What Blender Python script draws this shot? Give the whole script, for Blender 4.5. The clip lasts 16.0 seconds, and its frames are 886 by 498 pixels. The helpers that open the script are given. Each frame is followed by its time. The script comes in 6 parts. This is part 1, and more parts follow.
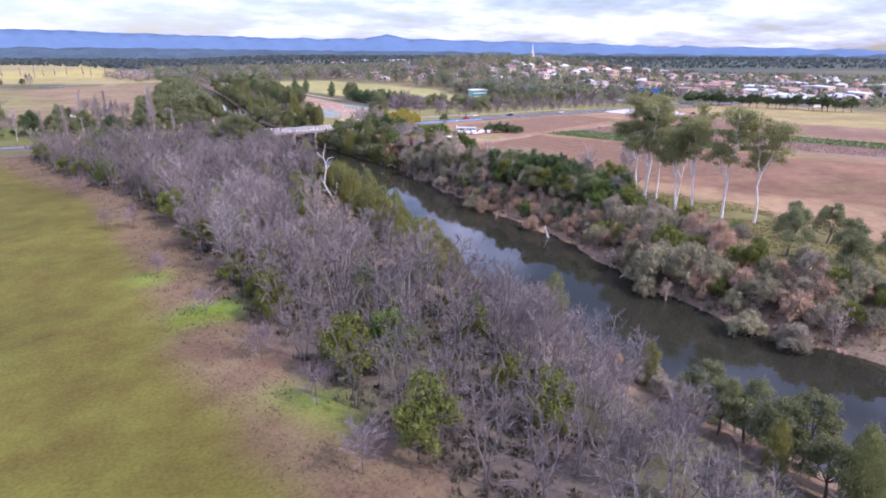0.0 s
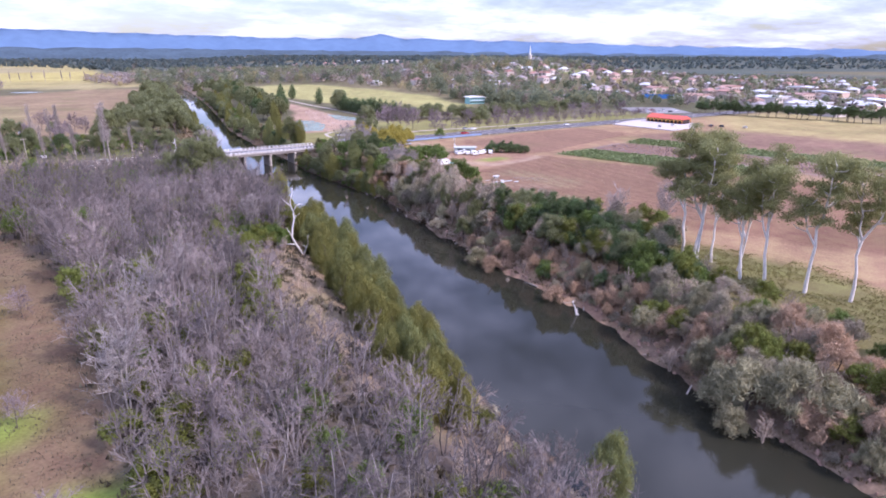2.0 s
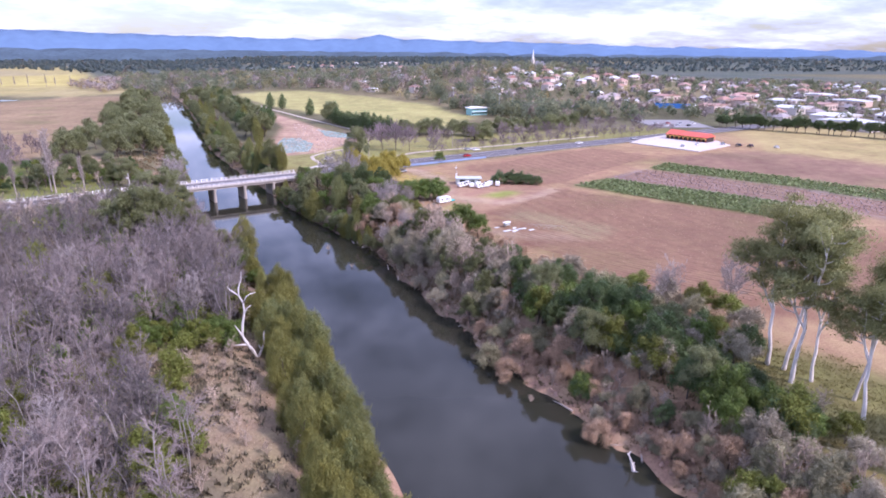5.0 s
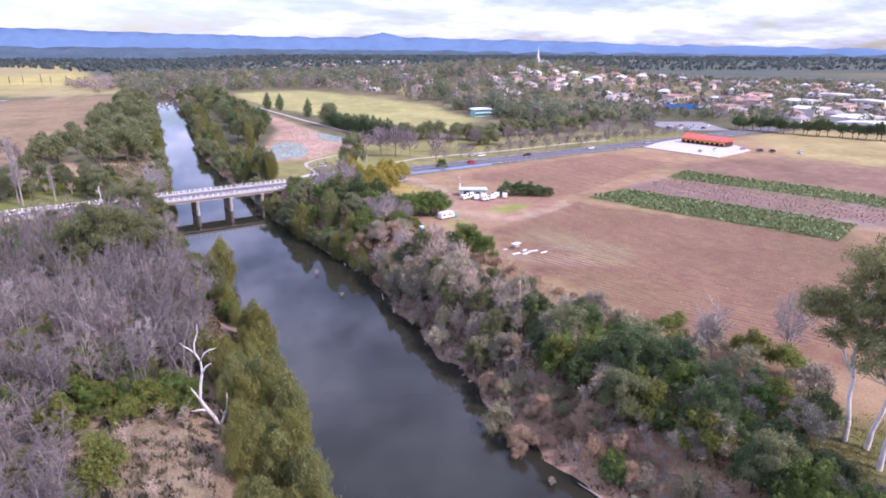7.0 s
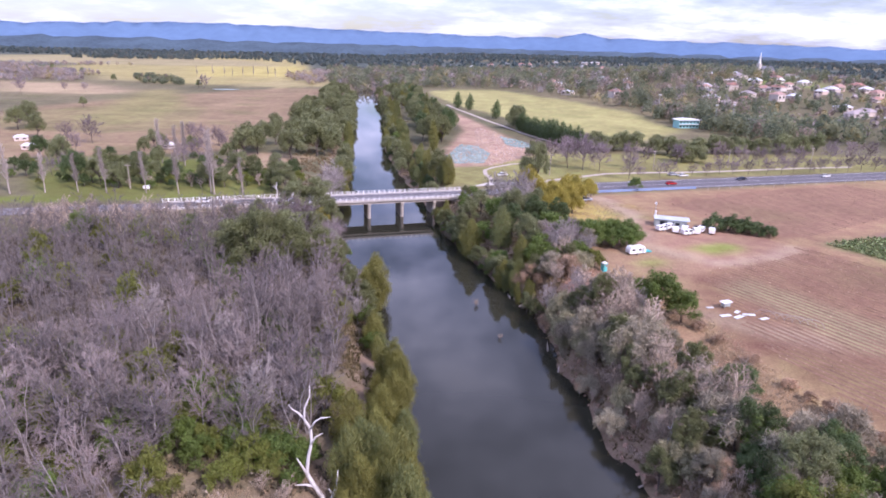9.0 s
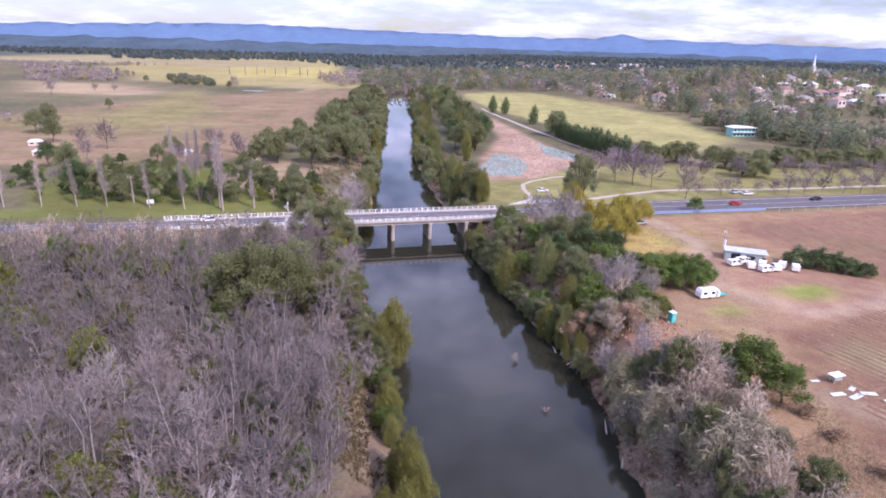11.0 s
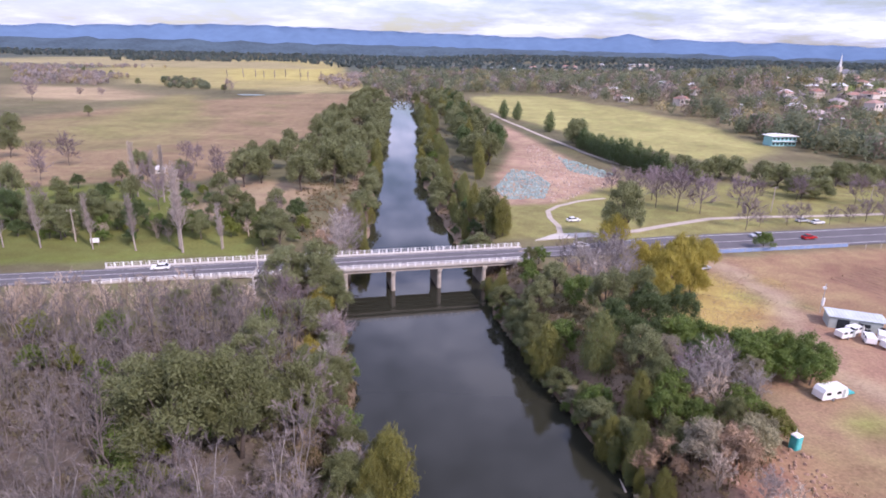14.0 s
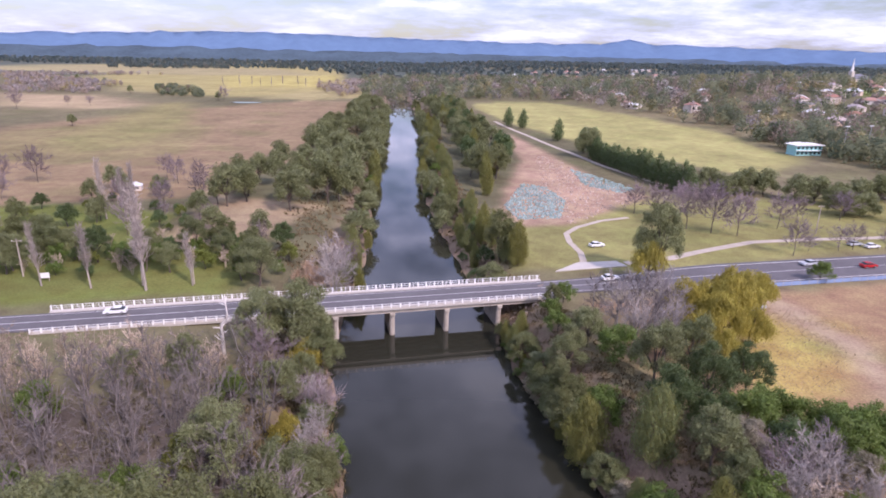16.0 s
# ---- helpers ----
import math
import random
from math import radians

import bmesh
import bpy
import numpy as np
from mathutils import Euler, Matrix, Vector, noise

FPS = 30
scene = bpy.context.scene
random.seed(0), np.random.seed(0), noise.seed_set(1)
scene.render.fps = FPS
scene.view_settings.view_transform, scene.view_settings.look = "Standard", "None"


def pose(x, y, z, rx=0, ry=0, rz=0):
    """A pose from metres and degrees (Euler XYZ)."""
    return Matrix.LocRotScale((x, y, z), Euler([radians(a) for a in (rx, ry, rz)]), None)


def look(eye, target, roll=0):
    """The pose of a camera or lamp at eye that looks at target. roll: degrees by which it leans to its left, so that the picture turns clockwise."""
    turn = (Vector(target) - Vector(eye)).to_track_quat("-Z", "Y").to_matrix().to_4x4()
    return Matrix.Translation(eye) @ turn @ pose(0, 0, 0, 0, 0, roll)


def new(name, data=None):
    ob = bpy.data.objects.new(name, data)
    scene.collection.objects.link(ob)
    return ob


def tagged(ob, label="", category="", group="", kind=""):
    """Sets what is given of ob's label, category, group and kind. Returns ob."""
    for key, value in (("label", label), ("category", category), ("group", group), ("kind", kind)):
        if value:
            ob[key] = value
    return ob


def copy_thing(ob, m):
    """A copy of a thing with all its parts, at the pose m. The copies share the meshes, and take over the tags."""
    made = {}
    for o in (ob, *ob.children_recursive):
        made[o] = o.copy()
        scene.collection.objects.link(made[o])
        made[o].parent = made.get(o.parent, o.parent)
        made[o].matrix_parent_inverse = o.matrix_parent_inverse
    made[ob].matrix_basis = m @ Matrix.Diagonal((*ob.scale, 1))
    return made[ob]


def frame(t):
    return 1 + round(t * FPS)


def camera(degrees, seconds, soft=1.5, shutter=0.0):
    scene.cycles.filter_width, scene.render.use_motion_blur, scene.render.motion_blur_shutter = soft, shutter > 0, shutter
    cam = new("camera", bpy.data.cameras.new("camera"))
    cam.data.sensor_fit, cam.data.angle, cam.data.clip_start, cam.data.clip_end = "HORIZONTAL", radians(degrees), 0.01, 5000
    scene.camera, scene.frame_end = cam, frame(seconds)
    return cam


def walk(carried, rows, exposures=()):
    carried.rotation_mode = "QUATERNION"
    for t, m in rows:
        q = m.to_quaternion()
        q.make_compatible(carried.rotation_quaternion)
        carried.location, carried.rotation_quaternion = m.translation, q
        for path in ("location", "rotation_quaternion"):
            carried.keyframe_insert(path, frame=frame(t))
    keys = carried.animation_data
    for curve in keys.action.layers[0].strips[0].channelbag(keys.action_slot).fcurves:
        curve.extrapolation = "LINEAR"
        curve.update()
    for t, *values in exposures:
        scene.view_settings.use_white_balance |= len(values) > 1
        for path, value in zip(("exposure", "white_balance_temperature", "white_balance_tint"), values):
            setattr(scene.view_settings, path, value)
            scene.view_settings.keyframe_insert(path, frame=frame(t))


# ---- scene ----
cam = camera(72.4, 16.0, soft=1.8)
PATH = [
    (0, (-48.21, -235.875, 46.926), (-47.513, -234.102, 46.315), 0.3),
    (0.5, (-44.522, -225.924, 47.91), (-43.82, -224.153, 47.298), 0.2),
    (1, (-41.089, -215.968, 49.216), (-40.38, -214.201, 48.604), 0.2),
    (1.5, (-37.38, -206.227, 50.607), (-36.668, -204.461, 49.995), 0.2),
    (2, (-34.034, -197.592, 51.861), (-33.321, -195.827, 51.248), 0.3),
    (2.5, (-31.136, -189.817, 53.049), (-30.422, -188.052, 52.437), 0.3),
    (3, (-28.093, -182.169, 54.621), (-27.378, -180.404, 54.009), 0.3),
    (3.5, (-25.563, -175.731, 55.815), (-24.848, -173.966, 55.202), 0.4),
    (4, (-23.094, -169.566, 56.964), (-22.379, -167.801, 56.353), 0.4),
    (6.5, (-12.783, -144.821, 59.267), (-12.07, -143.058, 58.649), 0.2),
    (7, (-10.544, -139.489, 59.285), (-9.84, -137.722, 58.666), 0.3),
    (7.5, (-8.467, -134.061, 59.28), (-7.849, -132.263, 58.66), 0.5),
    (8, (-6.576, -128.542, 59.378), (-6.134, -126.694, 58.757), 0.9),
    (8.5, (-4.995, -122.046, 59.431), (-4.736, -120.164, 58.807), 1.4),
    (9, (-3.499, -115.204, 59.666), (-3.354, -113.311, 59.039), 1.5),
    (11.5, (-2.199, -81.553, 59.97), (-2.161, -79.654, 59.343), 1.6),
    (12, (-2.52, -74.587, 60.249), (-2.487, -72.688, 59.621), 1.6),
    (12.5, (-2.985, -68.05, 60.317), (-2.951, -66.152, 59.689), 1.6),
    (13, (-3.233, -60.779, 60.279), (-3.201, -58.88, 59.651), 1.6),
    (13.5, (-3.486, -54.159, 60.288), (-3.456, -52.26, 59.661), 1.5),
    (14, (-3.764, -47.041, 60.301), (-3.736, -45.142, 59.675), 1.4),
    (14.5, (-4.067, -40.242, 60.157), (-4.039, -38.342, 59.532), 1.3),
    (15, (-4.562, -32.805, 59.639), (-4.533, -30.904, 59.018), 1.3),
    (15.5, (-4.984, -26.945, 59.519), (-4.956, -25.042, 58.904), 1.2),
    (16, (-5.229, -22.414, 59.432), (-5.202, -20.509, 58.824), 1.2),
]
walk(cam, [(t, look(eye, target, roll)) for t, eye, target, roll in PATH], [(0, 0.17, 5880, 33), (3.5, 0.27, 5800, 35), (7, 0.25, 5950, 36), (9, 0.16, 6000, 36), (12.5, 0.06, 6120, 34), (16, -0.04, 6300, 33)])

# ---- light ----
SUN_EL, SUN_AZ = radians(42), radians(140)   # azimuth of the sun, clockwise from +y
world = bpy.data.worlds.new("sky")
scene.world = world
world.use_nodes = True
wn, wl = world.node_tree.nodes, world.node_tree.links
bg = wn["Background"]
bg.inputs["Strength"].default_value = 0.13
sky = wn.new("ShaderNodeTexSky")
sky.sky_type, sky.sun_disc = "NISHITA", False
sky.sun_elevation, sky.sun_rotation = SUN_EL, SUN_AZ
sky.air_density, sky.dust_density, sky.ozone_density = 1.0, 1.0, 1.5
tc = wn.new("ShaderNodeTexCoord")
sep = wn.new("ShaderNodeSeparateXYZ")
wl.new(tc.outputs["Generated"], sep.inputs[0])


def wmath(op, a, b=None):
    n = wn.new("ShaderNodeMath")
    n.operation = op
    for i, v in enumerate((a, b)):
        if v is None:
            continue
        if isinstance(v, (int, float)):
            n.inputs[i].default_value = v
        else:
            wl.new(v, n.inputs[i])
    return n.outputs[0]


zz = wmath("ADD", wmath("MAXIMUM", sep.outputs["Z"], 0.0), 0.16)
comb = wn.new("ShaderNodeCombineXYZ")
wl.new(wmath("DIVIDE", sep.outputs["X"], zz), comb.inputs[0])
wl.new(wmath("DIVIDE", sep.outputs["Y"], zz), comb.inputs[1])
cl = wn.new("ShaderNodeTexNoise")
cl.inputs["Scale"].default_value, cl.inputs["Detail"].default_value = 1.1, 7.0
cl.inputs["Roughness"].default_value = 0.62
wl.new(comb.outputs[0], cl.inputs["Vector"])
cr = wn.new("ShaderNodeValToRGB")
cr.color_ramp.elements[0].position, cr.color_ramp.elements[1].position = 0.38, 0.60
wl.new(cl.outputs["Fac"], cr.inputs[0])
cc = wn.new("ShaderNodeValToRGB")   # grey undersides to white tops
cc.color_ramp.elements[0].position, cc.color_ramp.elements[1].position = 0.40, 0.72
cc.color_ramp.elements[0].color, cc.color_ramp.elements[1].color = (5.4, 6.8, 10.2, 1), (10.1, 10.8, 11.9, 1)
wl.new(cl.outputs["Fac"], cc.inputs[0])
cmix = wn.new("ShaderNodeMix")
cmix.data_type = "RGBA"
thin = wn.new("ShaderNodeMapRange")   # the cloud cover breaks up overhead
thin.interpolation_type = "SMOOTHSTEP"
thin.inputs["From Min"].default_value, thin.inputs["From Max"].default_value = 0.28, 0.62
thin.inputs["To Min"].default_value, thin.inputs["To Max"].default_value = 1.0, 0.5
wl.new(sep.outputs["Z"], thin.inputs["Value"])
wl.new(wmath("MULTIPLY", cr.outputs[0], thin.outputs[0]), cmix.inputs["Factor"])
wl.new(sky.outputs[0], cmix.inputs["A"])
lift = wn.new("ShaderNodeVectorMath")   # overcast cloud grows brighter towards the zenith
lift.operation = "SCALE"
wl.new(cc.outputs[0], lift.inputs[0])
wl.new(wmath("MULTIPLY_ADD", sep.outputs["Z"], 2.1), lift.inputs["Scale"])
lift.inputs["Scale"].links[0].from_node.inputs[2].default_value = 0.83
wl.new(lift.outputs[0], cmix.inputs["B"])
wl.new(cmix.outputs["Result"], bg.inputs["Color"])
sun = new("sun", bpy.data.lights.new("sun", "SUN"))
sun.data.energy, sun.data.angle, sun.data.color = 3.9, radians(4.0), (1.0, 0.93, 0.82)
sd = Vector((math.sin(SUN_AZ) * math.cos(SUN_EL), math.cos(SUN_AZ) * math.cos(SUN_EL), math.sin(SUN_EL)))
sun.matrix_world = Matrix.Translation((0, 0, 300)) @ sd.to_track_quat("Z", "Y").to_matrix().to_4x4()
scene.view_settings.exposure = 0.0

# ---- materials ----


def material(name, colour, rough=0.8, vary=0.25, scale=0.6, bump=0.0, bump_scale=8.0, metal=0.0, obj=0.0, island=0.0, through_light=0.0, second=None, emit=0.0, ragged=0.0):
    """Plain procedural surface: colour broken up at two scales, by object and by island."""
    m = bpy.data.materials.new(name)
    m.use_nodes = True
    n, l = m.node_tree.nodes, m.node_tree.links
    p = n["Principled BSDF"]
    p.inputs["Roughness"].default_value, p.inputs["Metallic"].default_value = rough, metal
    p.inputs["Specular IOR Level"].default_value = 0.3
    geo = n.new("ShaderNodeNewGeometry")
    big, fine = n.new("ShaderNodeTexNoise"), n.new("ShaderNodeTexNoise")
    big.inputs["Scale"].default_value, fine.inputs["Scale"].default_value = scale, scale * 9
    big.inputs["Detail"].default_value, fine.inputs["Detail"].default_value = 4, 3
    for t in (big, fine):
        l.new(geo.outputs["Position"], t.inputs["Vector"])
    add = n.new("ShaderNodeMath")
    add.operation = "ADD"
    l.new(big.outputs["Fac"], add.inputs[0]), l.new(fine.outputs["Fac"], add.inputs[1])
    val = n.new("ShaderNodeMapRange")
    val.inputs["From Min"].default_value, val.inputs["From Max"].default_value = 0.6, 1.4
    val.inputs["To Min"].default_value, val.inputs["To Max"].default_value = 1 - vary, 1 + vary
    l.new(add.outputs[0], val.inputs["Value"])
    hsv = n.new("ShaderNodeHueSaturation")
    hsv.inputs["Color"].default_value = (*colour, 1)
    if second:
        mx = n.new("ShaderNodeMix")
        mx.data_type = "RGBA"
        mx.inputs["A"].default_value, mx.inputs["B"].default_value = (*colour, 1), (*second, 1)
        info = n.new("ShaderNodeObjectInfo")
        if island:
            av = n.new("ShaderNodeMath")
            av.operation = "MULTIPLY_ADD"
            l.new(geo.outputs["Random Per Island"], av.inputs[0])
            av.inputs[1].default_value = 0.5
            hf = n.new("ShaderNodeMath")
            hf.operation = "MULTIPLY"
            l.new(info.outputs["Random"], hf.inputs[0])
            hf.inputs[1].default_value = 0.5
            l.new(hf.outputs[0], av.inputs[2])
            l.new(av.outputs[0], mx.inputs["Factor"])
        else:
            l.new(info.outputs["Random"], mx.inputs["Factor"])
        l.new(mx.outputs["Result"], hsv.inputs["Color"])
    last = val.outputs[0]
    for amount, which in ((obj, "obj"), (island, "isl")):
        if not amount:
            continue
        r = n.new("ShaderNodeMapRange")
        r.inputs["To Min"].default_value, r.inputs["To Max"].default_value = 1 - amount, 1 + amount
        if which == "obj":
            info2 = n.new("ShaderNodeObjectInfo")
            l.new(info2.outputs["Random"], r.inputs["Value"])
        else:
            l.new(geo.outputs["Random Per Island"], r.inputs["Value"])
        mul = n.new("ShaderNodeMath")
        mul.operation = "MULTIPLY"
        l.new(last, mul.inputs[0]), l.new(r.outputs[0], mul.inputs[1])
        last = mul.outputs[0]
    l.new(last, hsv.inputs["Value"])
    l.new(hsv.outputs[0], p.inputs["Base Color"])
    if bump:
        bt, bn = n.new("ShaderNodeTexNoise"), n.new("ShaderNodeBump")
        bt.inputs["Scale"].default_value, bt.inputs["Detail"].default_value = bump_scale, 4
        bn.inputs["Strength"].default_value = bump
        bn.inputs["Distance"].default_value = 0.1
        l.new(geo.outputs["Position"], bt.inputs["Vector"])
        l.new(bt.outputs["Fac"], bn.inputs["Height"])
        l.new(bn.outputs[0], p.inputs["Normal"])
    if through_light:
        tr, ms = n.new("ShaderNodeBsdfTranslucent"), n.new("ShaderNodeMixShader")
        l.new(hsv.outputs[0], tr.inputs["Color"])
        ms.inputs[0].default_value = through_light
        l.new(p.outputs[0], ms.inputs[1]), l.new(tr.outputs[0], ms.inputs[2])
        l.new(ms.outputs[0], n["Material Output"].inputs[0])
    if ragged:   # sprays of small leaves: gaps between the leaflets
        gap, edge, hole, cut = n.new("ShaderNodeTexNoise"), n.new("ShaderNodeMath"), n.new("ShaderNodeBsdfTransparent"), n.new("ShaderNodeMixShader")
        gap.inputs["Scale"].default_value, gap.inputs["Detail"].default_value = ragged, 1.5
        l.new(geo.outputs["Position"], gap.inputs["Vector"])
        edge.operation = "GREATER_THAN"
        edge.inputs[1].default_value = 0.47
        l.new(gap.outputs["Fac"], edge.inputs[0])
        l.new(edge.outputs[0], cut.inputs[0])
        l.new(hole.outputs[0], cut.inputs[1])
        last_shader = n["Material Output"].inputs[0].links[0].from_socket
        l.new(last_shader, cut.inputs[2])
        l.new(cut.outputs[0], n["Material Output"].inputs[0])
    if emit:
        l.new(hsv.outputs[0], p.inputs["Emission Color"])
        p.inputs["Emission Strength"].default_value = emit
    return m


BARK_PALE = material("pale_bark", (0.305, 0.275, 0.258), 0.85, 0.25, 0.8, obj=0.2)
BARK_POPLAR = material("poplar_bark", (0.34, 0.29, 0.26), 0.85, 0.25, 0.8, obj=0.2)
BARK_GREY = material("bare_bark", (0.2, 0.177, 0.168), 0.9, 0.25, 0.25, obj=0.35, island=0.3, second=(0.2, 0.16, 0.15))
TWIG_MAUVE = material("mauve_twigs", (0.25, 0.19, 0.19), 0.9, 0.25, 0.4, obj=0.25, island=0.25, second=(0.2, 0.16, 0.17))
TWIG_BROWN = material("brown_twigs", (0.33, 0.255, 0.195), 0.9, 0.3, 1.2, obj=0.3, island=0.35, second=(0.39, 0.315, 0.25))
TWIG_PALE = material("pale_twigs", (0.36, 0.315, 0.29), 0.9, 0.2, 0.4, obj=0.15, island=0.2, second=(0.3, 0.265, 0.25))
BARK_DARK = material("dark_bark", (0.12, 0.095, 0.08), 0.9, 0.3, 2.0)
BARK_WHITE = material("gum_bark", (0.74, 0.69, 0.64), 0.7, 0.3, 0.8, second=(0.66, 0.6, 0.55))
DEAD_WOOD = material("dead_wood", (0.62, 0.58, 0.56), 0.8, 0.2, 1.0)
LEAF = dict(
    casuarina=material("casuarina_leaf", (0.37, 0.335, 0.08), 0.6, 0.35, 0.2, obj=0.2, island=0.3, through_light=0.42, second=(0.125, 0.16, 0.08), ragged=5.0),
    tall_gum=material("tall_gum_leaf", (0.36, 0.355, 0.14), 0.55, 0.3, 0.2, obj=0.15, island=0.3, through_light=0.42, second=(0.24, 0.25, 0.11), ragged=5.0),
    oak=material("oak_leaf", (0.225, 0.235, 0.094), 0.6, 0.3, 0.2, obj=0.2, island=0.3, through_light=0.42, second=(0.135, 0.155, 0.075), ragged=5.0),
    gum=material("gum_leaf", (0.265, 0.285, 0.13), 0.55, 0.3, 0.2, obj=0.2, island=0.3, through_light=0.42, second=(0.185, 0.2, 0.098), ragged=5.0),
    broad=material("broad_leaf", (0.185, 0.25, 0.055), 0.5, 0.3, 0.3, obj=0.25, island=0.3, through_light=0.42, second=(0.1, 0.15, 0.038), ragged=5.0),
    dark=material("dark_leaf", (0.13, 0.175, 0.062), 0.5, 0.3, 0.3, obj=0.25, island=0.3, through_light=0.4, second=(0.08, 0.12, 0.048), ragged=5.0),
    willow=material("willow_leaf", (0.47, 0.39, 0.075), 0.6, 0.3, 0.3, obj=0.15, island=0.3, through_light=0.42, second=(0.29, 0.265, 0.065), ragged=5.0),
    yellow=material("understorey_leaf", (0.23, 0.235, 0.05), 0.6, 0.3, 0.3, obj=0.25, island=0.3, through_light=0.42, second=(0.14, 0.175, 0.04), ragged=5.0),
    brown=material("withered_leaf", (0.48, 0.335, 0.22), 0.8, 0.3, 0.3, obj=0.25, island=0.3, through_light=0.15, second=(0.39, 0.265, 0.175)),
    olive_grey=material("olive_grey_leaf", (0.3, 0.265, 0.175), 0.7, 0.3, 0.3, obj=0.2, island=0.3, through_light=0.3, second=(0.225, 0.2, 0.145), ragged=5.0),
    sage=material("sage_leaf", (0.34, 0.31, 0.185), 0.7, 0.3, 0.3, obj=0.2, island=0.3, through_light=0.2, second=(0.27, 0.25, 0.15)),
    grey=material("grey_scrub", (0.38, 0.32, 0.24), 0.8, 0.3, 0.3, obj=0.2, island=0.3, through_light=0.15, second=(0.31, 0.28, 0.19)),
)
CONCRETE = material("bridge_concrete", (0.46, 0.42, 0.38), 0.85, 0.2, 0.5, bump=0.2)
PIER_CONCRETE = material("pier_concrete", (0.42, 0.37, 0.32), 0.9, 0.3, 0.35, bump=0.3)
WHITE_PAINT = material("white_paint", (0.78, 0.77, 0.76), 0.6, 0.1, 1.0)
STEEL_DARK = material("girder_steel", (0.10, 0.10, 0.10), 0.6, 0.2, 1.0)
ASPHALT = material("asphalt", (0.125, 0.115, 0.122), 0.9, 0.18, 0.12, bump=0.1)
LINE_PAINT = material("line_paint", (0.6, 0.6, 0.58), 0.7, 0.2, 1.0)
GRAVEL = material("pale_gravel", (0.42, 0.36, 0.30), 0.95, 0.2, 0.4, bump=0.2)
KERB = material("kerb_concrete", (0.5, 0.46, 0.42), 0.9, 0.15, 0.6)
METAL_GREY = material("grey_metal", (0.42, 0.43, 0.45), 0.4, 0.15, 1.0, metal=0.5)
GLASS_DARK = material("dark_glass", (0.03, 0.035, 0.04), 0.1, 0.1, 1.0)
RUBBER = material("rubber", (0.02, 0.02, 0.02), 0.8, 0.1, 3.0)

# ---- small mesh tools ----


def mesh_from(name, verts, faces, mat, smooth=False):
    me = bpy.data.meshes.new(name)
    me.from_pydata([tuple(v) for v in verts], [], [tuple(f) for f in faces])
    me.materials.append(mat)
    if smooth:
        me.polygons.foreach_set("use_smooth", [True] * len(me.polygons))
    me.update()
    return me


def part_mesh(name, me, parent=None, label=""):
    ob = new(name, me)
    if parent is not None:
        ob.parent = parent
    if label:
        ob["label"] = label
    return ob


class Build:
    """Gathers boxes, tubes and prisms for one mesh."""

    def __init__(self):
        self.v, self.f = [], []

    def add(self, verts, faces):
        k = len(self.v)
        self.v += [tuple(p) for p in verts]
        self.f += [tuple(i + k for i in f) for f in faces]
        return self

    def box(self, cx, cy, cz, sx, sy, sz, rz=0.0, taper=1.0, bevel=0.0):
        a, b, c = sx / 2, sy / 2, sz / 2
        cs, sn = math.cos(rz), math.sin(rz)
        e = bevel
        ring = [(-a + e, -b), (a - e, -b), (a, -b + e), (a, b - e), (a - e, b), (-a + e, b), (-a, b - e), (-a, -b + e)] if e else [(-a, -b), (a, -b), (a, b), (-a, b)]
        n = len(ring)
        pts = []
        for z, s in ((-c, 1.0), (c, taper)):
            pts += [(cx + (x * s) * cs - (y * s) * sn, cy + (x * s) * sn + (y * s) * cs, cz + z) for x, y in ring]
        fs = [tuple(range(n - 1, -1, -1)), tuple(range(n, 2 * n))]
        fs += [(i, (i + 1) % n, n + (i + 1) % n, n + i) for i in range(n)]
        return self.add(pts, fs)

    def tube(self, path, radii, sides=6, cap=True, ring=None):
        path = [Vector(p) for p in path]
        pts, fs = [], []
        for i, p in enumerate(path):
            d = (path[min(i + 1, len(path) - 1)] - path[max(i - 1, 0)]).normalized()
            s = d.cross(Vector((0.31, 0.87, 0.11))).normalized()
            t = d.cross(s)
            for k in range(sides):
                a = 2 * math.pi * k / sides
                pts.append(p + (s * math.cos(a) + t * math.sin(a)) * radii[i])
        n0 = len(self.v)
        if ring:   # grow out of an earlier ring of points
            pts = pts[sides:]
            idx = lambda i, k: ring[k] if i == 0 else n0 + (i - 1) * sides + k
            self.v += [tuple(q) for q in pts]
            for i in range(len(path) - 1):
                for k in range(sides):
                    q = (k + 1) % sides
                    self.f.append((idx(i, k), idx(i, q), idx(i + 1, q), idx(i + 1, k)))
            return self
        for i in range(len(path) - 1):
            for k in range(sides):
                q = (k + 1) % sides
                fs.append((i * sides + k, i * sides + q, (i + 1) * sides + q, (i + 1) * sides + k))
        if cap:
            fs.append(tuple(range((len(path) - 1) * sides, len(path) * sides)))
            fs.append(tuple(range(sides - 1, -1, -1)))
        return self.add(pts, fs)

    def spike(self, a, b, r):
        a, b = Vector(a), Vector(b)
        d = (b - a).normalized()
        s = d.cross(Vector((0.31, 0.87, 0.11))).normalized()
        t = d.cross(s)
        pts = [a + (s * math.cos(q) + t * math.sin(q)) * r for q in (0, 2.09, 4.19)] + [b]
        return self.add(pts, [(0, 1, 3), (1, 2, 3), (2, 0, 3)])

    def make(self, name, mat, parent=None, label="", smooth=False):
        return part_mesh(name, mesh_from(name, self.v, self.f, mat, smooth), parent, label)


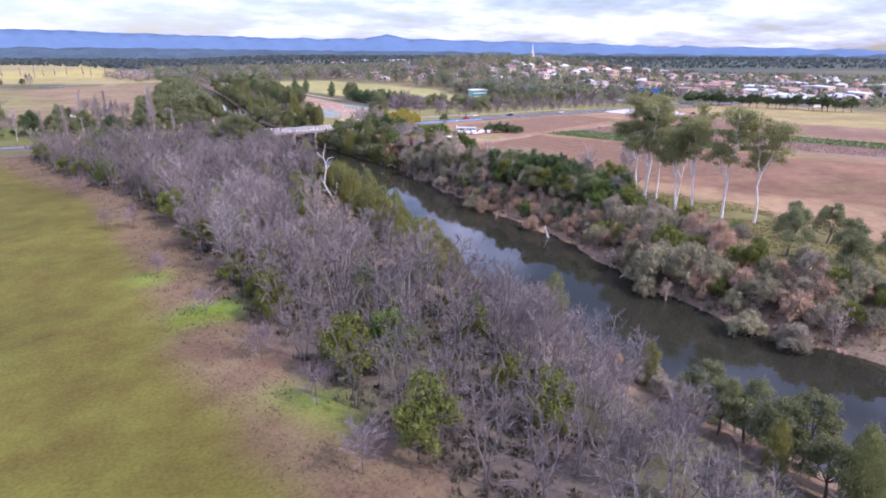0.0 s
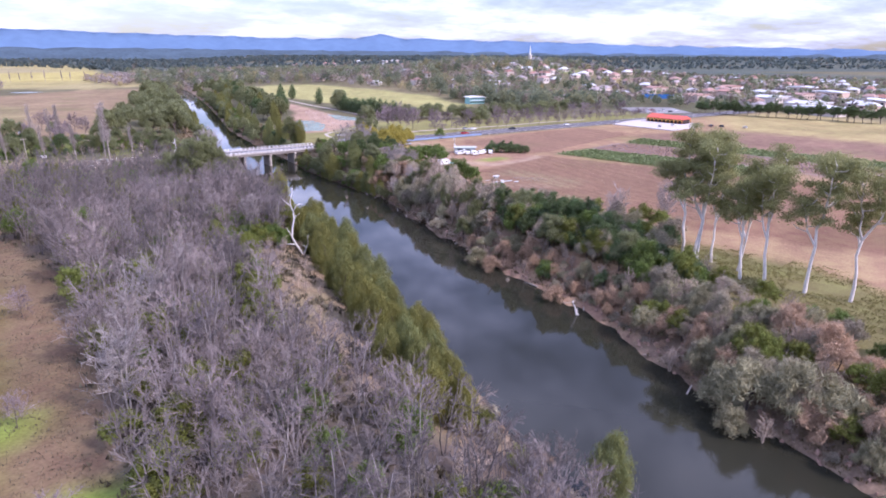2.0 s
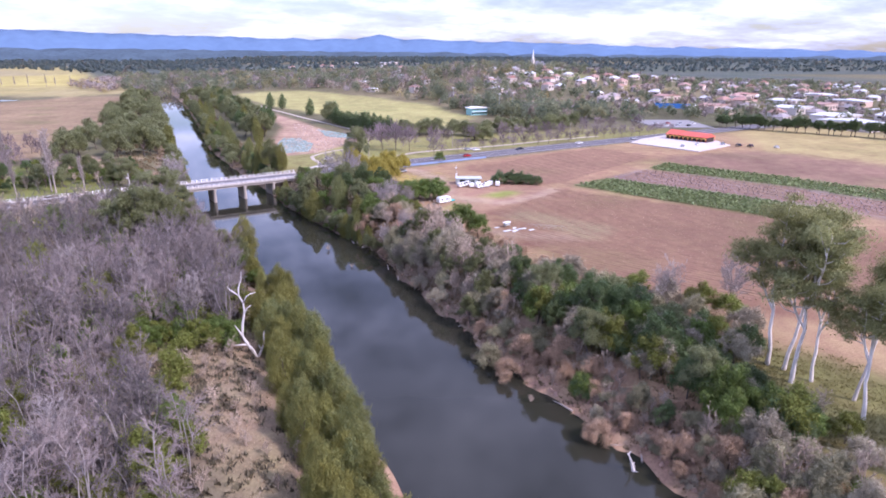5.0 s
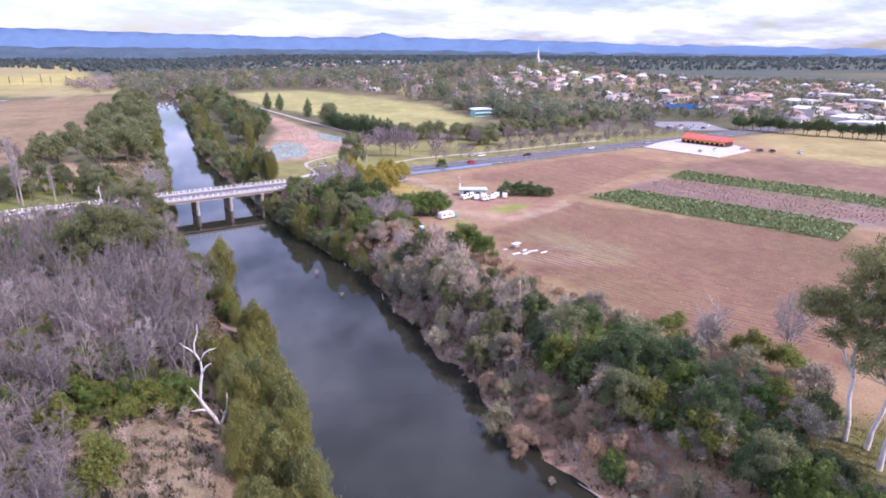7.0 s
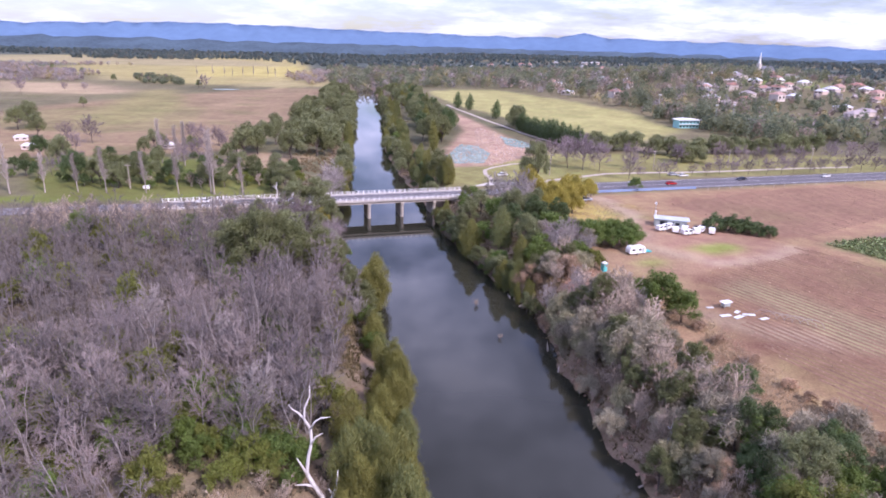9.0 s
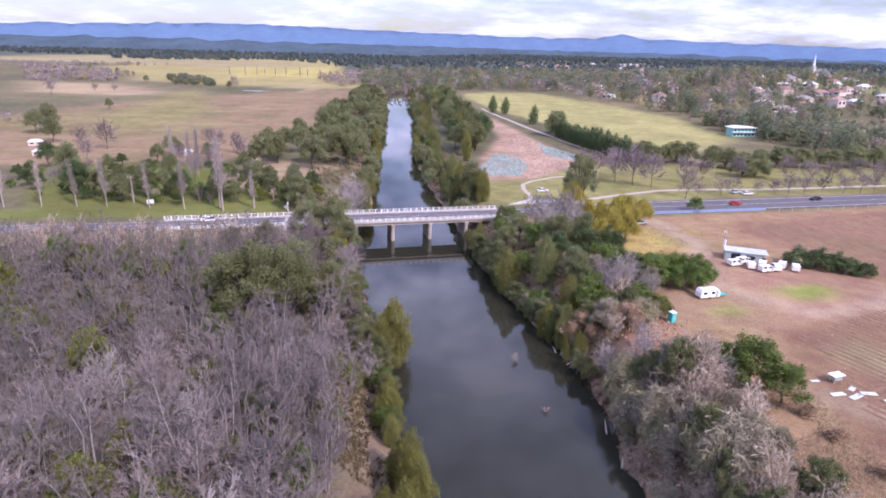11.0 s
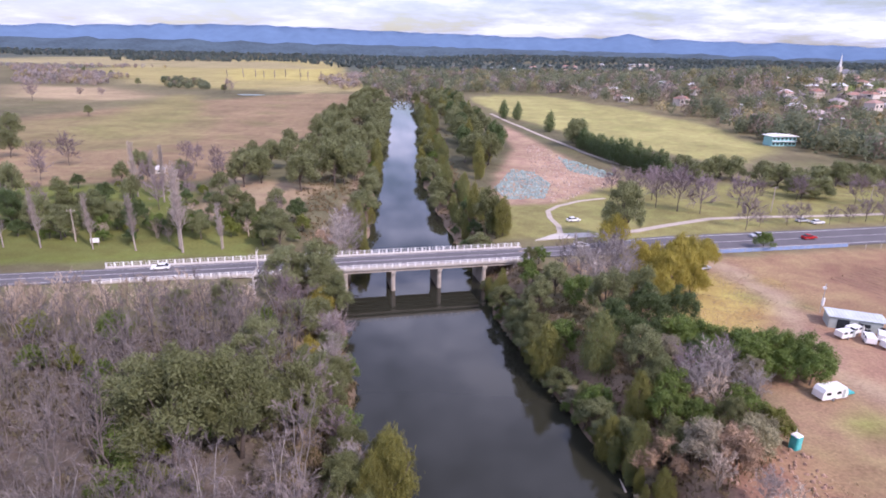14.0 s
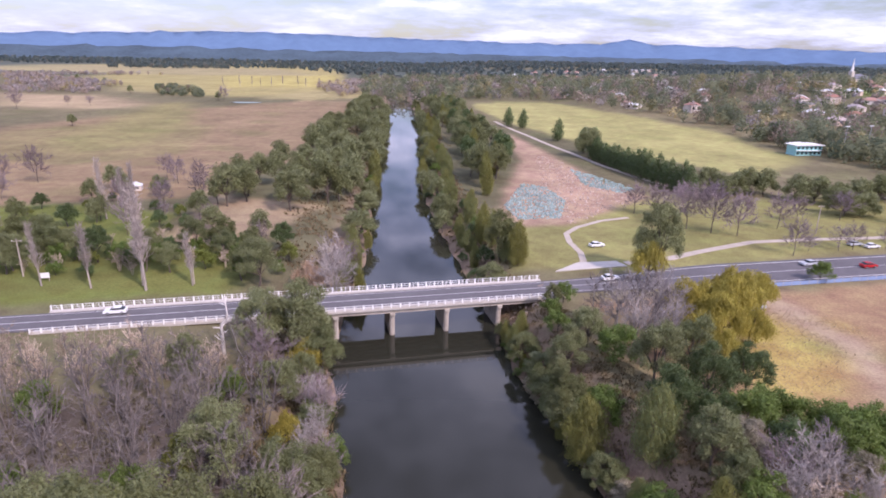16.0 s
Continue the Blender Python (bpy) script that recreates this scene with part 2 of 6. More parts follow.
def thing(name, label, category, group="", at=(0, 0, 0), rz=0.0):
    e = new(name)
    e.empty_display_size = 0.3
    e.matrix_basis = Matrix.Translation(at) @ Matrix.Rotation(rz, 4, "Z")
    return tagged(e, label, category, group)


# ---- plan of the land ----
RIVER_Y = [-420, -300, -230, -198, -183, -170, -160, -150, -140, -115, -98, -84, -60, -40, -20, 3, 14, 26, 38, 50, 68, 85, 105, 163, 207, 262, 304, 393, 487, 683, 800, 999, 1100]
RIVER_L = [70, 42, 24, 16, 12.5, 9, 6.4, 3.6, 2.2, 1.8, 1.6, 1.2, -0.2, -1.2, -2.8, -7.2, -9.6, -12.5, -16, -18.5, -23, -26, -27, -27, -31, -34, -37, -43, -48, -61, -68, -86, -95]
RIVER_R = [108, 76, 60, 54, 50, 44, 39.5, 38.5, 37, 38.5, 39.5, 37, 32.5, 31.5, 29.5, 29, 28, 26.5, 23, 19.5, 15.5, 12, 10, 0, -6, -12, -13, -16, -20, -31, -41, -70, -90]


ROAD_X, ROAD_Y = [-700, -400, -130, -84, 22, 66, 120, 180, 273, 420], [-20, 30, 80, 89.5, 113, 123, 134, 147, 166, 196]


def left_edge(y):
    return np.interp(y, RIVER_Y, RIVER_L)


def right_edge(y):
    return np.interp(y, RIVER_Y, RIVER_R)


def sstep(a, b, x):
    t = np.clip((np.asarray(x, float) - a) / (b - a), 0, 1)
    return t * t * (3 - 2 * t)


def wob(x, y, s, seed=0.0):
    """Cheap smooth unevenness between -1 and 1 over about s metres."""
    x, y = np.asarray(x, float) / s + seed, np.asarray(y, float) / s - seed * 1.7
    return (np.sin(x * 2.1 + 1.3 * np.sin(y * 1.7 + seed)) + np.sin(y * 2.3 + 1.1 * np.sin(x * 1.9 - seed)) + np.sin((x + y) * 1.3 + 2 * np.sin((x - y) * 0.9))) / 3


def ground_z(x, y):
    x, y = np.asarray(x, float), np.asarray(y, float)
    dl = left_edge(y) - x + 1.3 * wob(x, y, 9)
    dr = x - right_edge(y) + (1.9 * wob(x, y, 8, 2.0) + 1.1 * wob(x, y, 3.4, 6.0)) * (1 - 0.6 * sstep(5, 40, y))
    land_l = -1.5 + 2.3 * sstep(-4, 2, dl) + 5.2 * sstep(1, 20, dl) + 1.0 * sstep(18, 45, dl)
    steep = 9 + 4 * sstep(-60, -120, y) + 5 * sstep(60, 140, y)
    land_r = -1.5 + 2.5 * sstep(-4, 2, dr) + 6.0 * sstep(1.0, steep, dr)
    z = np.where(dl > dr, land_l, land_r)
    far = sstep(5, 30, np.maximum(dl, dr))
    z = z + 0.35 * far * wob(x, y, 37, 5)
    z = z + 26 * np.exp(-(((x - 520) / 260) ** 2 + ((y - 800) / 230) ** 2)) + 14 * np.exp(-(((x - 330) / 120) ** 2 + ((y - 640) / 150) ** 2))
    z = z + 22 * sstep(1300, 2200, y) * sstep(-200, 500, x) + 10 * sstep(2500, 4500, np.hypot(x, y))
    over = np.abs(y - np.interp(x, ROAD_X, ROAD_Y)) - (8.0 + 5.0 * sstep(28, 75, x))   # the road lies in the land
    bed = 6.75 + 0.15 * sstep(0, 40, np.maximum(-84 - x, x - 24))
    return np.where((x > -700) & (x < 420), np.minimum(z, np.maximum(bed, bed + 0.25 * over)), z)


def gz(x, y):
    return float(ground_z(x, y))


def inside(x, y, poly):
    x, y = np.asarray(x, float), np.asarray(y, float)
    res = np.zeros(x.shape, bool)
    n = len(poly)
    for i in range(n):
        x1, y1 = poly[i]
        x2, y2 = poly[(i + 1) % n]
        if y1 == y2:
            continue
        c = ((y1 > y) != (y2 > y)) & (x < (x2 - x1) * (y - y1) / (y2 - y1) + x1)
        res ^= c
    return res


ROAD = [(-700, -20), (-400, 30), (-130, 80), (-84, 89.5), (22, 113), (66, 123), (120, 134), (180, 147), (273, 166), (420, 196)]
WOOD = [(-10, -260), (-24, -205), (-33, -180), (-40, -158), (-46, -131), (-52, -101), (-64, -52), (-86, -10), (-112, 42), (-110, 52), (-84, 56), (-56, 61), (-36, 68), (-30, 58), (-20, 20), (-14, -20), (-13, -60), (-10, -100), (-9, -130), (-8, -150), (-10, -176), (-12, -190), (-14, -205), (-12, -260)]

# zone colours: polygon, colour, softness of the border in metres
TAN, BROWN, DKBROWN = (0.295, 0.19, 0.112), (0.275, 0.16, 0.104), (0.212, 0.121, 0.076)
ZONES = [
    ([(-140, -420), (60, -420), (20, -230), (-26, -205), (-40, -165), (-56, -128), (-68, -80), (-90, -20), (-125, 55), (-400, 20), (-400, -420)], (0.13, 0.112, 0.026)),
    ([(x - 13, y) for x, y in WOOD[:10]] + [(x, y) for x, y in WOOD[10:]], (0.165, 0.11, 0.066)),
    (WOOD, (0.125, 0.10, 0.08)),
    ([(-56, -144), (-46, -142), (-44, -134), (-54, -133)], (0.16, 0.22, 0.03)),
    ([(-46, -166), (-38, -164), (-33, -176), (-38, -180)], (0.17, 0.2, 0.04)),
    ([(-64, -122), (-56, -120), (-56, -113), (-64, -114)], (0.17, 0.2, 0.04)),
    ([(-23, -50), (-13, -38), (-9, -60), (-8, -85), (-6, -135), (-14, -128), (-21, -100), (-23, -75), (-25, -58)], (0.25, 0.185, 0.12)),
    ([(-38, -40), (-20, -44), (-20, -72), (-36, -70)], (0.22, 0.175, 0.115)),
    ([(-88, 138), (-78, 140), (-76, 172), (-84, 204), (-100, 226), (-104, 222), (-90, 200), (-84, 170)], (0.36, 0.27, 0.17)),
    ([(-68, 148), (-62, 148), (-46, 196), (-54, 200)], (0.36, 0.27, 0.17)),
    # flats east of the river
    ([(30, 105), (60, 108), (272, 158), (420, 180), (420, -420), (70, -420), (60, -180), (44, -120), (44, 20), (36, 60)], TAN),
    ([(70, 26), (113, 48), (161, -23), (205, -90), (130, -130), (88, -78), (72, -58), (62, -14)], DKBROWN),
    ([(94, 100), (125, 118), (196, 136), (209, 96), (123, 54), (108, 58)], BROWN),
    ([(147, 57), (176, 69), (212, 0), (300, -160), (262, -180), (184, -14)], (0.22, 0.16, 0.15)),
    ([(201, 82), (212, 98), (280, 92), (296, 50), (330, -40), (300, -60), (232, 12)], (0.23, 0.14, 0.10)),
    ([(280, 92), (330, 165), (420, 175), (420, -200), (330, -40), (296, 50)], (0.33, 0.26, 0.12)),
    ([(72, 14), (84, 20), (100, -10), (86, -20)], (0.24, 0.2, 0.11)),
    ([(48, 60), (62, 66), (84, 92), (70, 104), (50, 84)], (0.38, 0.275, 0.1)),
    ([(55, -90), (74, -84), (90, -110), (90, -170), (58, -165), (56, -130)], (0.165, 0.145, 0.06)),
    ([(123, 49), (147, 57), (183, -14), (160, -25)], (0.15, 0.155, 0.07)),
    ([(179, 70), (199, 80), (231, 10), (290, -110), (268, -118), (213, -3)], (0.13, 0.14, 0.06)),
    ([(62, 22), (80, 26), (112, 50), (108, 58), (92, 70), (78, 78), (72, 62), (64, 52), (54, 40), (50, 30)], (0.31, 0.185, 0.125)),
    ([(78, 44), (92, 50), (96, 44), (84, 38)], (0.215, 0.245, 0.06)),
    ([(60, 33), (66, 36), (68, 32), (62, 29)], (0.21, 0.225, 0.06)),
    ([(66, 84), (76, 88), (84, 78), (76, 74)], (0.25, 0.22, 0.08)),
    ([(66, 108), (74, 110), (80, 84), (74, 66), (70, 48), (80, 34), (96, 36), (112, 48), (114, 44), (96, 32), (80, 28), (66, 44), (70, 66), (74, 84)], (0.37, 0.27, 0.19)),
    ([(34, 12), (48, 8), (51, 24), (46, 32), (36, 30)], (0.30, 0.165, 0.11)),
    ([(24, 30), (49, 27), (53, 41), (49, 52), (34, 60), (28, 44)], (0.17, 0.125, 0.08)),
    ([(56, 4), (66, -2), (84, -12), (80, -18), (64, -8)], (0.3, 0.22, 0.15)),
    # north of the road, east bank
    ([(16, 125), (60, 128), (130, 150), (300, 178), (300, 215), (140, 215), (90, 212), (40, 200), (12, 165)], (0.235, 0.215, 0.085)),
    ([(16, 165), (40, 172), (62, 196), (80, 214), (68, 245), (62, 300), (52, 380), (44, 420), (40, 380), (40, 300), (22, 215)], (0.36, 0.24, 0.17)),
    ([(40, 700), (120, 720), (205, 440), (200, 315), (150, 262), (112, 322), (84, 395), (56, 480), (34, 640)], (0.325, 0.295, 0.12)),
    # west bank north of the road
    ([(-200, 82), (-84, 100), (-52, 107), (-54, 113), (-86, 108), (-200, 92)], (0.145, 0.165, 0.04)),
    ([(-130, 98), (-80, 104), (-50, 112), (-55, 150), (-110, 160), (-160, 150)], (0.135, 0.14, 0.042)),
    ([(-150, 150), (-110, 160), (-88, 140), (-92, 176), (-130, 186), (-175, 178)], (0.14, 0.155, 0.042)),
    ([(-85, 140), (-60, 140), (-48, 190), (-62, 200), (-88, 200)], (0.30, 0.22, 0.14)),
    ([(-100, 200), (-70, 300), (-80, 480), (-95, 690), (-150, 700), (-240, 560), (-300, 400), (-300, 200), (-180, 175)], (0.25, 0.175, 0.105)),
    ([(-180, 260), (-140, 300), (-170, 440), (-260, 420), (-330, 300)], (0.235, 0.185, 0.095)),
    ([(-150, 700), (-90, 760), (-130, 1250), (-420, 1500), (-700, 1300), (-420, 800)], (0.32, 0.265, 0.13)),
    ([(-1300, 2000), (-866, 2900), (-400, 2400), (-243, 1578), (-156, 951), (-243, 723), (-353, 791), (-620, 1052), (-780, 1490)], (0.33, 0.275, 0.12)),
    ([(-490, 1416), (-251, 1573), (-184, 993), (-330, 934)], (0.40, 0.33, 0.12)),
    ([(-529, 730), (-397, 707), (-298, 602), (-309, 539), (-409, 553)], (0.37, 0.275, 0.17)),
    ([(-229, 333), (-263, 483), (-291, 627), (-266, 634), (-190, 440), (-175, 333), (-197, 292)], (0.235, 0.2, 0.09)),
    ([(-600, 1400), (-300, 1500), (-500, 2000), (-1200, 2100), (-1300, 1500)], (0.31, 0.26, 0.14)),
    ([(150, 900), (330, 1000), (320, 1150), (160, 1100)], (0.22, 0.25, 0.08)),
    ([(420, 640), (560, 640), (560, 720), (440, 720)], (0.20, 0.24, 0.07)),
]


def axis(lo, a, b, hi, step, grow):
    c = list(np.arange(a, b + 0.01, step))
    s = step
    while c[-1] < hi:
        s *= grow
        c.append(c[-1] + s)
    s = step
    while c[0] > lo:
        s *= grow
        c.insert(0, c[0] - s)
    return np.array(c)


gx, gy = axis(-4600, -130, 150, 4600, 2.2, 1.05), axis(-900, -260, 240, 4700, 2.2, 1.035)
X, Y = np.meshgrid(gx, gy)
Z = ground_z(X, Y)
nx, ny = len(gx), len(gy)
col = np.empty((ny, nx, 3))
blend = 0.5 + 0.5 * wob(X, Y, 160, 3)
col[:] = np.array((0.10, 0.095, 0.055)) * (1 - blend[..., None]) + np.array((0.20, 0.165, 0.095)) * blend[..., None]
# beyond 1.1 km: dark woodland green, shifted towards blue for distance haze
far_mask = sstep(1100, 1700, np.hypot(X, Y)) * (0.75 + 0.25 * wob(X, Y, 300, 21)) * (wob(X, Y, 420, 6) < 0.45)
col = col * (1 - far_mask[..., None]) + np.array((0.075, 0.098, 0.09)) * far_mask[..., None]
for poly, c in ZONES:
    jx, jy = X + 1.2 * wob(X, Y, 6, 1), Y + 1.2 * wob(X, Y, 6, 4)
    col[inside(jx, jy, poly)] = c
DL, DR = left_edge(Y) - X, X - right_edge(Y)
bank = (np.maximum(DL, DR) < 9 + 2 * wob(X, Y, 11, 7)) & (Y < 1000) & ~((X > 36) & (Y > 6) & (Y < 34))
col[bank] = (0.23, 0.165, 0.115)
col[bank & (Y > -116) & (Y < -58)] = (0.33, 0.212, 0.138)   # bare clay
for k in range(2):   # soften the borders a little
    p = np.pad(col, ((1, 1), (1, 1), (0, 0)), mode="edge")
    col = (p[1:-1, 1:-1] * 2 + p[:-2, 1:-1] + p[2:, 1:-1] + p[1:-1, :-2] + p[1:-1, 2:]) / 6
patch = 1 + 0.16 * wob(X, Y, 14, 9) + 0.12 * wob(X, Y, 41, 11)
col *= patch[..., None]
green = np.clip(wob(X, Y, 23, 13) - 0.35, 0, 1)[..., None] * 0.3
col = col * (1 - green) + np.array((0.14, 0.19, 0.045)) * green * ((DL > 14) | (DR > 16))[..., None] + col * green * (~((DL > 14) | (DR > 16)))[..., None]
idx = np.arange(nx * ny).reshape(ny, nx)
quads = np.stack([idx[:-1, :-1], idx[:-1, 1:], idx[1:, 1:], idx[1:, :-1]], -1).reshape(-1, 4)
me = bpy.data.meshes.new("ground")
me.from_pydata(np.stack([X, Y, Z], -1).reshape(-1, 3).tolist(), [], quads.tolist())
at = me.attributes.new("tint", "FLOAT_COLOR", "POINT")
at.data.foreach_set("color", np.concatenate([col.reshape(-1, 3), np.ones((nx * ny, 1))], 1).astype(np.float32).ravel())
me.polygons.foreach_set("use_smooth", [True] * len(me.polygons))
gm = bpy.data.materials.new("ground_cover")
gm.use_nodes = True
n, l = gm.node_tree.nodes, gm.node_tree.links
p = n["Principled BSDF"]
p.inputs["Roughness"].default_value, p.inputs["Specular IOR Level"].default_value = 0.95, 0.1
an = n.new("ShaderNodeAttribute")
an.attribute_name = "tint"
geo = n.new("ShaderNodeNewGeometry")
n1, n2 = n.new("ShaderNodeTexNoise"), n.new("ShaderNodeTexNoise")
n1.inputs["Scale"].default_value, n1.inputs["Detail"].default_value, n1.inputs["Roughness"].default_value = 0.16, 6, 0.65
n2.inputs["Scale"].default_value, n2.inputs["Detail"].default_value = 2.2, 4
hs = n.new("ShaderNodeHueSaturation")
mr, mh, ad = n.new("ShaderNodeMapRange"), n.new("ShaderNodeMapRange"), n.new("ShaderNodeMath")
for t in (n1, n2):
    l.new(geo.outputs["Position"], t.inputs["Vector"])
ad.operation = "ADD"
l.new(n1.outputs["Fac"], ad.inputs[0]), l.new(n2.outputs["Fac"], ad.inputs[1])
mr.inputs["From Min"].default_value, mr.inputs["From Max"].default_value = 0.65, 1.35
mr.inputs["To Min"].default_value, mr.inputs["To Max"].default_value = 0.68, 1.3
l.new(ad.outputs[0], mr.inputs["Value"]), l.new(mr.outputs[0], hs.inputs["Value"])
mh.inputs["From Min"].default_value, mh.inputs["From Max"].default_value = 0.3, 0.7
mh.inputs["To Min"].default_value, mh.inputs["To Max"].default_value = 0.485, 0.52
l.new(n1.outputs["Fac"], mh.inputs["Value"]), l.new(mh.outputs[0], hs.inputs["Hue"])
l.new(an.outputs["Color"], hs.inputs["Color"]), l.new(hs.outputs[0], p.inputs["Base Color"])
bp = n.new("ShaderNodeBump")
bp.inputs["Strength"].default_value, bp.inputs["Distance"].default_value = 0.5, 0.25
l.new(n2.outputs["Fac"], bp.inputs["Height"]), l.new(bp.outputs[0], p.inputs["Normal"])
me.materials.append(gm)
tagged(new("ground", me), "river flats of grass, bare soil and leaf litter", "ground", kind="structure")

# water: one sheet at z = 0 within the banks
wv, wf = [], []
ys = list(np.arange(-420, 300, 6.0)) + list(np.arange(300, 1101, 25.0))
for i, y in enumerate(ys):
    a, b = float(left_edge(y)) - 7, float(right_edge(y)) + 7
    for k in range(9):
        wv.append((a + (b - a) * k / 8, y, 0.0))
    if i:
        for k in range(8):
            q = (i - 1) * 9 + k
            wf.append((q, q + 1, q + 10, q + 9))
wm = bpy.data.materials.new("river_water")
wm.use_nodes = True
n, l = wm.node_tree.nodes, wm.node_tree.links
p = n["Principled BSDF"]
p.inputs["Base Color"].default_value = (0.026, 0.026, 0.018, 1)
p.inputs["Roughness"].default_value, p.inputs["IOR"].default_value = 0.03, 1.4
geo, nz, bp = n.new("ShaderNodeNewGeometry"), n.new("ShaderNodeTexNoise"), n.new("ShaderNodeBump")
nz.inputs["Scale"].default_value, nz.inputs["Detail"].default_value = 0.5, 5
l.new(geo.outputs["Position"], nz.inputs["Vector"]), l.new(nz.outputs["Fac"], bp.inputs["Height"])
bp.inputs["Strength"].default_value, bp.inputs["Distance"].default_value = 0.05, 0.1
l.new(bp.outputs[0], p.inputs["Normal"])
water = part_mesh("water", mesh_from("water", wv, wf, wm, True))
tagged(water, "still murky brown-green river reflecting sky and trees", "river", kind="structure")

# far ranges: blue distance haze put into the colour, with a faint glow
HILL_HAZE = material("far_range_haze", (0.09, 0.15, 0.25), 1.0, 0.12, 0.002, emit=0.3)
HILL_NEAR_HAZE = material("near_range_haze", (0.055, 0.085, 0.11), 1.0, 0.4, 0.006, emit=0.12)


def ridge(name, dist, heights, mat, label, seed):
    """A rolling range along an arc round the flats; heights: degrees east of north, metres."""
    v, f = [], []
    az = np.linspace(-100, 100, 260)
    hs_ = np.interp(az, [a for a, _ in heights], [b for _, b in heights])
    for i, a in enumerate(az):
        h = hs_[i] + 9 * wob(a * 30, seed, 40, seed) + 5 * wob(a * 30, seed, 13, seed + 2)
        for k, (dd, q) in enumerate(((-420, -15), (-250, 0.45), (-100, 0.8), (0, 1.0), (120, -0.3))):
            r = dist + dd + 60 * wob(a * 40, k * 9, 25, seed)
            z = q if q < 0 else h * q * (1 + 0.12 * wob(a * 50, k * 13, 18, seed) * (q < 1))
            v.append((r * math.sin(radians(a)), r * math.cos(radians(a)), z))
        if i:
            for k in range(4):
                b = (i - 1) * 5 + k
                f.append((b, b + 5, b + 6, b + 1))
    tagged(part_mesh(name, mesh_from(name, v, f, mat, True)), label, "hills", kind="structure")


ridge("backdrop", 4550, [(-100, 108), (-45, 126), (-35, 135), (-25, 169), (-20, 184), (-10, 183), (0, 166), (8, 153), (14, 158), (16.5, 184), (19, 162), (24, 148), (30, 140), (37, 126), (43, 110), (58, 88), (100, 81)], HILL_HAZE, "long low ranges on the horizon, tinted blue for haze", 3.0)
ridge("backdrop", 3900, [(-100, 70), (-40, 72), (-20, 76), (0, 72), (20, 66), (40, 55), (100, 50)], HILL_NEAR_HAZE, "dark wooded foothills below the far ranges, tinted blue for haze", 8.0)

# ---- road and bridge ----


def along(pts, step):
    """Points and unit directions every step metres along a line."""
    out = []
    for (x1, y1), (x2, y2) in zip(pts[:-1], pts[1:]):
        d = math.hypot(x2 - x1, y2 - y1)
        k = max(1, int(d / step))
        for i in range(k):
            out.append((x1 + (x2 - x1) * i / k, y1 + (y2 - y1) * i / k, (x2 - x1) / d, (y2 - y1) / d))
    out.append((*pts[-1], *out[-1][2:]))
    return out


DECK = 7.0


def road_z(x):
    """Height of the road along its line."""
    d = max(-84 - x, x - 24)
    return DECK + 0.15 * float(sstep(0, 40, d))


def wide(x):
    """How much wider than two lanes the road is."""
    return 1.0 + 0.9 * float(sstep(28, 75, x))


def strip(name, pts, off_a, off_b, lift, mat, label, category, step=6.0, skip=None, kind="structure", thick=0.5, zf=road_z):
    v, f = [], []
    for i, (x, y, dx, dy) in enumerate(along(pts, step)):
        z = zf(x) + lift
        w = wide(x) if abs(off_a) > 1 or abs(off_b) > 1 else 1.0
        a, b = (x - dy * (off_a * w), y + dx * (off_a * w)), (x - dy * (off_b * w), y + dx * (off_b * w))
        v += [(*a, z), (*b, z), (*b, z - thick), (*a, z - thick)]
        if i and not (skip and skip(x)):
            q = (i - 1) * 4
            f += [(q, q + 4, q + 5, q + 1), (q + 1, q + 5, q + 6, q + 2), (q + 3, q + 2, q + 6, q + 7), (q, q + 3, q + 7, q + 4)]
    ob = part_mesh(name, mesh_from(name, v, f, mat))
    return tagged(ob, label, category, kind=kind)


strip("road", ROAD, 4.2, -4.2, 0.0, ASPHALT, "two-lane asphalt road, grey and worn", "road")
DIR = math.atan2(113 - 89.5, 22 + 84)
BL = math.hypot(113 - 89.5, 22 + 84)
bridge = thing("road_bridge", "long low concrete road bridge with white railings on slab piers", "bridge", at=(-84, 89.5, 0), rz=DIR)
# local x runs along the bridge, y to its north side
Build().box(BL / 2, 0, DECK - 0.3, BL, 11.4, 0.5).make("deck", CONCRETE, bridge)
for gy_ in (-4.9, -2.45, 0, 2.45, 4.9):
    Build().box(BL / 2, gy_, DECK - 1.0, BL, 0.45, 0.9).make("girder", PIER_CONCRETE, bridge)
Build().box(BL / 2, 5.05, DECK + 0.08, BL, 1.3, 0.2).make("footway", KERB, bridge)
Build().box(BL / 2, -5.2, DECK + 0.1, BL, 0.6, 0.24).make("kerb", KERB, bridge)
px_ = [94.9 - 12.3 * i for i in range(8)]
for px in px_:
    wx, wy = -84 + px * math.cos(DIR), 89.5 + px * math.sin(DIR)
    foot = min(gz(wx, wy), 3.0) - 1.0
    top_ = DECK - 2.05
    pier = Build().box(px, 0, (foot + top_) / 2, 1.15, 9.6, top_ - foot, bevel=0.35).make("pier", PIER_CONCRETE, bridge, "stained concrete slab pier")
    Build().box(px, 0, DECK - 1.76, 1.2, 10.8, 0.62, bevel=0.1).make("headstock", PIER_CONCRETE, bridge)
post_n = Build().box(0, 0, 0.58, 0.3, 0.24, 1.16, taper=0.8)
post_me = mesh_from("railing_post", post_n.v, post_n.f, WHITE_PAINT)
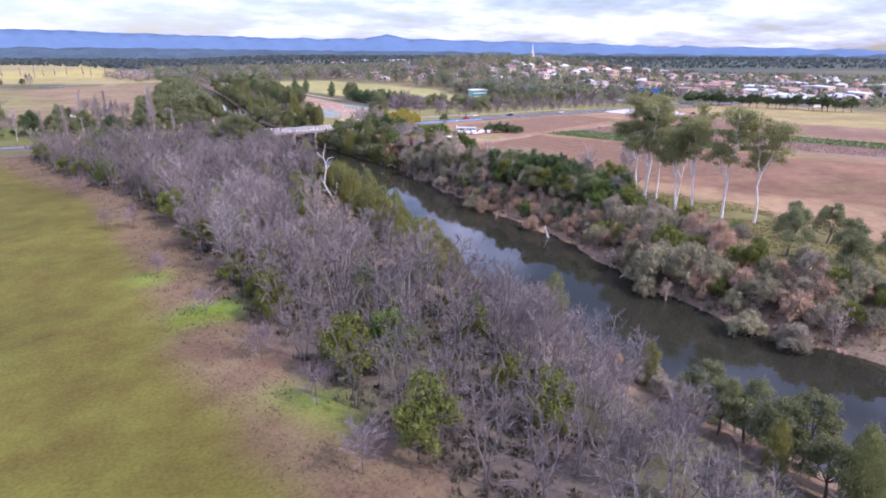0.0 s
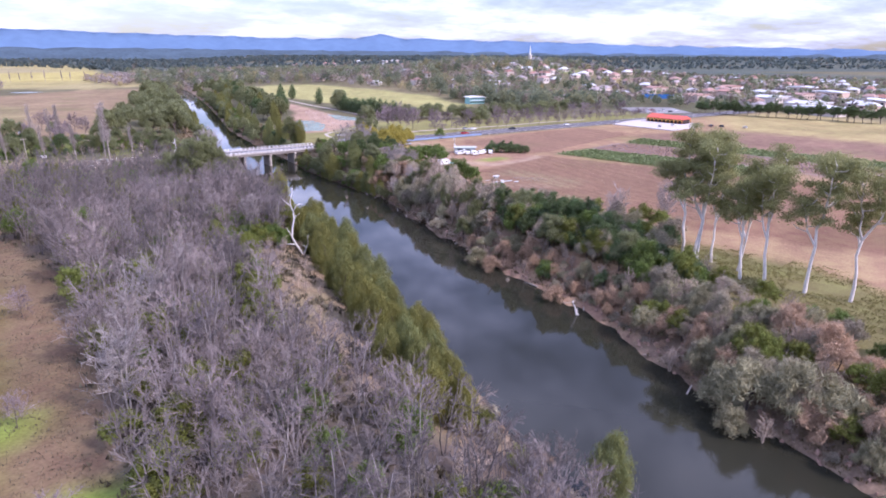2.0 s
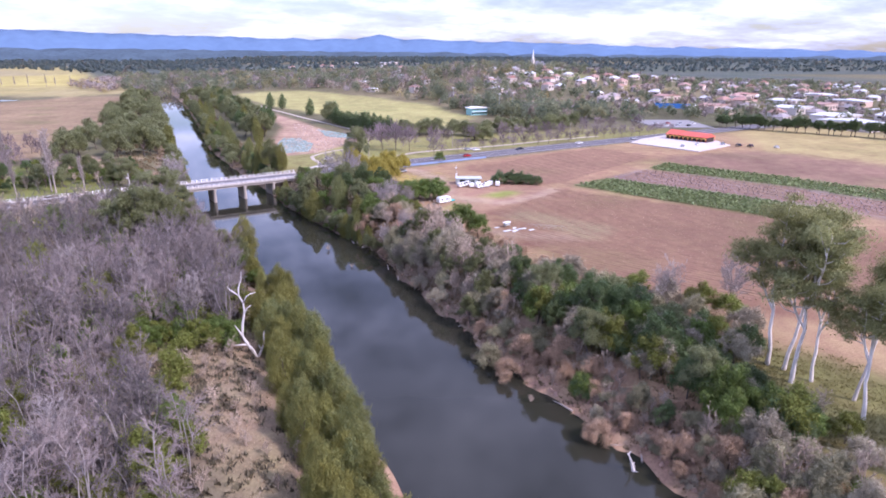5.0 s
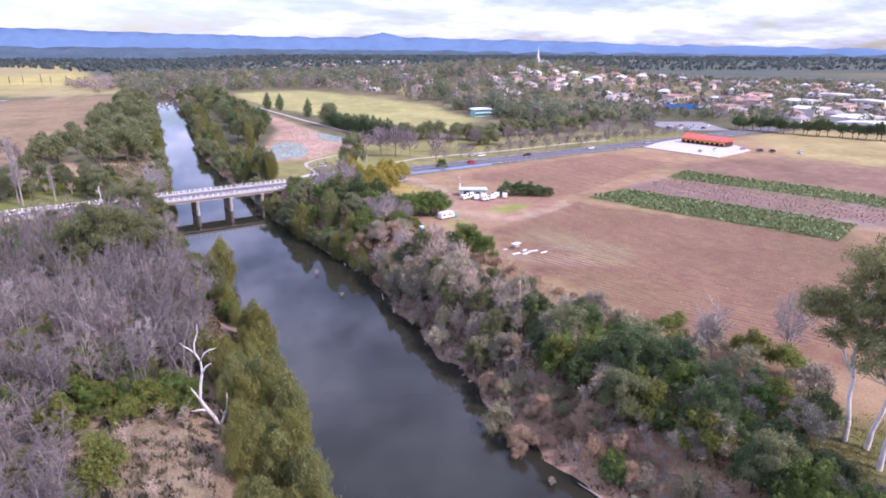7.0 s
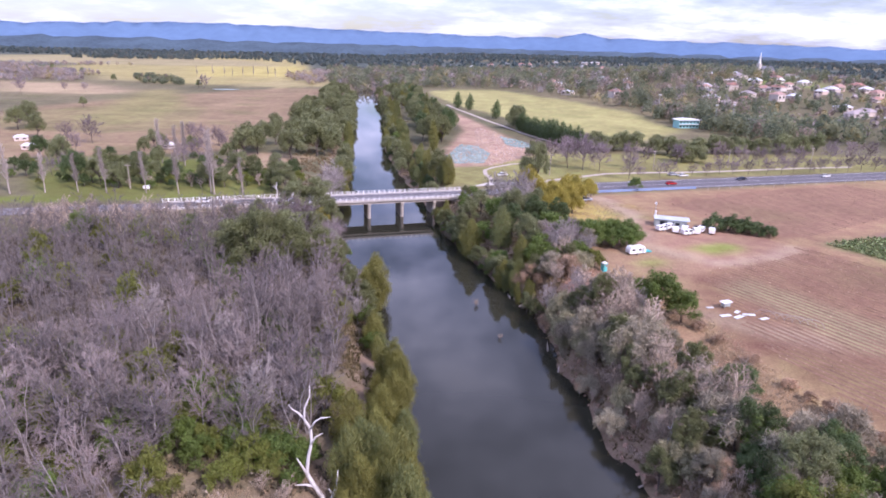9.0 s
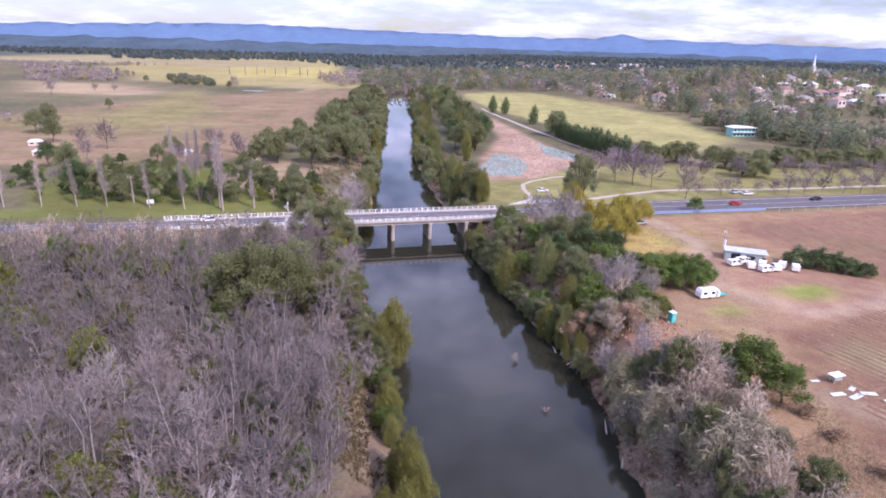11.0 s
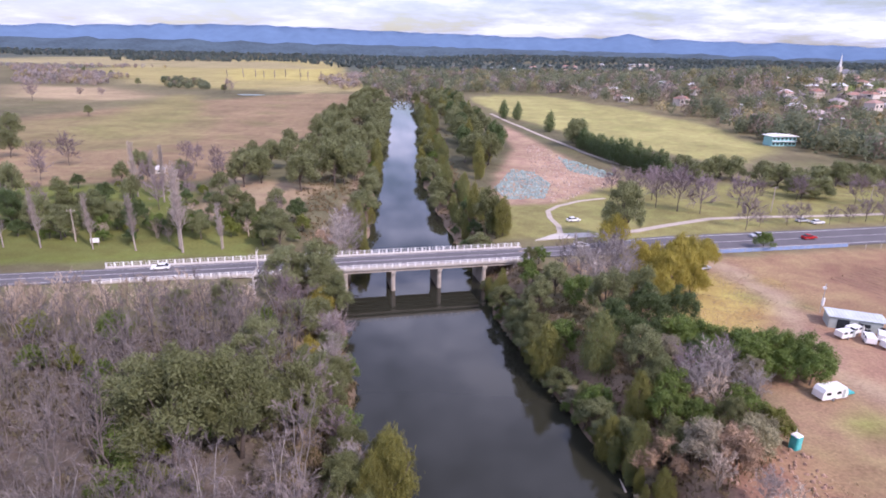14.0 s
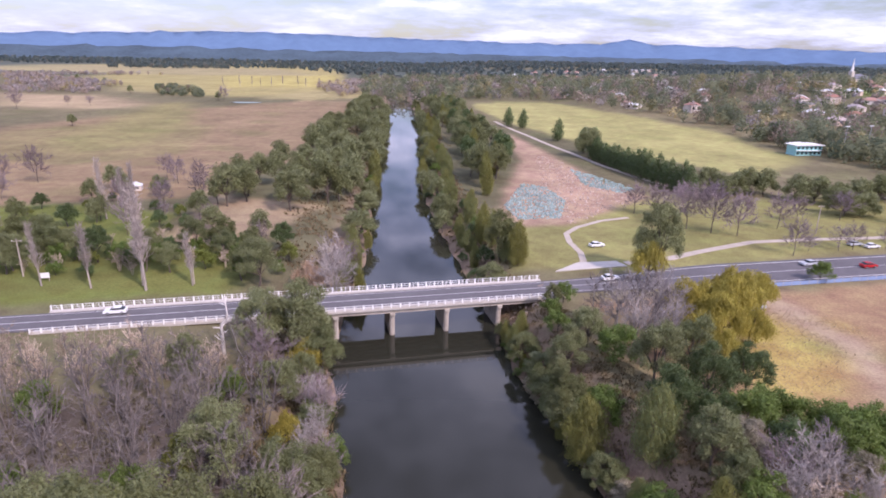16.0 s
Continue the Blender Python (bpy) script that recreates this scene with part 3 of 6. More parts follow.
for side, yy in ((1, 5.6), (-1, -5.5)):
    k = 0
    while k * 2.0 < BL:
        o = part_mesh("railing_post", post_me, bridge)
        o.location = (k * 2.0, yy, DECK + 0.02 - (0.22 if side < 0 else 0))
        k += 1
    for h in (0.6, 1.08):
        Build().box(BL / 2, yy, DECK + h * (1.0 if side > 0 else 0.8), BL, 0.06, 0.07).make("rail", WHITE_PAINT, bridge)
brace = Build().box(0, 0, 0.0, 0.12, 0.9, 0.14)   # raking stays behind the north railing
brace.tube([(0, 0.8, 0.0), (0, 0.05, 1.1)], [0.07, 0.06], 4)
brace_me = mesh_from("outrigger", brace.v, brace.f, WHITE_PAINT)
for k in range(int(BL / 4)):
    o = part_mesh("outrigger", brace_me, bridge)
    o.location = (k * 4.0 + 1, 5.65, DECK - 0.1)
strip("centre_line", ROAD, 0.08, -0.08, 0.012, LINE_PAINT, "pale painted centre line", "road marking", thick=0.008)
for s in (3.4, -3.4):
    strip("edge_line", ROAD, s + 0.07, s - 0.07, 0.012, LINE_PAINT, "pale painted edge line", "road marking", thick=0.008)

# ---- trees ----
rnd = random.Random(7)


def rdir(r, up=0.0):
    a, z = r.uniform(0, 2 * math.pi), r.uniform(-1, 1)
    v = Vector((math.cos(a) * math.sqrt(1 - z * z), math.sin(a) * math.sqrt(1 - z * z), z))
    v.z += up
    return v.normalized()


def bare_mesh(r, h, stems, prim, sec, tw, spread=0.55, fat=1.0, rise=0.55, twig=0.03):
    """Leafless tree: stems, limbs, side branches and tapering twigs."""
    trunk, crown = Build(), Build()
    for s in range(stems):
        a = s * 6.28 / stems + r.uniform(-0.6, 0.6)
        lean = r.uniform(0.05, 0.24) if stems > 1 else r.uniform(0, 0.06)
        top = Vector((math.cos(a) * h * lean, math.sin(a) * h * lean, h * r.uniform(0.72, 0.95)))
        path = [Vector((math.cos(a) * 0.15 * (stems > 1), math.sin(a) * 0.15 * (stems > 1), -0.4))]
        for k in range(1, 5):
            q = k / 4
            path.append(top * q + Vector((r.uniform(-1, 1), r.uniform(-1, 1), 0)) * (0.03 if spread > 0.2 else 0.006) * h)
        rad = [0.010 * h * fat * (1 - 0.2 * k) + 0.02 for k in range(5)]
        trunk.tube(path, rad, 5, cap=False)
        for b in range(prim):
            q = 0.25 + 0.74 * (b + r.random()) / prim
            i = min(3, int(q * 4))
            p0 = path[i].lerp(path[i + 1], q * 4 - i)
            az = b * 2.4 + r.uniform(-0.5, 0.5)
            d = Vector((math.cos(az), math.sin(az), r.uniform(rise * 0.6, rise * 1.9))).normalized()
            ln = h * spread * (1.05 - 0.6 * q) * r.uniform(0.6, 1.1)
            p1 = p0 + d * ln * 0.5
            p2 = p1 + (d + Vector((0, 0, 0.45)) + rdir(r) * 0.3).normalized() * ln * 0.5
            crown.spike(p0, p1, 0.004 * h * fat + 0.012)
            crown.spike(p0.lerp(p1, 0.8), p2, 0.003 * h * fat + 0.012)
            for c in range(sec):
                u = r.uniform(0.2, 1.0)
                s0 = p0.lerp(p1, u * 2) if u < 0.5 else p1.lerp(p2, u * 2 - 1)
                d2 = (d + rdir(r, 0.45) * 0.95).normalized()
                l2 = ln * r.uniform(0.3, 0.55)
                s1 = s0 + d2 * l2
                crown.spike(s0, s1, twig * 1.2)
                for t in range(tw):
                    t0 = s0.lerp(s1, r.uniform(0.15, 0.95))
                    d3 = (d2 + rdir(r, 0.4) * 0.9).normalized()
                    crown.spike(t0, t0 + d3 * l2 * r.uniform(0.4, 0.8), twig)
    return trunk, crown


def unit(a):
    return a / np.maximum(np.linalg.norm(a, axis=1, keepdims=True), 1e-6)


def leaf_cloud(r, lumps, count, size, long=1.6, droop=0.0, shell=0.5, stray=0.55, fray=0.09):
    """Small leaf sprays spread through the outer part of a set of lumps (centre, radii)."""
    b = Build()
    rs = np.random.RandomState(r.randrange(1 << 30))
    wts = np.array([rx * ry + rz * (rx + ry) for _, (rx, ry, rz) in lumps])
    which = rs.choice(len(lumps), size=count, p=wts / wts.sum())
    c = np.array([q[0] for q in lumps])[which]
    rad = np.array([q[1] for q in lumps])[which]
    ph = rs.uniform(0, 6, len(lumps))[which]
    d = unit(rs.normal(size=(count, 3)))
    d[:, 2] += 0.2
    d = unit(d)
    q = 1 - shell * rs.uniform(size=count) ** 1.5
    q *= 1 + 0.16 * np.sin(d[:, 0] * 6 + ph) * np.sin(d[:, 1] * 6 + 2 * ph) + 0.1 * np.sin(d[:, 2] * 9 + ph)
    q *= 1 + fray * rs.exponential(1.0, count)
    p = c + d * rad * q[:, None]
    loose = unit(rs.normal(size=(count, 3)))
    loose[:, 2] += 0.3
    nrm = unit(d + loose * stray)
    u_ = unit(np.cross(nrm, rs.normal(size=(count, 3))))
    if droop:
        u_ = unit(u_ + np.stack([d[:, 0] * 0.3, d[:, 1] * 0.3, np.full(count, -droop)], 1))
    v_ = unit(np.cross(nrm, u_))
    s = (size * rs.uniform(0.55, 1.35, count))[:, None]
    a, e = u_ * s * long * 0.5, v_ * s * 0.5
    pts = np.stack([p - a - e, p - a * 0.6 + e, p + a], 1).reshape(-1, 3)
    b.v = [tuple(x) for x in pts.tolist()]
    b.f = [tuple(x) for x in np.arange(count * 3).reshape(-1, 3).tolist()]
    return b


def limbs(r, lumps, h, rad, fork=0.35, lean=0.06, sides=6):
    """Trunk and limbs that reach into each lump."""
    b = Build()
    a = r.uniform(0, 6.28)
    top = Vector((math.cos(a) * lean * h, math.sin(a) * lean * h, h * fork))
    mid = top * 0.5 + Vector((r.uniform(-1, 1), r.uniform(-1, 1), 0)) * 0.02 * h
    b.tube([(0, 0, -0.5), mid, top], [rad * 1.25, rad, rad * 0.8], sides, cap=False)
    n0 = len(b.v) - sides
    for c, rd in lumps:
        c = Vector(c)
        m = top.lerp(c, 0.5) + Vector((r.uniform(-1, 1), r.uniform(-1, 1), r.uniform(-0.2, 0.8))) * 0.04 * h
        b.tube([top - Vector((0, 0, 0.2 * rad)), m, c], [rad * 0.62, rad * 0.42, rad * 0.15], 4, cap=False, ring=(n0, n0 + 1, n0 + 3, n0 + 4))
    return b


def make_tree(name, label, category, group, trunk, crown, bark, leaf, stem_name="trunk", crown_name="crown"):
    e = thing(name, label, category, group)
    trunk.make(stem_name, bark, e, smooth=True)
    crown.make(crown_name, leaf, e)
    return e


def bare_spec(i, r, lean=False):
    q = i % 4
    return bare_mesh(r, 13.0, (2, 3, 2, 3)[q], (13, 9, 15, 10)[q] if not lean else 7, 6 if not lean else 4, 6 if not lean else 4, spread=(0.40, 0.36, 0.44, 0.34)[q], rise=0.75, fat=0.7, twig=0.03 if not lean else 0.042)


def kind_bare(i):
    t, c = bare_spec(i, random.Random(100 + i))
    return make_tree("bare_tree", "leafless grey-mauve riverside tree with dense fine twigs", "tree", "bare trees of the riverside wood", t, c, BARK_PALE, BARK_GREY)


def kind_bare_wide(i, twig=0.03):
    t, c = bare_mesh(random.Random(120 + i), 9.0, 1, 26, 6, 6, spread=0.62, rise=0.6, twig=twig)
    return make_tree("bare_tree", "leafless round-headed tree with brown-mauve twigs", "tree", "bare trees of the park and avenue", t, c, BARK_DARK, TWIG_MAUVE)


def kind_bare_pale(i):
    t, c = bare_mesh(random.Random(130 + i), 9.0, 2, 22, 6, 6, spread=0.5, rise=0.7, twig=0.03)
    return make_tree("bare_tree", "leafless pale grey tree with a broad twiggy head", "tree", "bare trees by the bridge", t, c, BARK_PALE, TWIG_PALE)


def kind_bare_broad(i):
    t, c = bare_mesh(random.Random(130 + i), 9.0, 2, 22, 6, 6, spread=0.5, rise=0.7, twig=0.03)
    return make_tree("bare_tree", "leafless grey tree with a broad twiggy head", "tree", "bare trees of the riverside wood", t, c, BARK_PALE, BARK_GREY)


def kind_bare_shrub(i):
    r = random.Random(140 + i)
    t, c = bare_mesh(r, 6.0, 4, 8, 5, 4, spread=0.42, rise=0.6, twig=0.03)
    return make_tree("bare_shrub", "leafless brown twiggy shrub on the river bank", "shrub", "bare shrubs of the banks", t, c, TWIG_BROWN, TWIG_BROWN, "stem", "crown")


def budded(r, lumps, n, share=0.5):
    """Breaks each lump up into smaller ones that sit on its upper side."""
    out = []
    for c, (rx, ry, rz) in lumps:
        for k in range(n):
            d = rdir(r, 0.45)
            s_ = share * r.uniform(0.75, 1.25)
            out.append(((c[0] + d.x * rx * 0.68, c[1] + d.y * ry * 0.68, c[2] + d.z * rz * 0.68), (rx * s_, ry * s_, rz * s_)))
        out.append((c, (rx * 0.72, ry * 0.72, rz * 0.72)))
    return out


def kind_casuarina(i, fine=1.0):
    r = random.Random(200 + i)
    h = 15.0
    lumps = []
    for k in range(34):
        q = (k + 0.5) / 34
        w = 2.9 * math.sin(math.pi * min(1, 0.2 + 0.78 * q)) ** 0.8 * r.uniform(0.55, 1.1)
        a = k * 2.4 + i
        s_ = r.uniform(0.75, 1.15) * (1.1 - 0.45 * q)
        lumps.append(((math.cos(a) * w * 0.8, math.sin(a) * w * 0.8, 1.4 + q * (h - 2.8) + r.uniform(-0.5, 0.5)), (s_, s_, s_ * 2.2)))
    c = leaf_cloud(r, lumps, int(12500 * fine), 0.11 / fine ** 0.5, long=7.5, droop=2.2, shell=0.75, stray=1.1, fray=0.16)
    t = limbs(r, lumps[6:26:4], h, 0.2, 0.35, 0.02)
    return make_tree("river_oak", "olive-green feathery river she-oak at the water's edge", "tree", "she-oaks along the bank", t, c, BARK_DARK, LEAF["casuarina"])


def round_lumps(r, n, h, w, low=0.45, flatten=0.55, big=1.0):
    out = []
    for k in range(n):
        a = k * 2.4 + r.uniform(-0.4, 0.4)
        q = math.sqrt((k + 0.5) / n)
        rr = w * q * 0.74
        z = h * (low + (0.90 - low) * (1 - 0.75 * q * q) * r.uniform(0.65, 1.08))
        s = w * r.uniform(0.24, 0.40) * big
        out.append(((rr * math.cos(a), rr * math.sin(a), z), (s, s, s * flatten * 1.4)))
    return out


def kind_round(i, leaf="gum", label="spreading olive-green gum tree with a dense crown", group="leafy trees of the river banks", fine=1.0):
    r = random.Random(300 + i)
    lumps = round_lumps(r, 20, 15.0, 6.3, 0.26, 0.65, 0.95)
    c = leaf_cloud(r, budded(r, lumps, 4) if fine > 0.5 else lumps, int(18000 * fine), 0.215 / fine ** 0.5, long=2.3, droop=0.4, shell=0.65, stray=0.85)
    t = limbs(r, lumps[::2], 15.0, 0.3, 0.26)
    return make_tree("leafy_tree" if fine > 0.5 else "far_tree", label, "tree", group if fine > 0.5 else "leafy trees beyond the bridge", t, c, BARK_DARK, LEAF[leaf])


def kind_bush(i, leaf="broad", label="rounded dark green evergreen bush", name="bush", group="bushes of the banks", n=5200, size=0.19, long=2.1, droop=0.25, stray=0.7, shell=0.6, fray=0.1):
    r = random.Random(400 + i)
    lumps = round_lumps(r, 13, 5.4, 3.3, 0.22, 0.75)
    c = leaf_cloud(r, budded(r, lumps, 2, 0.6), n, size, long=long, droop=droop, shell=shell, stray=stray, fray=fray)
    t = limbs(r, lumps[::3], 5.4, 0.12, 0.22)
    return make_tree(name, label, name, group, t, c, BARK_DARK, LEAF[leaf], "stem", "crown")


def kind_willow(i):
    r = random.Random(500 + i)
    lumps = round_lumps(r, 14, 10.0, 4.6, 0.3, 0.85)
    c = leaf_cloud(r, lumps, 6000, 0.22, long=4.5, droop=1.6, shell=0.65)
    t = limbs(r, lumps[::2], 10.0, 0.25, 0.3)
    return make_tree("willow", "weeping willow with yellowing leaves", "tree", "willows by the bridge", t, c, BARK_DARK, LEAF["willow"])


def kind_poplar(i):
    r = random.Random(600 + i)
    t, c = bare_mesh(r, 18.0, 1, 60, 5, 4, spread=0.2, rise=2.2, fat=1.3, twig=0.04)
    return make_tree("poplar", "tall leafless poplar, narrow and pale", "tree", "poplars along the road", t, c, BARK_POPLAR, BARK_POPLAR)


def kind_conifer(i):
    r = random.Random(650 + i)
    lumps = [((r.uniform(-0.3, 0.3), r.uniform(-0.3, 0.3), 1.2 + 0.95 * k), (w, w, 1.3)) for k, w in enumerate((2.0, 2.5, 2.7, 2.6, 2.3, 1.9, 1.4, 0.8))]
    c = leaf_cloud(r, lumps, 1800, 0.42, long=1.6, droop=0.4, shell=0.4)
    t = limbs(r, lumps[-1:], 9.0, 0.2, 0.5, 0.0)
    return make_tree("conifer", "dark green conical park tree", "tree", "park conifers", t, c, BARK_DARK, LEAF["dark"])


def kind_gum(i):
    """Tall pale-stemmed gum with crown clumps high up."""
    r = random.Random(700 + i)
    h = 28.0
    trunk = Build()
    lean = Vector((r.uniform(-0.09, 0.09), r.uniform(-0.09, 0.09), 0))
    pts = [Vector((0, 0, -0.5))]
    for k in range(1, 5):
        pts.append(Vector((0, 0, h * 0.11 * k)) + lean * (h * 0.11 * k) + Vector((r.uniform(-1, 1), r.uniform(-1, 1), 0)) * 0.3)
    trunk.tube(pts, [0.4, 0.3, 0.26, 0.24, 0.22], 8, cap=False)
    lumps = []
    for f in range(3):
        a = f * 2.1 + r.uniform(-0.5, 0.5)
        start = pts[3 if f == 2 else 4]
        reach, up = r.uniform(1.6, 4.4), h * r.uniform(0.33, 0.55) * (0.75 if f == 2 else 1)
        limb = [start]
        for k in range(1, 6):
            q = k / 5
            limb.append(start + Vector((math.cos(a) * reach * q ** 0.7, math.sin(a) * reach * q ** 0.7, up * q)) + rdir(r) * 0.35)
        trunk.tube(limb, [0.22, 0.18, 0.15, 0.12, 0.08, 0.04], 6, cap=False)
        for b in range(8):
            q = 0.34 + 0.66 * (b / 7) ** 0.8
            i_ = min(4, int(q * 5))
            p0 = limb[i_].lerp(limb[i_ + 1], q * 5 - i_)
            d = Vector((math.cos(a + b * 2.2), math.sin(a + b * 2.2), r.uniform(0.15, 0.8))).normalized()
            ln = r.uniform(1.8, 4.2) * (1.1 - 0.45 * q)
            p1 = p0 + d * ln * 0.55 + rdir(r) * 0.2
            p2 = p0 + d * ln + Vector((0, 0, 0.35 * ln))
            trunk.tube([p0, p1, p2], [0.11, 0.08, 0.03], 5, cap=False)
            s_ = r.uniform(0.95, 1.75)
            lumps.append((tuple(p2), (s_ * 1.45, s_ * 1.45, s_ * 0.7)))
            lumps.append((tuple(p1 + rdir(r, 0.5) * 0.9), (s_ * 0.8, s_ * 0.8, s_ * 0.5)))
    c = leaf_cloud(r, lumps, 20000, 0.2, long=2.8, droop=0.8, shell=0.85, stray=0.9, fray=0.15)
    return make_tree("gum_tree", "tall gum with a smooth white trunk and high clumped crown", "tree", "tall gums on the east bank", trunk, c, BARK_WHITE, LEAF["tall_gum"])


KINDS = dict(
    bare=(kind_bare, 4), bare_wide=(kind_bare_wide, 2), bare_shrub=(kind_bare_shrub, 3), casuarina=(kind_casuarina, 3), round=(kind_round, 3), bush=(kind_bush, 3), willow=(kind_willow, 2), poplar=(kind_poplar, 2), conifer=(kind_conifer, 2), gum=(kind_gum, 4),
    yellow=(lambda i: kind_bush(i + 10, "yellow", "yellow-green leafy shrub among bare trees", "thicket", "understorey shrubs"), 2),
    darkbush=(lambda i: kind_bush(i + 20, "dark", "dense dark green bush", "bush", "dark bushes"), 2),
    brown=(lambda i: kind_bush(i + 30, "brown", "withered brown shrub on the eroded bank", "shrub", "withered shrubs of the bank", 3600, 0.085, 13.0, -0.5, 1.9, 0.95, 0.22), 3),
    sage=(lambda i: kind_bush(i + 40, "sage", "pale grey-green drooping shrub", "shrub", "pale shrubs of the bank", 4200, 0.095, 9.0, -0.7, 1.2, 0.85, 0.25), 2),
    greybush=(lambda i: kind_bush(i + 50, "grey", "grey-mauve half-leafless shrub on the bank", "shrub", "grey shrubs of the bank", 4200, 0.08, 12.0, -0.5, 1.9, 0.95, 0.22), 2),
    darktree=(lambda i: kind_round(i + 10, "dark", "dense dark green evergreen tree"), 2),
    oaktree=(lambda i: kind_round(i + 20, "oak", "broad olive-green tree with a billowing crown"), 2),
    round_far=(lambda i: kind_round(i, fine=0.22), 3), darktree_far=(lambda i: kind_round(i + 10, "dark", "dense dark green evergreen tree", fine=0.22), 2),
    oaktree_far=(lambda i: kind_round(i + 20, "oak", "broad olive-green tree with a billowing crown", fine=0.22), 2),
    greytree=(lambda i: kind_round(i + 30, "olive_grey", "thin-leaved grey-olive tree on the river bank"), 2),
    bare_wide_far=(lambda i: kind_bare_wide(i, 0.045), 2), bare_pale=(kind_bare_pale, 2), bare_broad=(kind_bare_broad, 2),
    casuarina_far=(lambda i: kind_casuarina(i, 0.3), 2), bush_far=(lambda i: kind_bush(i, n=900, size=0.48), 2),
    darkbush_far=(lambda i: kind_bush(i + 20, "dark", "dense dark green bush", "bush", "dark bushes", 900, 0.48), 2),
)
PROTO = {}
counts = {}


def plant(kind, x, y, s=1.0, tall=1.0, rot=None, z=None):
    if y > 150 and kind + "_far" in KINDS:
        kind += "_far"
    fn, variants = KINDS[kind]
    k = counts.get(kind, 0)
    counts[kind] = k + 1
    i = k % variants if k < variants else rnd.randrange(variants)
    zz_ = gz(x, y) - 0.05 if z is None else z
    m = Matrix.Translation((x, y, max(zz_, -0.6))) @ Matrix.Rotation(rnd.uniform(0, 6.28) if rot is None else rot, 4, "Z") @ Matrix.Diagonal((s, s, s * tall, 1))
    if (kind, i) not in PROTO:
        PROTO[kind, i] = fn(i)
        PROTO[kind, i].matrix_basis = m
        return PROTO[kind, i]
    sc = PROTO[kind, i].scale.copy()
    m = m @ Matrix.Diagonal((1 / sc.x, 1 / sc.y, 1 / sc.z, 1))
    return copy_thing(PROTO[kind, i], m)


def scatter(poly, n, gap, r):
    """Up to n random places in a polygon, at least gap apart."""
    xs, ys = [p[0] for p in poly], [p[1] for p in poly]
    got, tries = [], 0
    while len(got) < n and tries < n * 40:
        tries += 1
        x, y = r.uniform(min(xs), max(xs)), r.uniform(min(ys), max(ys))
        if all((x - a) ** 2 + (y - b) ** 2 > gap * gap for a, b in got) and inside(np.array(x), np.array(y), poly):
            got.append((x, y))
    return got


def u(a, b):
    return rnd.uniform(a, b)


# leafless wood on the west bank
CLEAR = [[(-23, -50), (-13, -38), (-9, -60), (-8, -85), (-4, -135), (-15, -130), (-22, -105), (-25, -80), (-26, -56)], [(-32, -46), (-22, -48), (-21, -64), (-30, -64)], [(-44, 12), (-30, 12), (-20, 24), (-26, 38), (-44, 30)]]
spare = [bare_spec(i, random.Random(170 + i), True) for i in range(4)]
lots = [(x, y) for x, y in scatter(WOOD, 640, 4.3, random.Random(11)) if y > -250 and not any(inside(np.array(x), np.array(y), c) for c in CLEAR)]
near = sorted(lots, key=lambda p: abs(p[1] + 60) * 0.5 + abs(p[0] + 25))[:190]
for x, y in near:
    if rnd.random() < 0.28:
        plant("bare_broad" if rnd.random() < 0.75 else "bare_pale", x, y, u(1.05, 1.45), u(0.95, 1.2))
    else:
        plant("bare", x, y, u(0.75, 1.12), u(0.85, 1.15))
rest = []
near_set = set(near)
for x, y in lots:
    if (x, y) in near_set:
        continue
    t, c = rnd.choice(spare)
    a, s, zb = u(0, 6.28), u(0.75, 1.1), gz(x, y)
    cs, sn = math.cos(a) * s, math.sin(a) * s
    for bld in (t, c):
        vv = np.array([tuple(p) for p in bld.v])
        w = np.stack([x + vv[:, 0] * cs - vv[:, 1] * sn, y + vv[:, 0] * sn + vv[:, 1] * cs, zb + vv[:, 2] * s], 1)
        rest.append((w, bld.f))
k0, V_, F_ = 0, [], []
for w, f in rest:
    V_.append(w)
    F_ += [tuple(i + k0 for i in q) for q in f]
    k0 += len(w)
tagged(part_mesh("bare_woodland", mesh_from("bare_woodland", np.concatenate(V_), F_, BARK_GREY)), "outer leafless trees of the riverside wood", "trees", kind="stuff")
for x, y in scatter(WOOD, 230, 4.4, random.Random(12)):
    if inside(np.array(x), np.array(y), CLEAR[0]) or ((y < -146 or y > -20) and rnd.random() < 0.6):
        continue
    plant(rnd.choice(("yellow", "yellow", "bush")), x, y, u(0.8, 1.3), u(1.0, 1.45))
for x, y in ((-25, -100), (-37, -97), (-31, -106), (-39, -104), (-33, -40), (-26, -42), (-29, -44), (-23, -47), (-19, -44), (-20, -48), (-35, -40), (-53, -96), (-46, -126), (-42, -137), (-39, -142), (-41, -134), (-33, -168)):
    plant("yellow", x, y, u(0.8, 1.1), u(0.9, 1.15))
for x, y in ((-37, -186), (-39, -172), (-44, -158), (-51, -139), (-59, -117), (-72, -79), (-84, -33), (-66, -79)):
    plant("bare_wide", x, y, u(0.5, 0.75), 0.9)
for x, y in scatter([(-10, -142), (2, -144), (2, -162), (0, -174), (-3, -188), (-8, -215), (-16, -215), (-12, -190)], 58, 2.9, random.Random(43)):
    plant(rnd.choice(("bare", "bare_shrub", "bare", "bare_broad")), x, y, u(0.62, 0.9), u(0.85, 1.1))
for x, y, s in ((-19, -46, 1.0), (-22, -45, 0.9), (-16, -45, 0.8), (-25, -44, 0.9), (-30, -46, 0.9), (-17, -50, 0.6)):
    plant("bush", x, y, s)
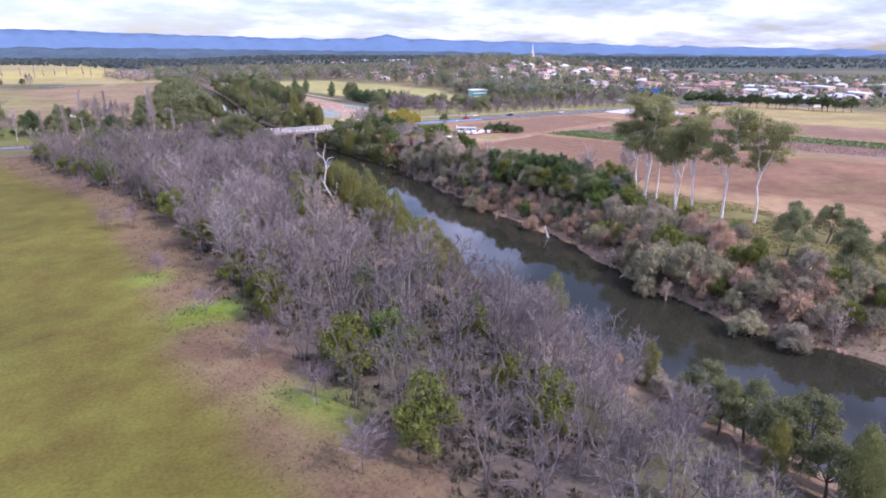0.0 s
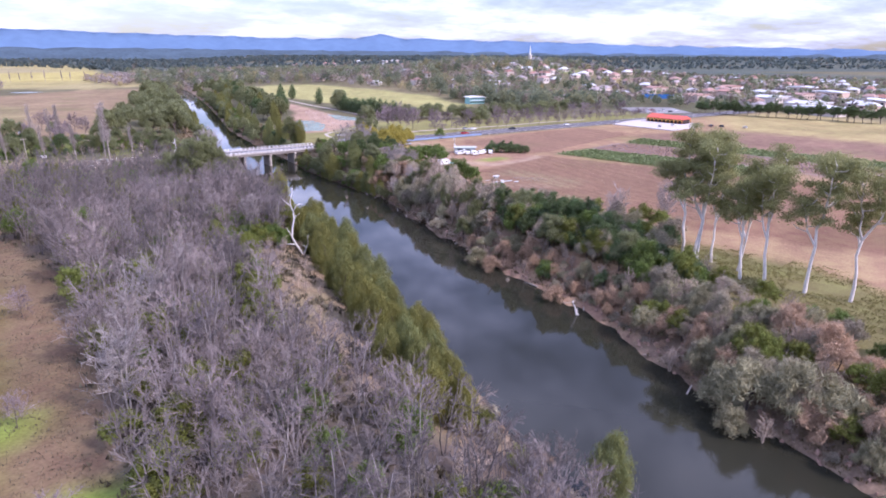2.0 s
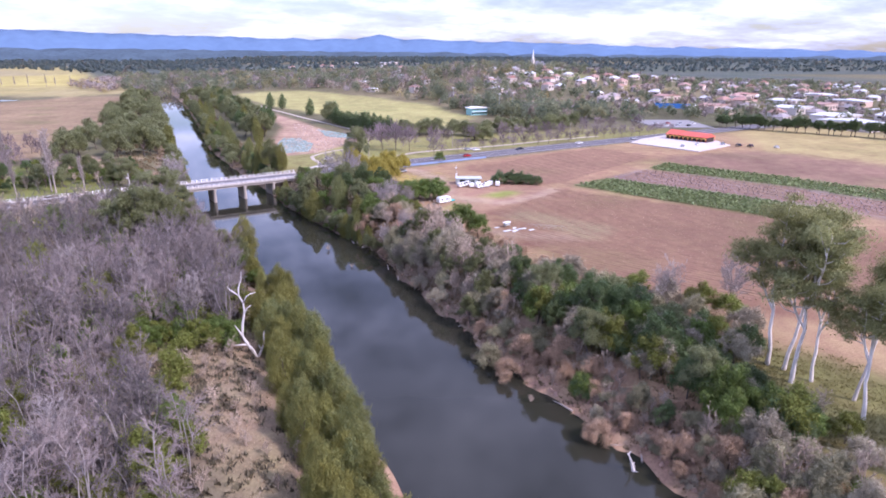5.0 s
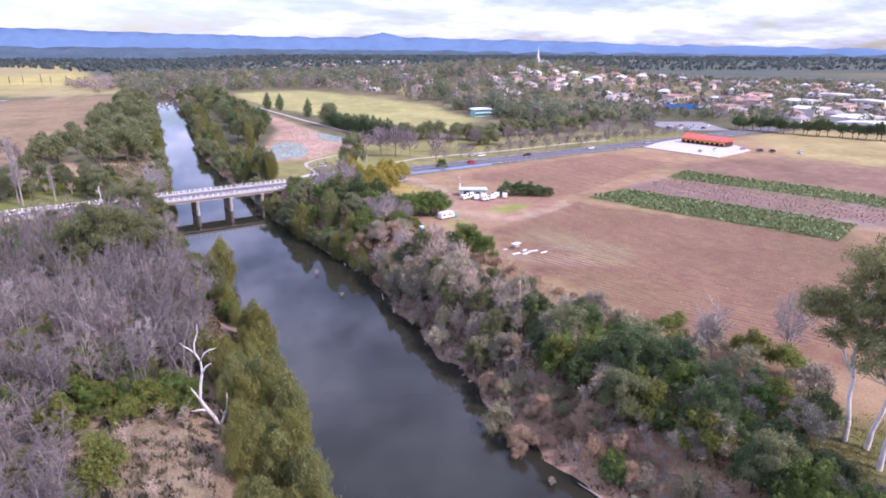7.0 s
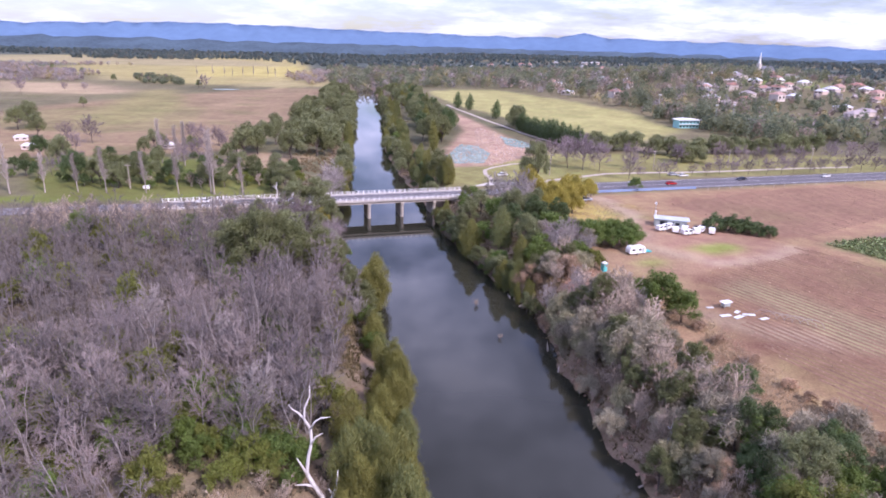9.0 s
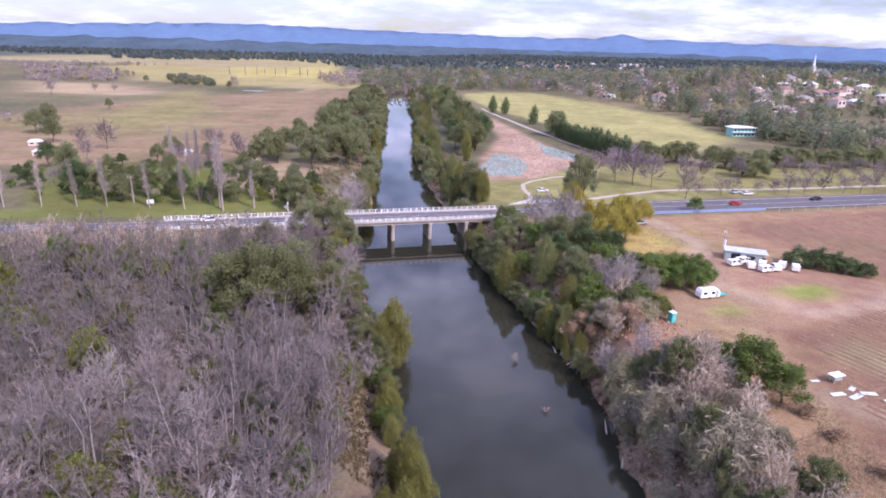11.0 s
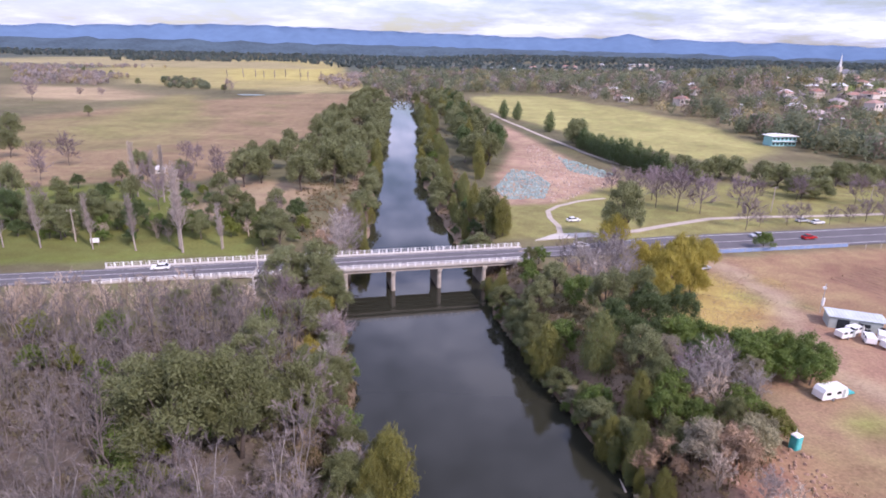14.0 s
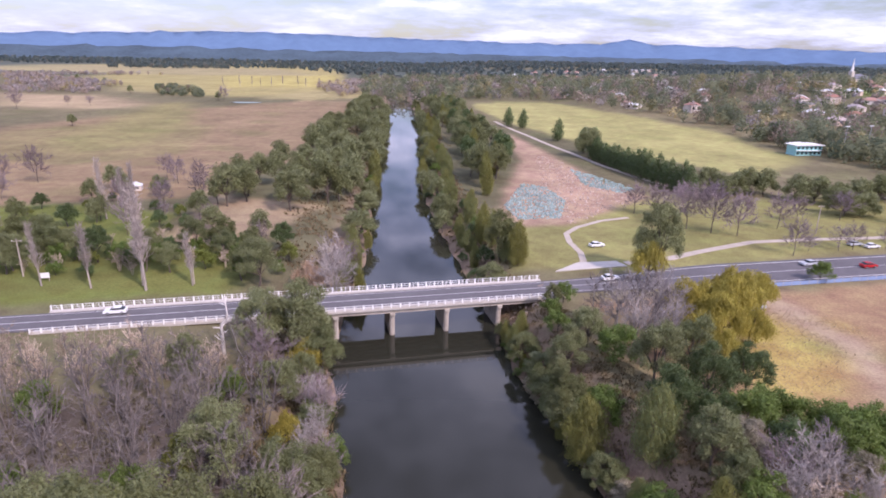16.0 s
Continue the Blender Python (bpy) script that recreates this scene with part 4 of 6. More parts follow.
for x, y in scatter([(-112, 50), (-112, 69), (-84, 74), (-50, 73), (-38, 72), (-56, 60)], 60, 3.2, random.Random(27)):
    plant("bare_shrub", x, y, u(0.9, 1.25), u(0.9, 1.2))
for x, y in scatter(CLEAR[0], 34, 3.0, random.Random(28)):
    plant("bare_shrub", x, y, u(0.4, 0.75), u(0.8, 1.1))
for y in np.arange(-196, -118, 1.8):
    plant(rnd.choice(("bare_shrub", "brown", "greybush", "yellow")), float(left_edge(y)) - 1.6 + u(-1.8, 1), float(y), u(0.4, 0.65))
# she-oaks along the west bank
for y in np.arange(-131, 4, 3.1):
    for k in range(3):
        x = float(left_edge(y)) - 3.6 + 2.0 * float(sstep(-84, -50, y)) - 3.4 * k + u(-1.0, 1.0) - 2.4 * float(sstep(-100, -128, y))
        if rnd.random() < (0.1, 0.15, 0.45)[k] or (k and y > -26):
            continue
        plant(rnd.choice(("casuarina",)), x, float(y) + u(-1.6, 1.6), u(0.68, 1.08) * (0.75 if y > -10 else 1), u(0.55, 0.82))
for x, y, s in ((7.5, -149, 0.85), (-9, 20, 1.1), (-11.5, 17, 0.8), (-10.5, 24, 0.85), (9, -173, 0.55), (9, -205, 0.8), (-15, 6, 0.5)):
    plant("casuarina", x, y, s * 1.2, 0.72)
for x, y, s in ((9, -184, 0.62), (7.5, -188, 0.55), (10, -190, 0.66), (12, -196, 0.7), (9, -195, 0.6), (13, -202, 0.65), (8, -202, 0.55), (5, -198, 0.5)):
    plant(rnd.choice(("oaktree", "oaktree", "casuarina")), x, y, s, u(0.85, 1.1))
# tall gums
for x, y, s in ((69.5, -92.5, 1.05), (68, -98.5, 1.08), (71.5, -99.5, 0.85), (69, -110, 0.92), (70.2, -115, 1.05), (74.8, -120.5, 1.08), (79, -127, 1.0), (70.5, -95, 1.0), (72.5, -106, 0.8)):
    plant("gum", x, y, s)
for x, y, s in ((63, -150, 0.75), (70, -158, 0.6), (74, -164, 0.55), (60, -166, 0.6), (80, -146, 0.6)):
    plant("round", x, y, s, 1.1)
# east bank scrub, from the water up
for y in np.arange(-176, 5, 2.5):
    y = float(y)
    cove = 1.6 * wob(0, y, 5, 3.0) + 1.0
    for k in range(5):
        off = 2.6 + cove + 3.2 * k + u(-1.2, 1.2)
        x = float(right_edge(y)) + off
        if y > -48:
            kind = rnd.choice(("bare_shrub", "greybush", "bare_shrub", "sage", "greybush", "bare_shrub", "oaktree"))
            s = u(0.8, 1.25) * (1.0 + 0.12 * k) * (0.42 if kind == "oaktree" else 1)
            if k > 3:
                continue
        elif y > -112:
            if k < 2:
                kind, s = rnd.choice(("brown", "brown", "bare_shrub", "bare_shrub", "sage")), u(0.45, 0.8)
            else:
                kind, s = rnd.choice(("bush", "darkbush", "darkbush", "bush", "yellow", "greybush")), u(0.85, 1.3)
        else:
            kind = rnd.choice(("sage", "greybush", "bare_shrub", "yellow", "sage", "brown"))
            s = u(0.7, 1.1)
            if k > 3:
                continue
        if k > 1 and rnd.random() < 0.16:
            continue
        plant(kind, x, y + u(-1, 1), s, u(0.85, 1.3))
for x, y, s, kind in ((31, -33, 0.9, "greybush"), (30, -63, 0.95, "sage"), (31, -69, 0.9, "brown"), (35, -92, 0.8, "brown"), (33, -143, 0.85, "sage"), (35, -147, 0.9, "bare_shrub"), (37, -126, 0.9, "bare_shrub"), (31, -20, 0.8, "greybush"), (37, -165, 1.1, "sage"), (40, -172, 1.0, "greybush")):
    plant(kind, x, y, s, 0.9)   # clumps that lean out over the water
for x, y, s in ((49, -36, 0.8), (46, -57, 1.0), (49, -70, 1.15), (53, -75, 1.1), (51, -86, 1.0), (58, -80, 0.8), (43, -77, 0.9), (50, -97, 0.9), (56, -66, 0.9), (45, -48, 0.9), (52, -54, 0.9)):
    plant("darktree" if rnd.random() < 0.6 else "round", x, y, s * 0.72, 1.0)
    for _ in range(3):
        plant(rnd.choice(("bush", "darkbush", "yellow", "bush")), x + u(-6, 6), y + u(-6, 6), s * u(0.8, 1.2))
for x, y in scatter([(50, -100), (64, -86), (66, -118), (62, -150), (50, -150), (46, -120)], 26, 3.6, random.Random(41)):
    plant(rnd.choice(("sage", "greybush", "yellow", "bare_shrub", "bush")), x, y, u(0.5, 0.95))
for x, y in scatter([(58, -44), (69, -60), (80, -78), (66, -92), (54, -88), (52, -60)], 30, 3.4, random.Random(42)):
    plant(rnd.choice(("darkbush", "bush", "greybush", "darkbush", "yellow", "sage")), x, y, u(0.8, 1.3))
for x, y, s in ((70, -67, 1.0), (81, -73, 1.1), (58, -72, 0.8)):
    plant("bare_pale", x, y, s, 1.2)
for x, y, s in ((38, -141, 1.5), (41, -146, 1.4), (36, -138, 1.2), (44, -150, 1.3)):
    plant("sage", x, y, s, 1.15)
for y in np.arange(-114, -52, 1.15):   # dry brush on the clay
    plant(rnd.choice(("brown", "brown", "greybush", "sage", "bare_shrub")), float(right_edge(y)) + u(0.6, 6.0), float(y), u(0.32, 0.6), u(0.8, 1.2))
for x, y, s in ((40, -35, 0.5), (37, -27, 0.45), (41, -43, 0.55), (45, -30, 0.5), (36, -16, 0.42), (40, -10, 0.45), (45, -20, 0.5), (38, -51, 0.45), (46, -40, 0.5), (43, -122, 0.42), (47, -131, 0.45), (50, -142, 0.42), (44, -160, 0.45)):
    plant("greytree", x, y, s, 0.85)
for x, y, s in ((58, -14, 0.4), (60, -22, 0.45), (62, -30, 0.4), (64, -38, 0.5), (61, -44, 0.45), (66, -50, 0.4), (57, -8, 0.4), (70, -60, 0.45), (63, -34, 0.35), (67, -45, 0.35)):
    plant("brown", x, y, s * 1.2, 0.8)
for y in np.arange(-176, 100, 1.7):   # low growth hanging over the east waterline
    y = float(y)
    kind = rnd.choice(("brown", "bare_shrub", "bare_shrub", "greybush")) if y < 12 else rnd.choice(("oaktree", "bush", "greybush", "casuarina"))
    if wob(3, y, 6, 8.0) > 0.1 and y < 12:
        continue
    plant(kind, float(right_edge(y)) + (u(0.4, 2.4) if y < 12 else u(-1.4, 0.6)), y, u(0.3, 0.5) * (0.75 if y >= 12 else 1), u(0.8, 1.1), z=0.2)
# east bank trees below the bridge
for x, y, kind, s in ((17, 66, "oaktree", 0.75), (19, 76, "round", 0.7), (18, 56, "casuarina", 1.0), (26, 50, "casuarina", 1.05), (32, 45, "round", 0.7), (27, 28, "casuarina", 0.78), (24, 32, "casuarina", 0.7), (29, 36, "casuarina", 0.75), (30, 55, "darktree", 0.75), (38, 60, "darktree", 0.8), (40, 52, "bush", 1.6), (32, 66, "round", 0.85), (24, 82, "round", 0.6), (38, 40, "bare_wide", 0.9), (44, 41, "bare", 0.85), (46, 43, "bare", 0.8), (40, 35, "bare_shrub", 1.2), (34, 36, "bush", 1.2), (40, 72, "oaktree", 0.75), (28, 92, "bare", 0.9), (31, 87, "bare_pale", 1.35), (36, 84, "bare", 1.1), (39, 89, "bare_pale", 1.4), (37, 94, "bare", 0.9), (20, 90, "bush", 0.9), (46, 64, "darktree", 0.7), (33, 82, "bare_pale", 1.2), (37, 77, "bare_pale", 1.1), (41, 84, "bare_pale", 1.2), (28, 76, "bush", 1.4), (45, 56, "bush", 1.3), (22, 62, "bush", 1.2), (24, 42, "bush", 1.1), (30, 26, "brown", 1.2), (34, 18, "bare_shrub", 1.1), (38, 9, "bare_shrub", 1.3), (46, 6, "bare_shrub", 1.2), (44, 2, "bare_shrub", 1.2), (28, 16, "bare_shrub", 0.9), (46, 31, "sage", 0.7), (41, 24, "sage", 1.0), (31, 12, "bare_pale", 0.7), (36, 7, "bare_pale", 0.75), (42, 3, "bare_pale", 0.85), (38, 14, "bare_pale", 0.6), (47, -1, "bare_pale", 0.7), (21, 101, "oaktree", 0.38), (24, 104, "bush", 0.9), (20, 97, "bush", 0.8), (31, 27, "oaktree", 0.5), (42, 40, "bare_pale", 1.1), (38, 37, "bare_pale", 0.9), (47, 36, "bare_pale", 0.8), (36, 30, "bush", 1.0), (40, 29, "oaktree", 0.45), (44, 33, "bush", 1.1), (48, 40, "greytree", 0.5), (43, 46, "darkbush", 1.4), (37, 46, "greytree", 0.55), (33, 40, "oaktree", 0.55), (35, 52, "darktree", 0.6), (34, 24, "greybush", 1.1), (38, 22, "brown", 1.2), (43, 27, "sage", 1.0), (47, 29, "yellow", 0.9), (32, 32, "bush", 1.1)):
    if kind == "casuarina":   # spreading, not spired
        plant(kind, x, y, s * 1.2, 0.68)
    else:
        plant(kind, x, y, s)
for x, y in ((52, 50), (55, 48), (58, 46), (61, 44), (63, 47), (58, 51), (54, 53), (49, 54), (51, 46), (60, 49)):
    plant("bush", x, y, u(1.15, 1.4))
for x, y, s in ((45, 90, 1.15), (50, 83, 1.2), (44, 80, 0.95), (55, 90, 1.2), (60, 96, 1.1), (66, 101, 0.95), (47, 75, 0.75), (51, 94, 0.95), (56, 83, 0.85), (61, 104, 0.9)):
    plant("willow", x, y, s, 0.92)
for x, y, s in ((52, 0, 1.75), (55, -4, 1.3), (49, 3, 1.3)):
    plant("bush", x, y, s)
for x, y, s in ((97, 64, 1.4), (100.5, 62, 1.5), (104, 60, 1.4), (107, 58, 1.2), (110, 56, 1.05)):
    plant("darkbush", x, y, s, 0.85, z=gz(x, y) - 1.1 * s)
# big trees west bank below the bridge
for x, y, kind, s in ((-37, 20, "oaktree", 1.3), (-30, 24, "oaktree", 1.1), (-24, 30, "oaktree", 0.95), (-46, 68, "round", 0.65), (-33, 44, "round", 0.85), (-24, 42, "oaktree", 0.75), (-31, 85, "round", 1.15), (-38, 82, "round", 0.95), (-26, 80, "oaktree", 0.7), (-38, 74, "bare", 0.9), (-34, 72, "bare_wide", 1.2), (-29, 78, "willow", 0.75), (-54, 64, "round", 0.55), (-27, 56, "willow", 0.6), (-44, 26, "round", 0.9), (-31, 66, "round", 0.7), (-24, 64, "bush", 1.0), (-28, 88, "bush", 0.9), (-20, 54, "bush", 0.9), (-18, 36, "bush", 1.0)):
    plant(kind, x, y, s)
for y in np.arange(8, 96, 3.0):   # leafy fringe overhanging the west bank up to the bridge
    x = float(left_edge(y)) - 1.6 + u(-2.5, 1)
    kind = rnd.choice(("oaktree", "round", "bare_pale", "bare_wide", "bare_pale"))
    plant(kind, x - 1.0, float(y), u(0.4, 0.62) * (1.6 if kind[:4] == "bare" else 1), u(0.8, 1.1))
for x, y, kind, s in ((-9, 4, "oaktree", 0.4), (-11, 9, "bush", 0.9), (-8.5, 0, "yellow", 0.8), (-13, 13, "casuarina", 0.45), (-9, -4, "bush", 0.8)):
    plant(kind, x, y, s)
for y in np.arange(22, 100, 3.2):   # and the east bank
    x = float(right_edge(y)) + 1.2 + u(-1, 1.5)
    plant(rnd.choice(("oaktree", "bush", "round", "greybush", "casuarina")), x, float(y), u(0.5, 0.68), u(0.62, 0.85))
for y in np.arange(120, 640, 7.0):   # low growth at the waterline upstream
    plant(rnd.choice(("bush", "round", "casuarina")), float(left_edge(y)) - 0.5 + u(-2.5, 1), float(y) + u(-2, 2), u(0.5, 1.0), u(0.6, 1))
    plant(rnd.choice(("darkbush", "round", "casuarina", "oaktree")), float(right_edge(y)) + 1.5 + u(-1.5, 3), float(y) + u(-2, 2), u(0.5, 1.0), u(0.6, 1))
for y in np.arange(128, 460, 8.5):   # the second rank of the east bank upstream
    plant(rnd.choice(("casuarina", "darkbush", "casuarina", "bush")), float(right_edge(y)) + u(5, 11), float(y) + u(-3, 3), u(0.75, 1.1), u(0.7, 1.0))
# beyond the bridge, both banks
for x, y in scatter([(-80, 180), (-60, 176), (-40, 195), (-38, 300), (-46, 400), (-60, 620), (-82, 660), (-84, 420), (-72, 300), (-86, 215)], 85, 6.5, random.Random(21)):
    plant(rnd.choice(("round", "round", "oaktree")), x, y, u(0.75, 1.15))
for x, y in scatter([(3, 126), (18, 130), (14, 175), (10, 235), (4, 350), (-8, 530), (-22, 680), (10, 640), (26, 430), (34, 300), (20, 230)], 85, 5.8, random.Random(22)):
    plant(rnd.choice(("round", "darktree", "casuarina", "oaktree")), x, y, u(0.75, 1.15))
plant("bare", -33, 125, 1.15, 1.0)
plant("bare", -31, 127, 1.05, 1.0)
plant("bare_pale", -29, 113, 1.75, 1.0)
plant("bare_wide", -29, 132, 1.2, 1.0)
plant("brown", -36, 118, 1.5)
plant("round", -47, 112, 0.85)
plant("oaktree", -52, 116, 0.6)
plant("casuarina", -24, 120, 0.6)
for x, y, kind, s in ((-109, 119, "round", 0.7), (-99, 128, "round", 0.6), (-96, 150, "bare_wide", 1.2), (-112, 165, "round", 0.6), (-124, 205, "round", 0.6), (-75, 160, "bare_wide", 0.8), (-100, 185, "bare_wide", 1.1), (-108, 200, "round", 0.6), (-118, 190, "bare_wide", 1.0), (-92, 196, "bare_wide", 1.1), (-84, 192, "round", 0.6), (-150, 158, "round", 0.9), (-133, 133, "round", 0.7), (-140, 140, "bare_wide", 1.0), (-177, 216, "bare_wide", 1.2), (-160, 190, "bare_wide", 1.0), (-233, 271, "round", 1.0), (-232, 283, "round", 1.1), (-205, 240, "round", 0.9)):
    plant(kind, x, y, s)
for x, y in scatter([(-118, 114), (-46, 118), (-40, 132), (-64, 146), (-110, 132)], 38, 3.6, random.Random(24)):
    plant(rnd.choice(("bush", "yellow", "darkbush", "bush", "bare_shrub")), x, y, u(0.6, 1.05))
for x, y, s in ((-131, 108, 0.7), (-120, 109, 0.65), (-110, 109, 0.75), (-96, 109, 0.7), (-84, 108, 0.75), (-71, 107, 1.1), (-73, 110, 1.0), (-62, 111, 0.6), (-99, 161, 0.9), (-111, 167, 0.9), (-103, 164, 0.8), (-142, 106, 0.8), (-153, 104, 0.7)):
    plant("poplar", x, y, s * 1.3)
for x, y, s in ((-57, 151, 0.6), (-64, 139, 0.7), (-73, 156, 0.6), (-70, 134, 0.7), (-80, 128, 0.6), (-92, 126, 0.7), (-104, 126, 0.8), (-118, 122, 0.8), (-128, 124, 0.9), (-60, 128, 0.6), (-54, 132, 0.6), (-48, 140, 0.6)):
    plant(rnd.choice(("round", "darktree", "oaktree")), x, y, s)
for x, y in scatter([(-165, 116), (-60, 117), (-48, 140), (-66, 160), (-104, 196), (-170, 186)], 62, 5.0, random.Random(26)):
    plant(rnd.choice(("round", "darktree", "yellow", "bush", "bare_wide", "oaktree", "darkbush")), x, y, u(0.4, 0.75), u(0.8, 1.1))
# park and avenue east of the river
for x, y in ((51, 461), (61, 451), (75, 382), (80, 330), (84, 322)):
    plant("conifer", x, y, u(1.4, 1.7), 1.1)
plant("round", 79, 312, 1.3, 0.9)
for k in range(20):
    q = k / 19
    plant("conifer", 80 + 18 * q, 307 - 88 * q, u(1.15, 1.5), u(0.9, 1.15))
for x, y, s in ((109, 227, 0.9), (118, 222, 0.8), (131, 223, 0.9), (139, 213, 0.9), (143, 190, 0.9), (150, 205, 0.8), (160, 208, 0.9), (172, 212, 0.9), (150, 190, 0.8), (186, 215, 0.9), (200, 214, 0.9), (215, 220, 1.0), (230, 224, 0.9), (245, 232, 0.9), (125, 226, 0.9), (112, 221, 0.8), (146, 212, 0.9), (178, 216, 0.9), (193, 218, 0.8), (222, 226, 0.9)):
    plant(rnd.choice(("round", "oaktree", "round")), x, y, s * 1.15, 0.85, z=gz(x, y) - 2.2)
plant("round", 51, 121, 1.1, 1.25)
plant("willow", 47, 117, 1.0, 1.1)
plant("willow", 70, 108, 0.6)
plant("bush", 92, 120, 1.0)
for x, y in ((158, 179), (169, 180), (179, 179), (191, 182), (203, 183), (224, 190), (238, 192), (250, 195), (268, 189), (120, 180), (138, 184)):
    plant("bare_wide", x, y, u(1.1, 1.4), 0.9)
for x, y in ((66, 188), (73, 185), (80, 181), (90, 184)):
    plant("bare_wide", x, y, u(1.3, 1.6), 0.9)
for k in range(24):   # avenue of leafless trees along the far side of the road
    x = 104 + 8.2 * k + u(-1.5, 1.5)
    plant("bare_wide", x, float(np.interp(x, ROAD_X, ROAD_Y)) + 13 + u(-1.5, 1.5), u(0.75, 1.1), 0.85)
for x, y, s in ((83, 163, 1.9), (90, 160, 1.6), (77, 168, 1.6), (97, 141, 1.3), (108, 170, 1.4)):
    plant("bare_wide", x, y, s, 0.95)
for k in range(30):
    q = k / 29
    plant("darktree", 348 + 60 * q + u(-4, 4), 196 - 110 * q, u(0.6, 0.85))

# ---- far woods: joined small crowns ----


def far_woods(name, label, places, leaf, seed, h=10.0, leaves=34, size=1.9):
    r = np.random.RandomState(seed)
    pl = np.array(places, float)
    k = len(pl)
    base = ground_z(pl[:, 0], pl[:, 1])
    hh = h * r.uniform(0.6, 1.35, k)
    d = r.normal(size=(k, leaves, 3))
    d /= np.linalg.norm(d, axis=2, keepdims=True)
    q = r.uniform(0.55, 1.05, (k, leaves, 1))
    wide = hh * r.uniform(0.3, 0.55, k)
    rad = np.stack([wide, wide, hh * 0.46], 1)[:, None, :]
    c = np.stack([pl[:, 0], pl[:, 1], base + hh * 0.5], 1)[:, None, :]
    P = c + d * q * rad
    nrm = d + r.normal(size=d.shape) * 0.4
    nrm /= np.linalg.norm(nrm, axis=2, keepdims=True)
    uu = np.cross(nrm, r.normal(size=d.shape))
    uu /= np.linalg.norm(uu, axis=2, keepdims=True)
    v = np.cross(nrm, uu)
    s = size * r.uniform(0.6, 1.3, (k, leaves, 1)) * (hh / h)[:, None, None]
    V = np.stack([P - uu * s * 0.7 - v * s * 0.5, P - uu * s * 0.4 + v * s * 0.6, P + uu * s * 0.9], 2).reshape(-1, 3)
    F = np.arange(k * leaves * 3).reshape(-1, 3)
    me_ = bpy.data.meshes.new(name)
    me_.from_pydata(V.tolist(), [], F.tolist())
    me_.materials.append(leaf)
    tv = r.uniform(0.0, 1.0, k).repeat(leaves * 3).astype(np.float32)
    me_.attributes.new("tone", "FLOAT", "POINT").data.foreach_set("value", tv)
    return tagged(new(name, me_), label, "trees", kind="stuff")


def toned(m, stops):
    """Colours a joined wood tree by tree, from its 'tone'."""
    n_, l_ = m.node_tree.nodes, m.node_tree.links
    a_ = n_.new("ShaderNodeAttribute")
    a_.attribute_name = "tone"
    rp = n_.new("ShaderNodeValToRGB")
    rp.color_ramp.interpolation = "CONSTANT"
    for k, (pos, c) in enumerate(stops):
        e = rp.color_ramp.elements[k] if k < 2 else rp.color_ramp.elements.new(pos)
        e.position, e.color = pos, (*c, 1)
    l_.new(a_.outputs["Fac"], rp.inputs[0])
    for nd in n_:
        if nd.bl_idname == "ShaderNodeHueSaturation":
            l_.new(rp.outputs[0], nd.inputs["Color"])
    return m


# tones paler than real foliage: the lightening by haze is in the colour
FAR_LEAF_HAZE = toned(material("far_leaf_haze", (0.12, 0.14, 0.075), 0.7, 0.3, 0.02, island=0.12, through_light=0.65), [(0.0, (0.2, 0.225, 0.14)), (0.25, (0.25, 0.26, 0.15)), (0.45, (0.15, 0.18, 0.115)), (0.58, (0.31, 0.285, 0.15)), (0.7, (0.22, 0.245, 0.16)), (0.82, (0.31, 0.25, 0.2)), (0.93, (0.32, 0.33, 0.2))])
# blue-green haze of distance is mixed into these leaf tones
PLAIN_LEAF_HAZE = toned(material("plain_leaf_haze", (0.1, 0.13, 0.12), 0.8, 0.3, 0.01, island=0.1, through_light=0.6), [(0.0, (0.125, 0.16, 0.15)), (0.4, (0.15, 0.18, 0.155)), (0.7, (0.115, 0.15, 0.15)), (0.9, (0.18, 0.18, 0.15))])
FAR_BARE = toned(material("far_bare", (0.17, 0.135, 0.12), 0.8, 0.3, 0.02, island=0.25), [(0.0, (0.28, 0.235, 0.22)), (0.4, (0.3, 0.235, 0.19)), (0.7, (0.27, 0.24, 0.24)), (0.9, (0.32, 0.265, 0.13))])


def fast_scatter(poly, n, seed):
    r = np.random.RandomState(seed)
    p = np.array(poly, float)
    pts = r.uniform(p.min(0), p.max(0), (n * 6, 2))
    return pts[inside(pts[:, 0], pts[:, 1], poly)][:n]


TOWN = [(284, 300), (330, 260), (370, 225), (430, 130), (480, 40), (640, -40), (900, 60), (1200, 400), (1100, 800), (700, 820), (420, 640), (330, 470)]
BELT = [(-60, 730), (40, 740), (125, 745), (215, 460), (212, 335), (235, 250), (290, 290), (340, 480), (430, 660), (720, 830), (900, 1000), (700, 1600), (300, 1500), (-60, 1400), (-160, 1300), (-110, 800)]
far_woods("far_woods", "mixed evergreen woods behind the playing field", fast_scatter(BELT, 2200, 31), FAR_LEAF_HAZE, 31, 15, 140, 1.2)
far_woods("far_woods", "leafless brown trees among the far woods", fast_scatter(BELT, 1000, 32), FAR_BARE, 32, 12, 90, 1.1)
far_woods("far_woods", "garden and street trees among the houses", fast_scatter(TOWN, 1300, 34), FAR_LEAF_HAZE, 34, 8.5, 60, 1.3)
far_woods("far_woods", "leafless street trees among the houses", fast_scatter(TOWN, 500, 35), FAR_BARE, 35, 8)
far_woods("far_woods", "tree row between the park and the woods", fast_scatter([(210, 330), (240, 260), (330, 250), (300, 330), (240, 420), (215, 440)], 160, 36), FAR_LEAF_HAZE, 36, 12, 60, 1.6)
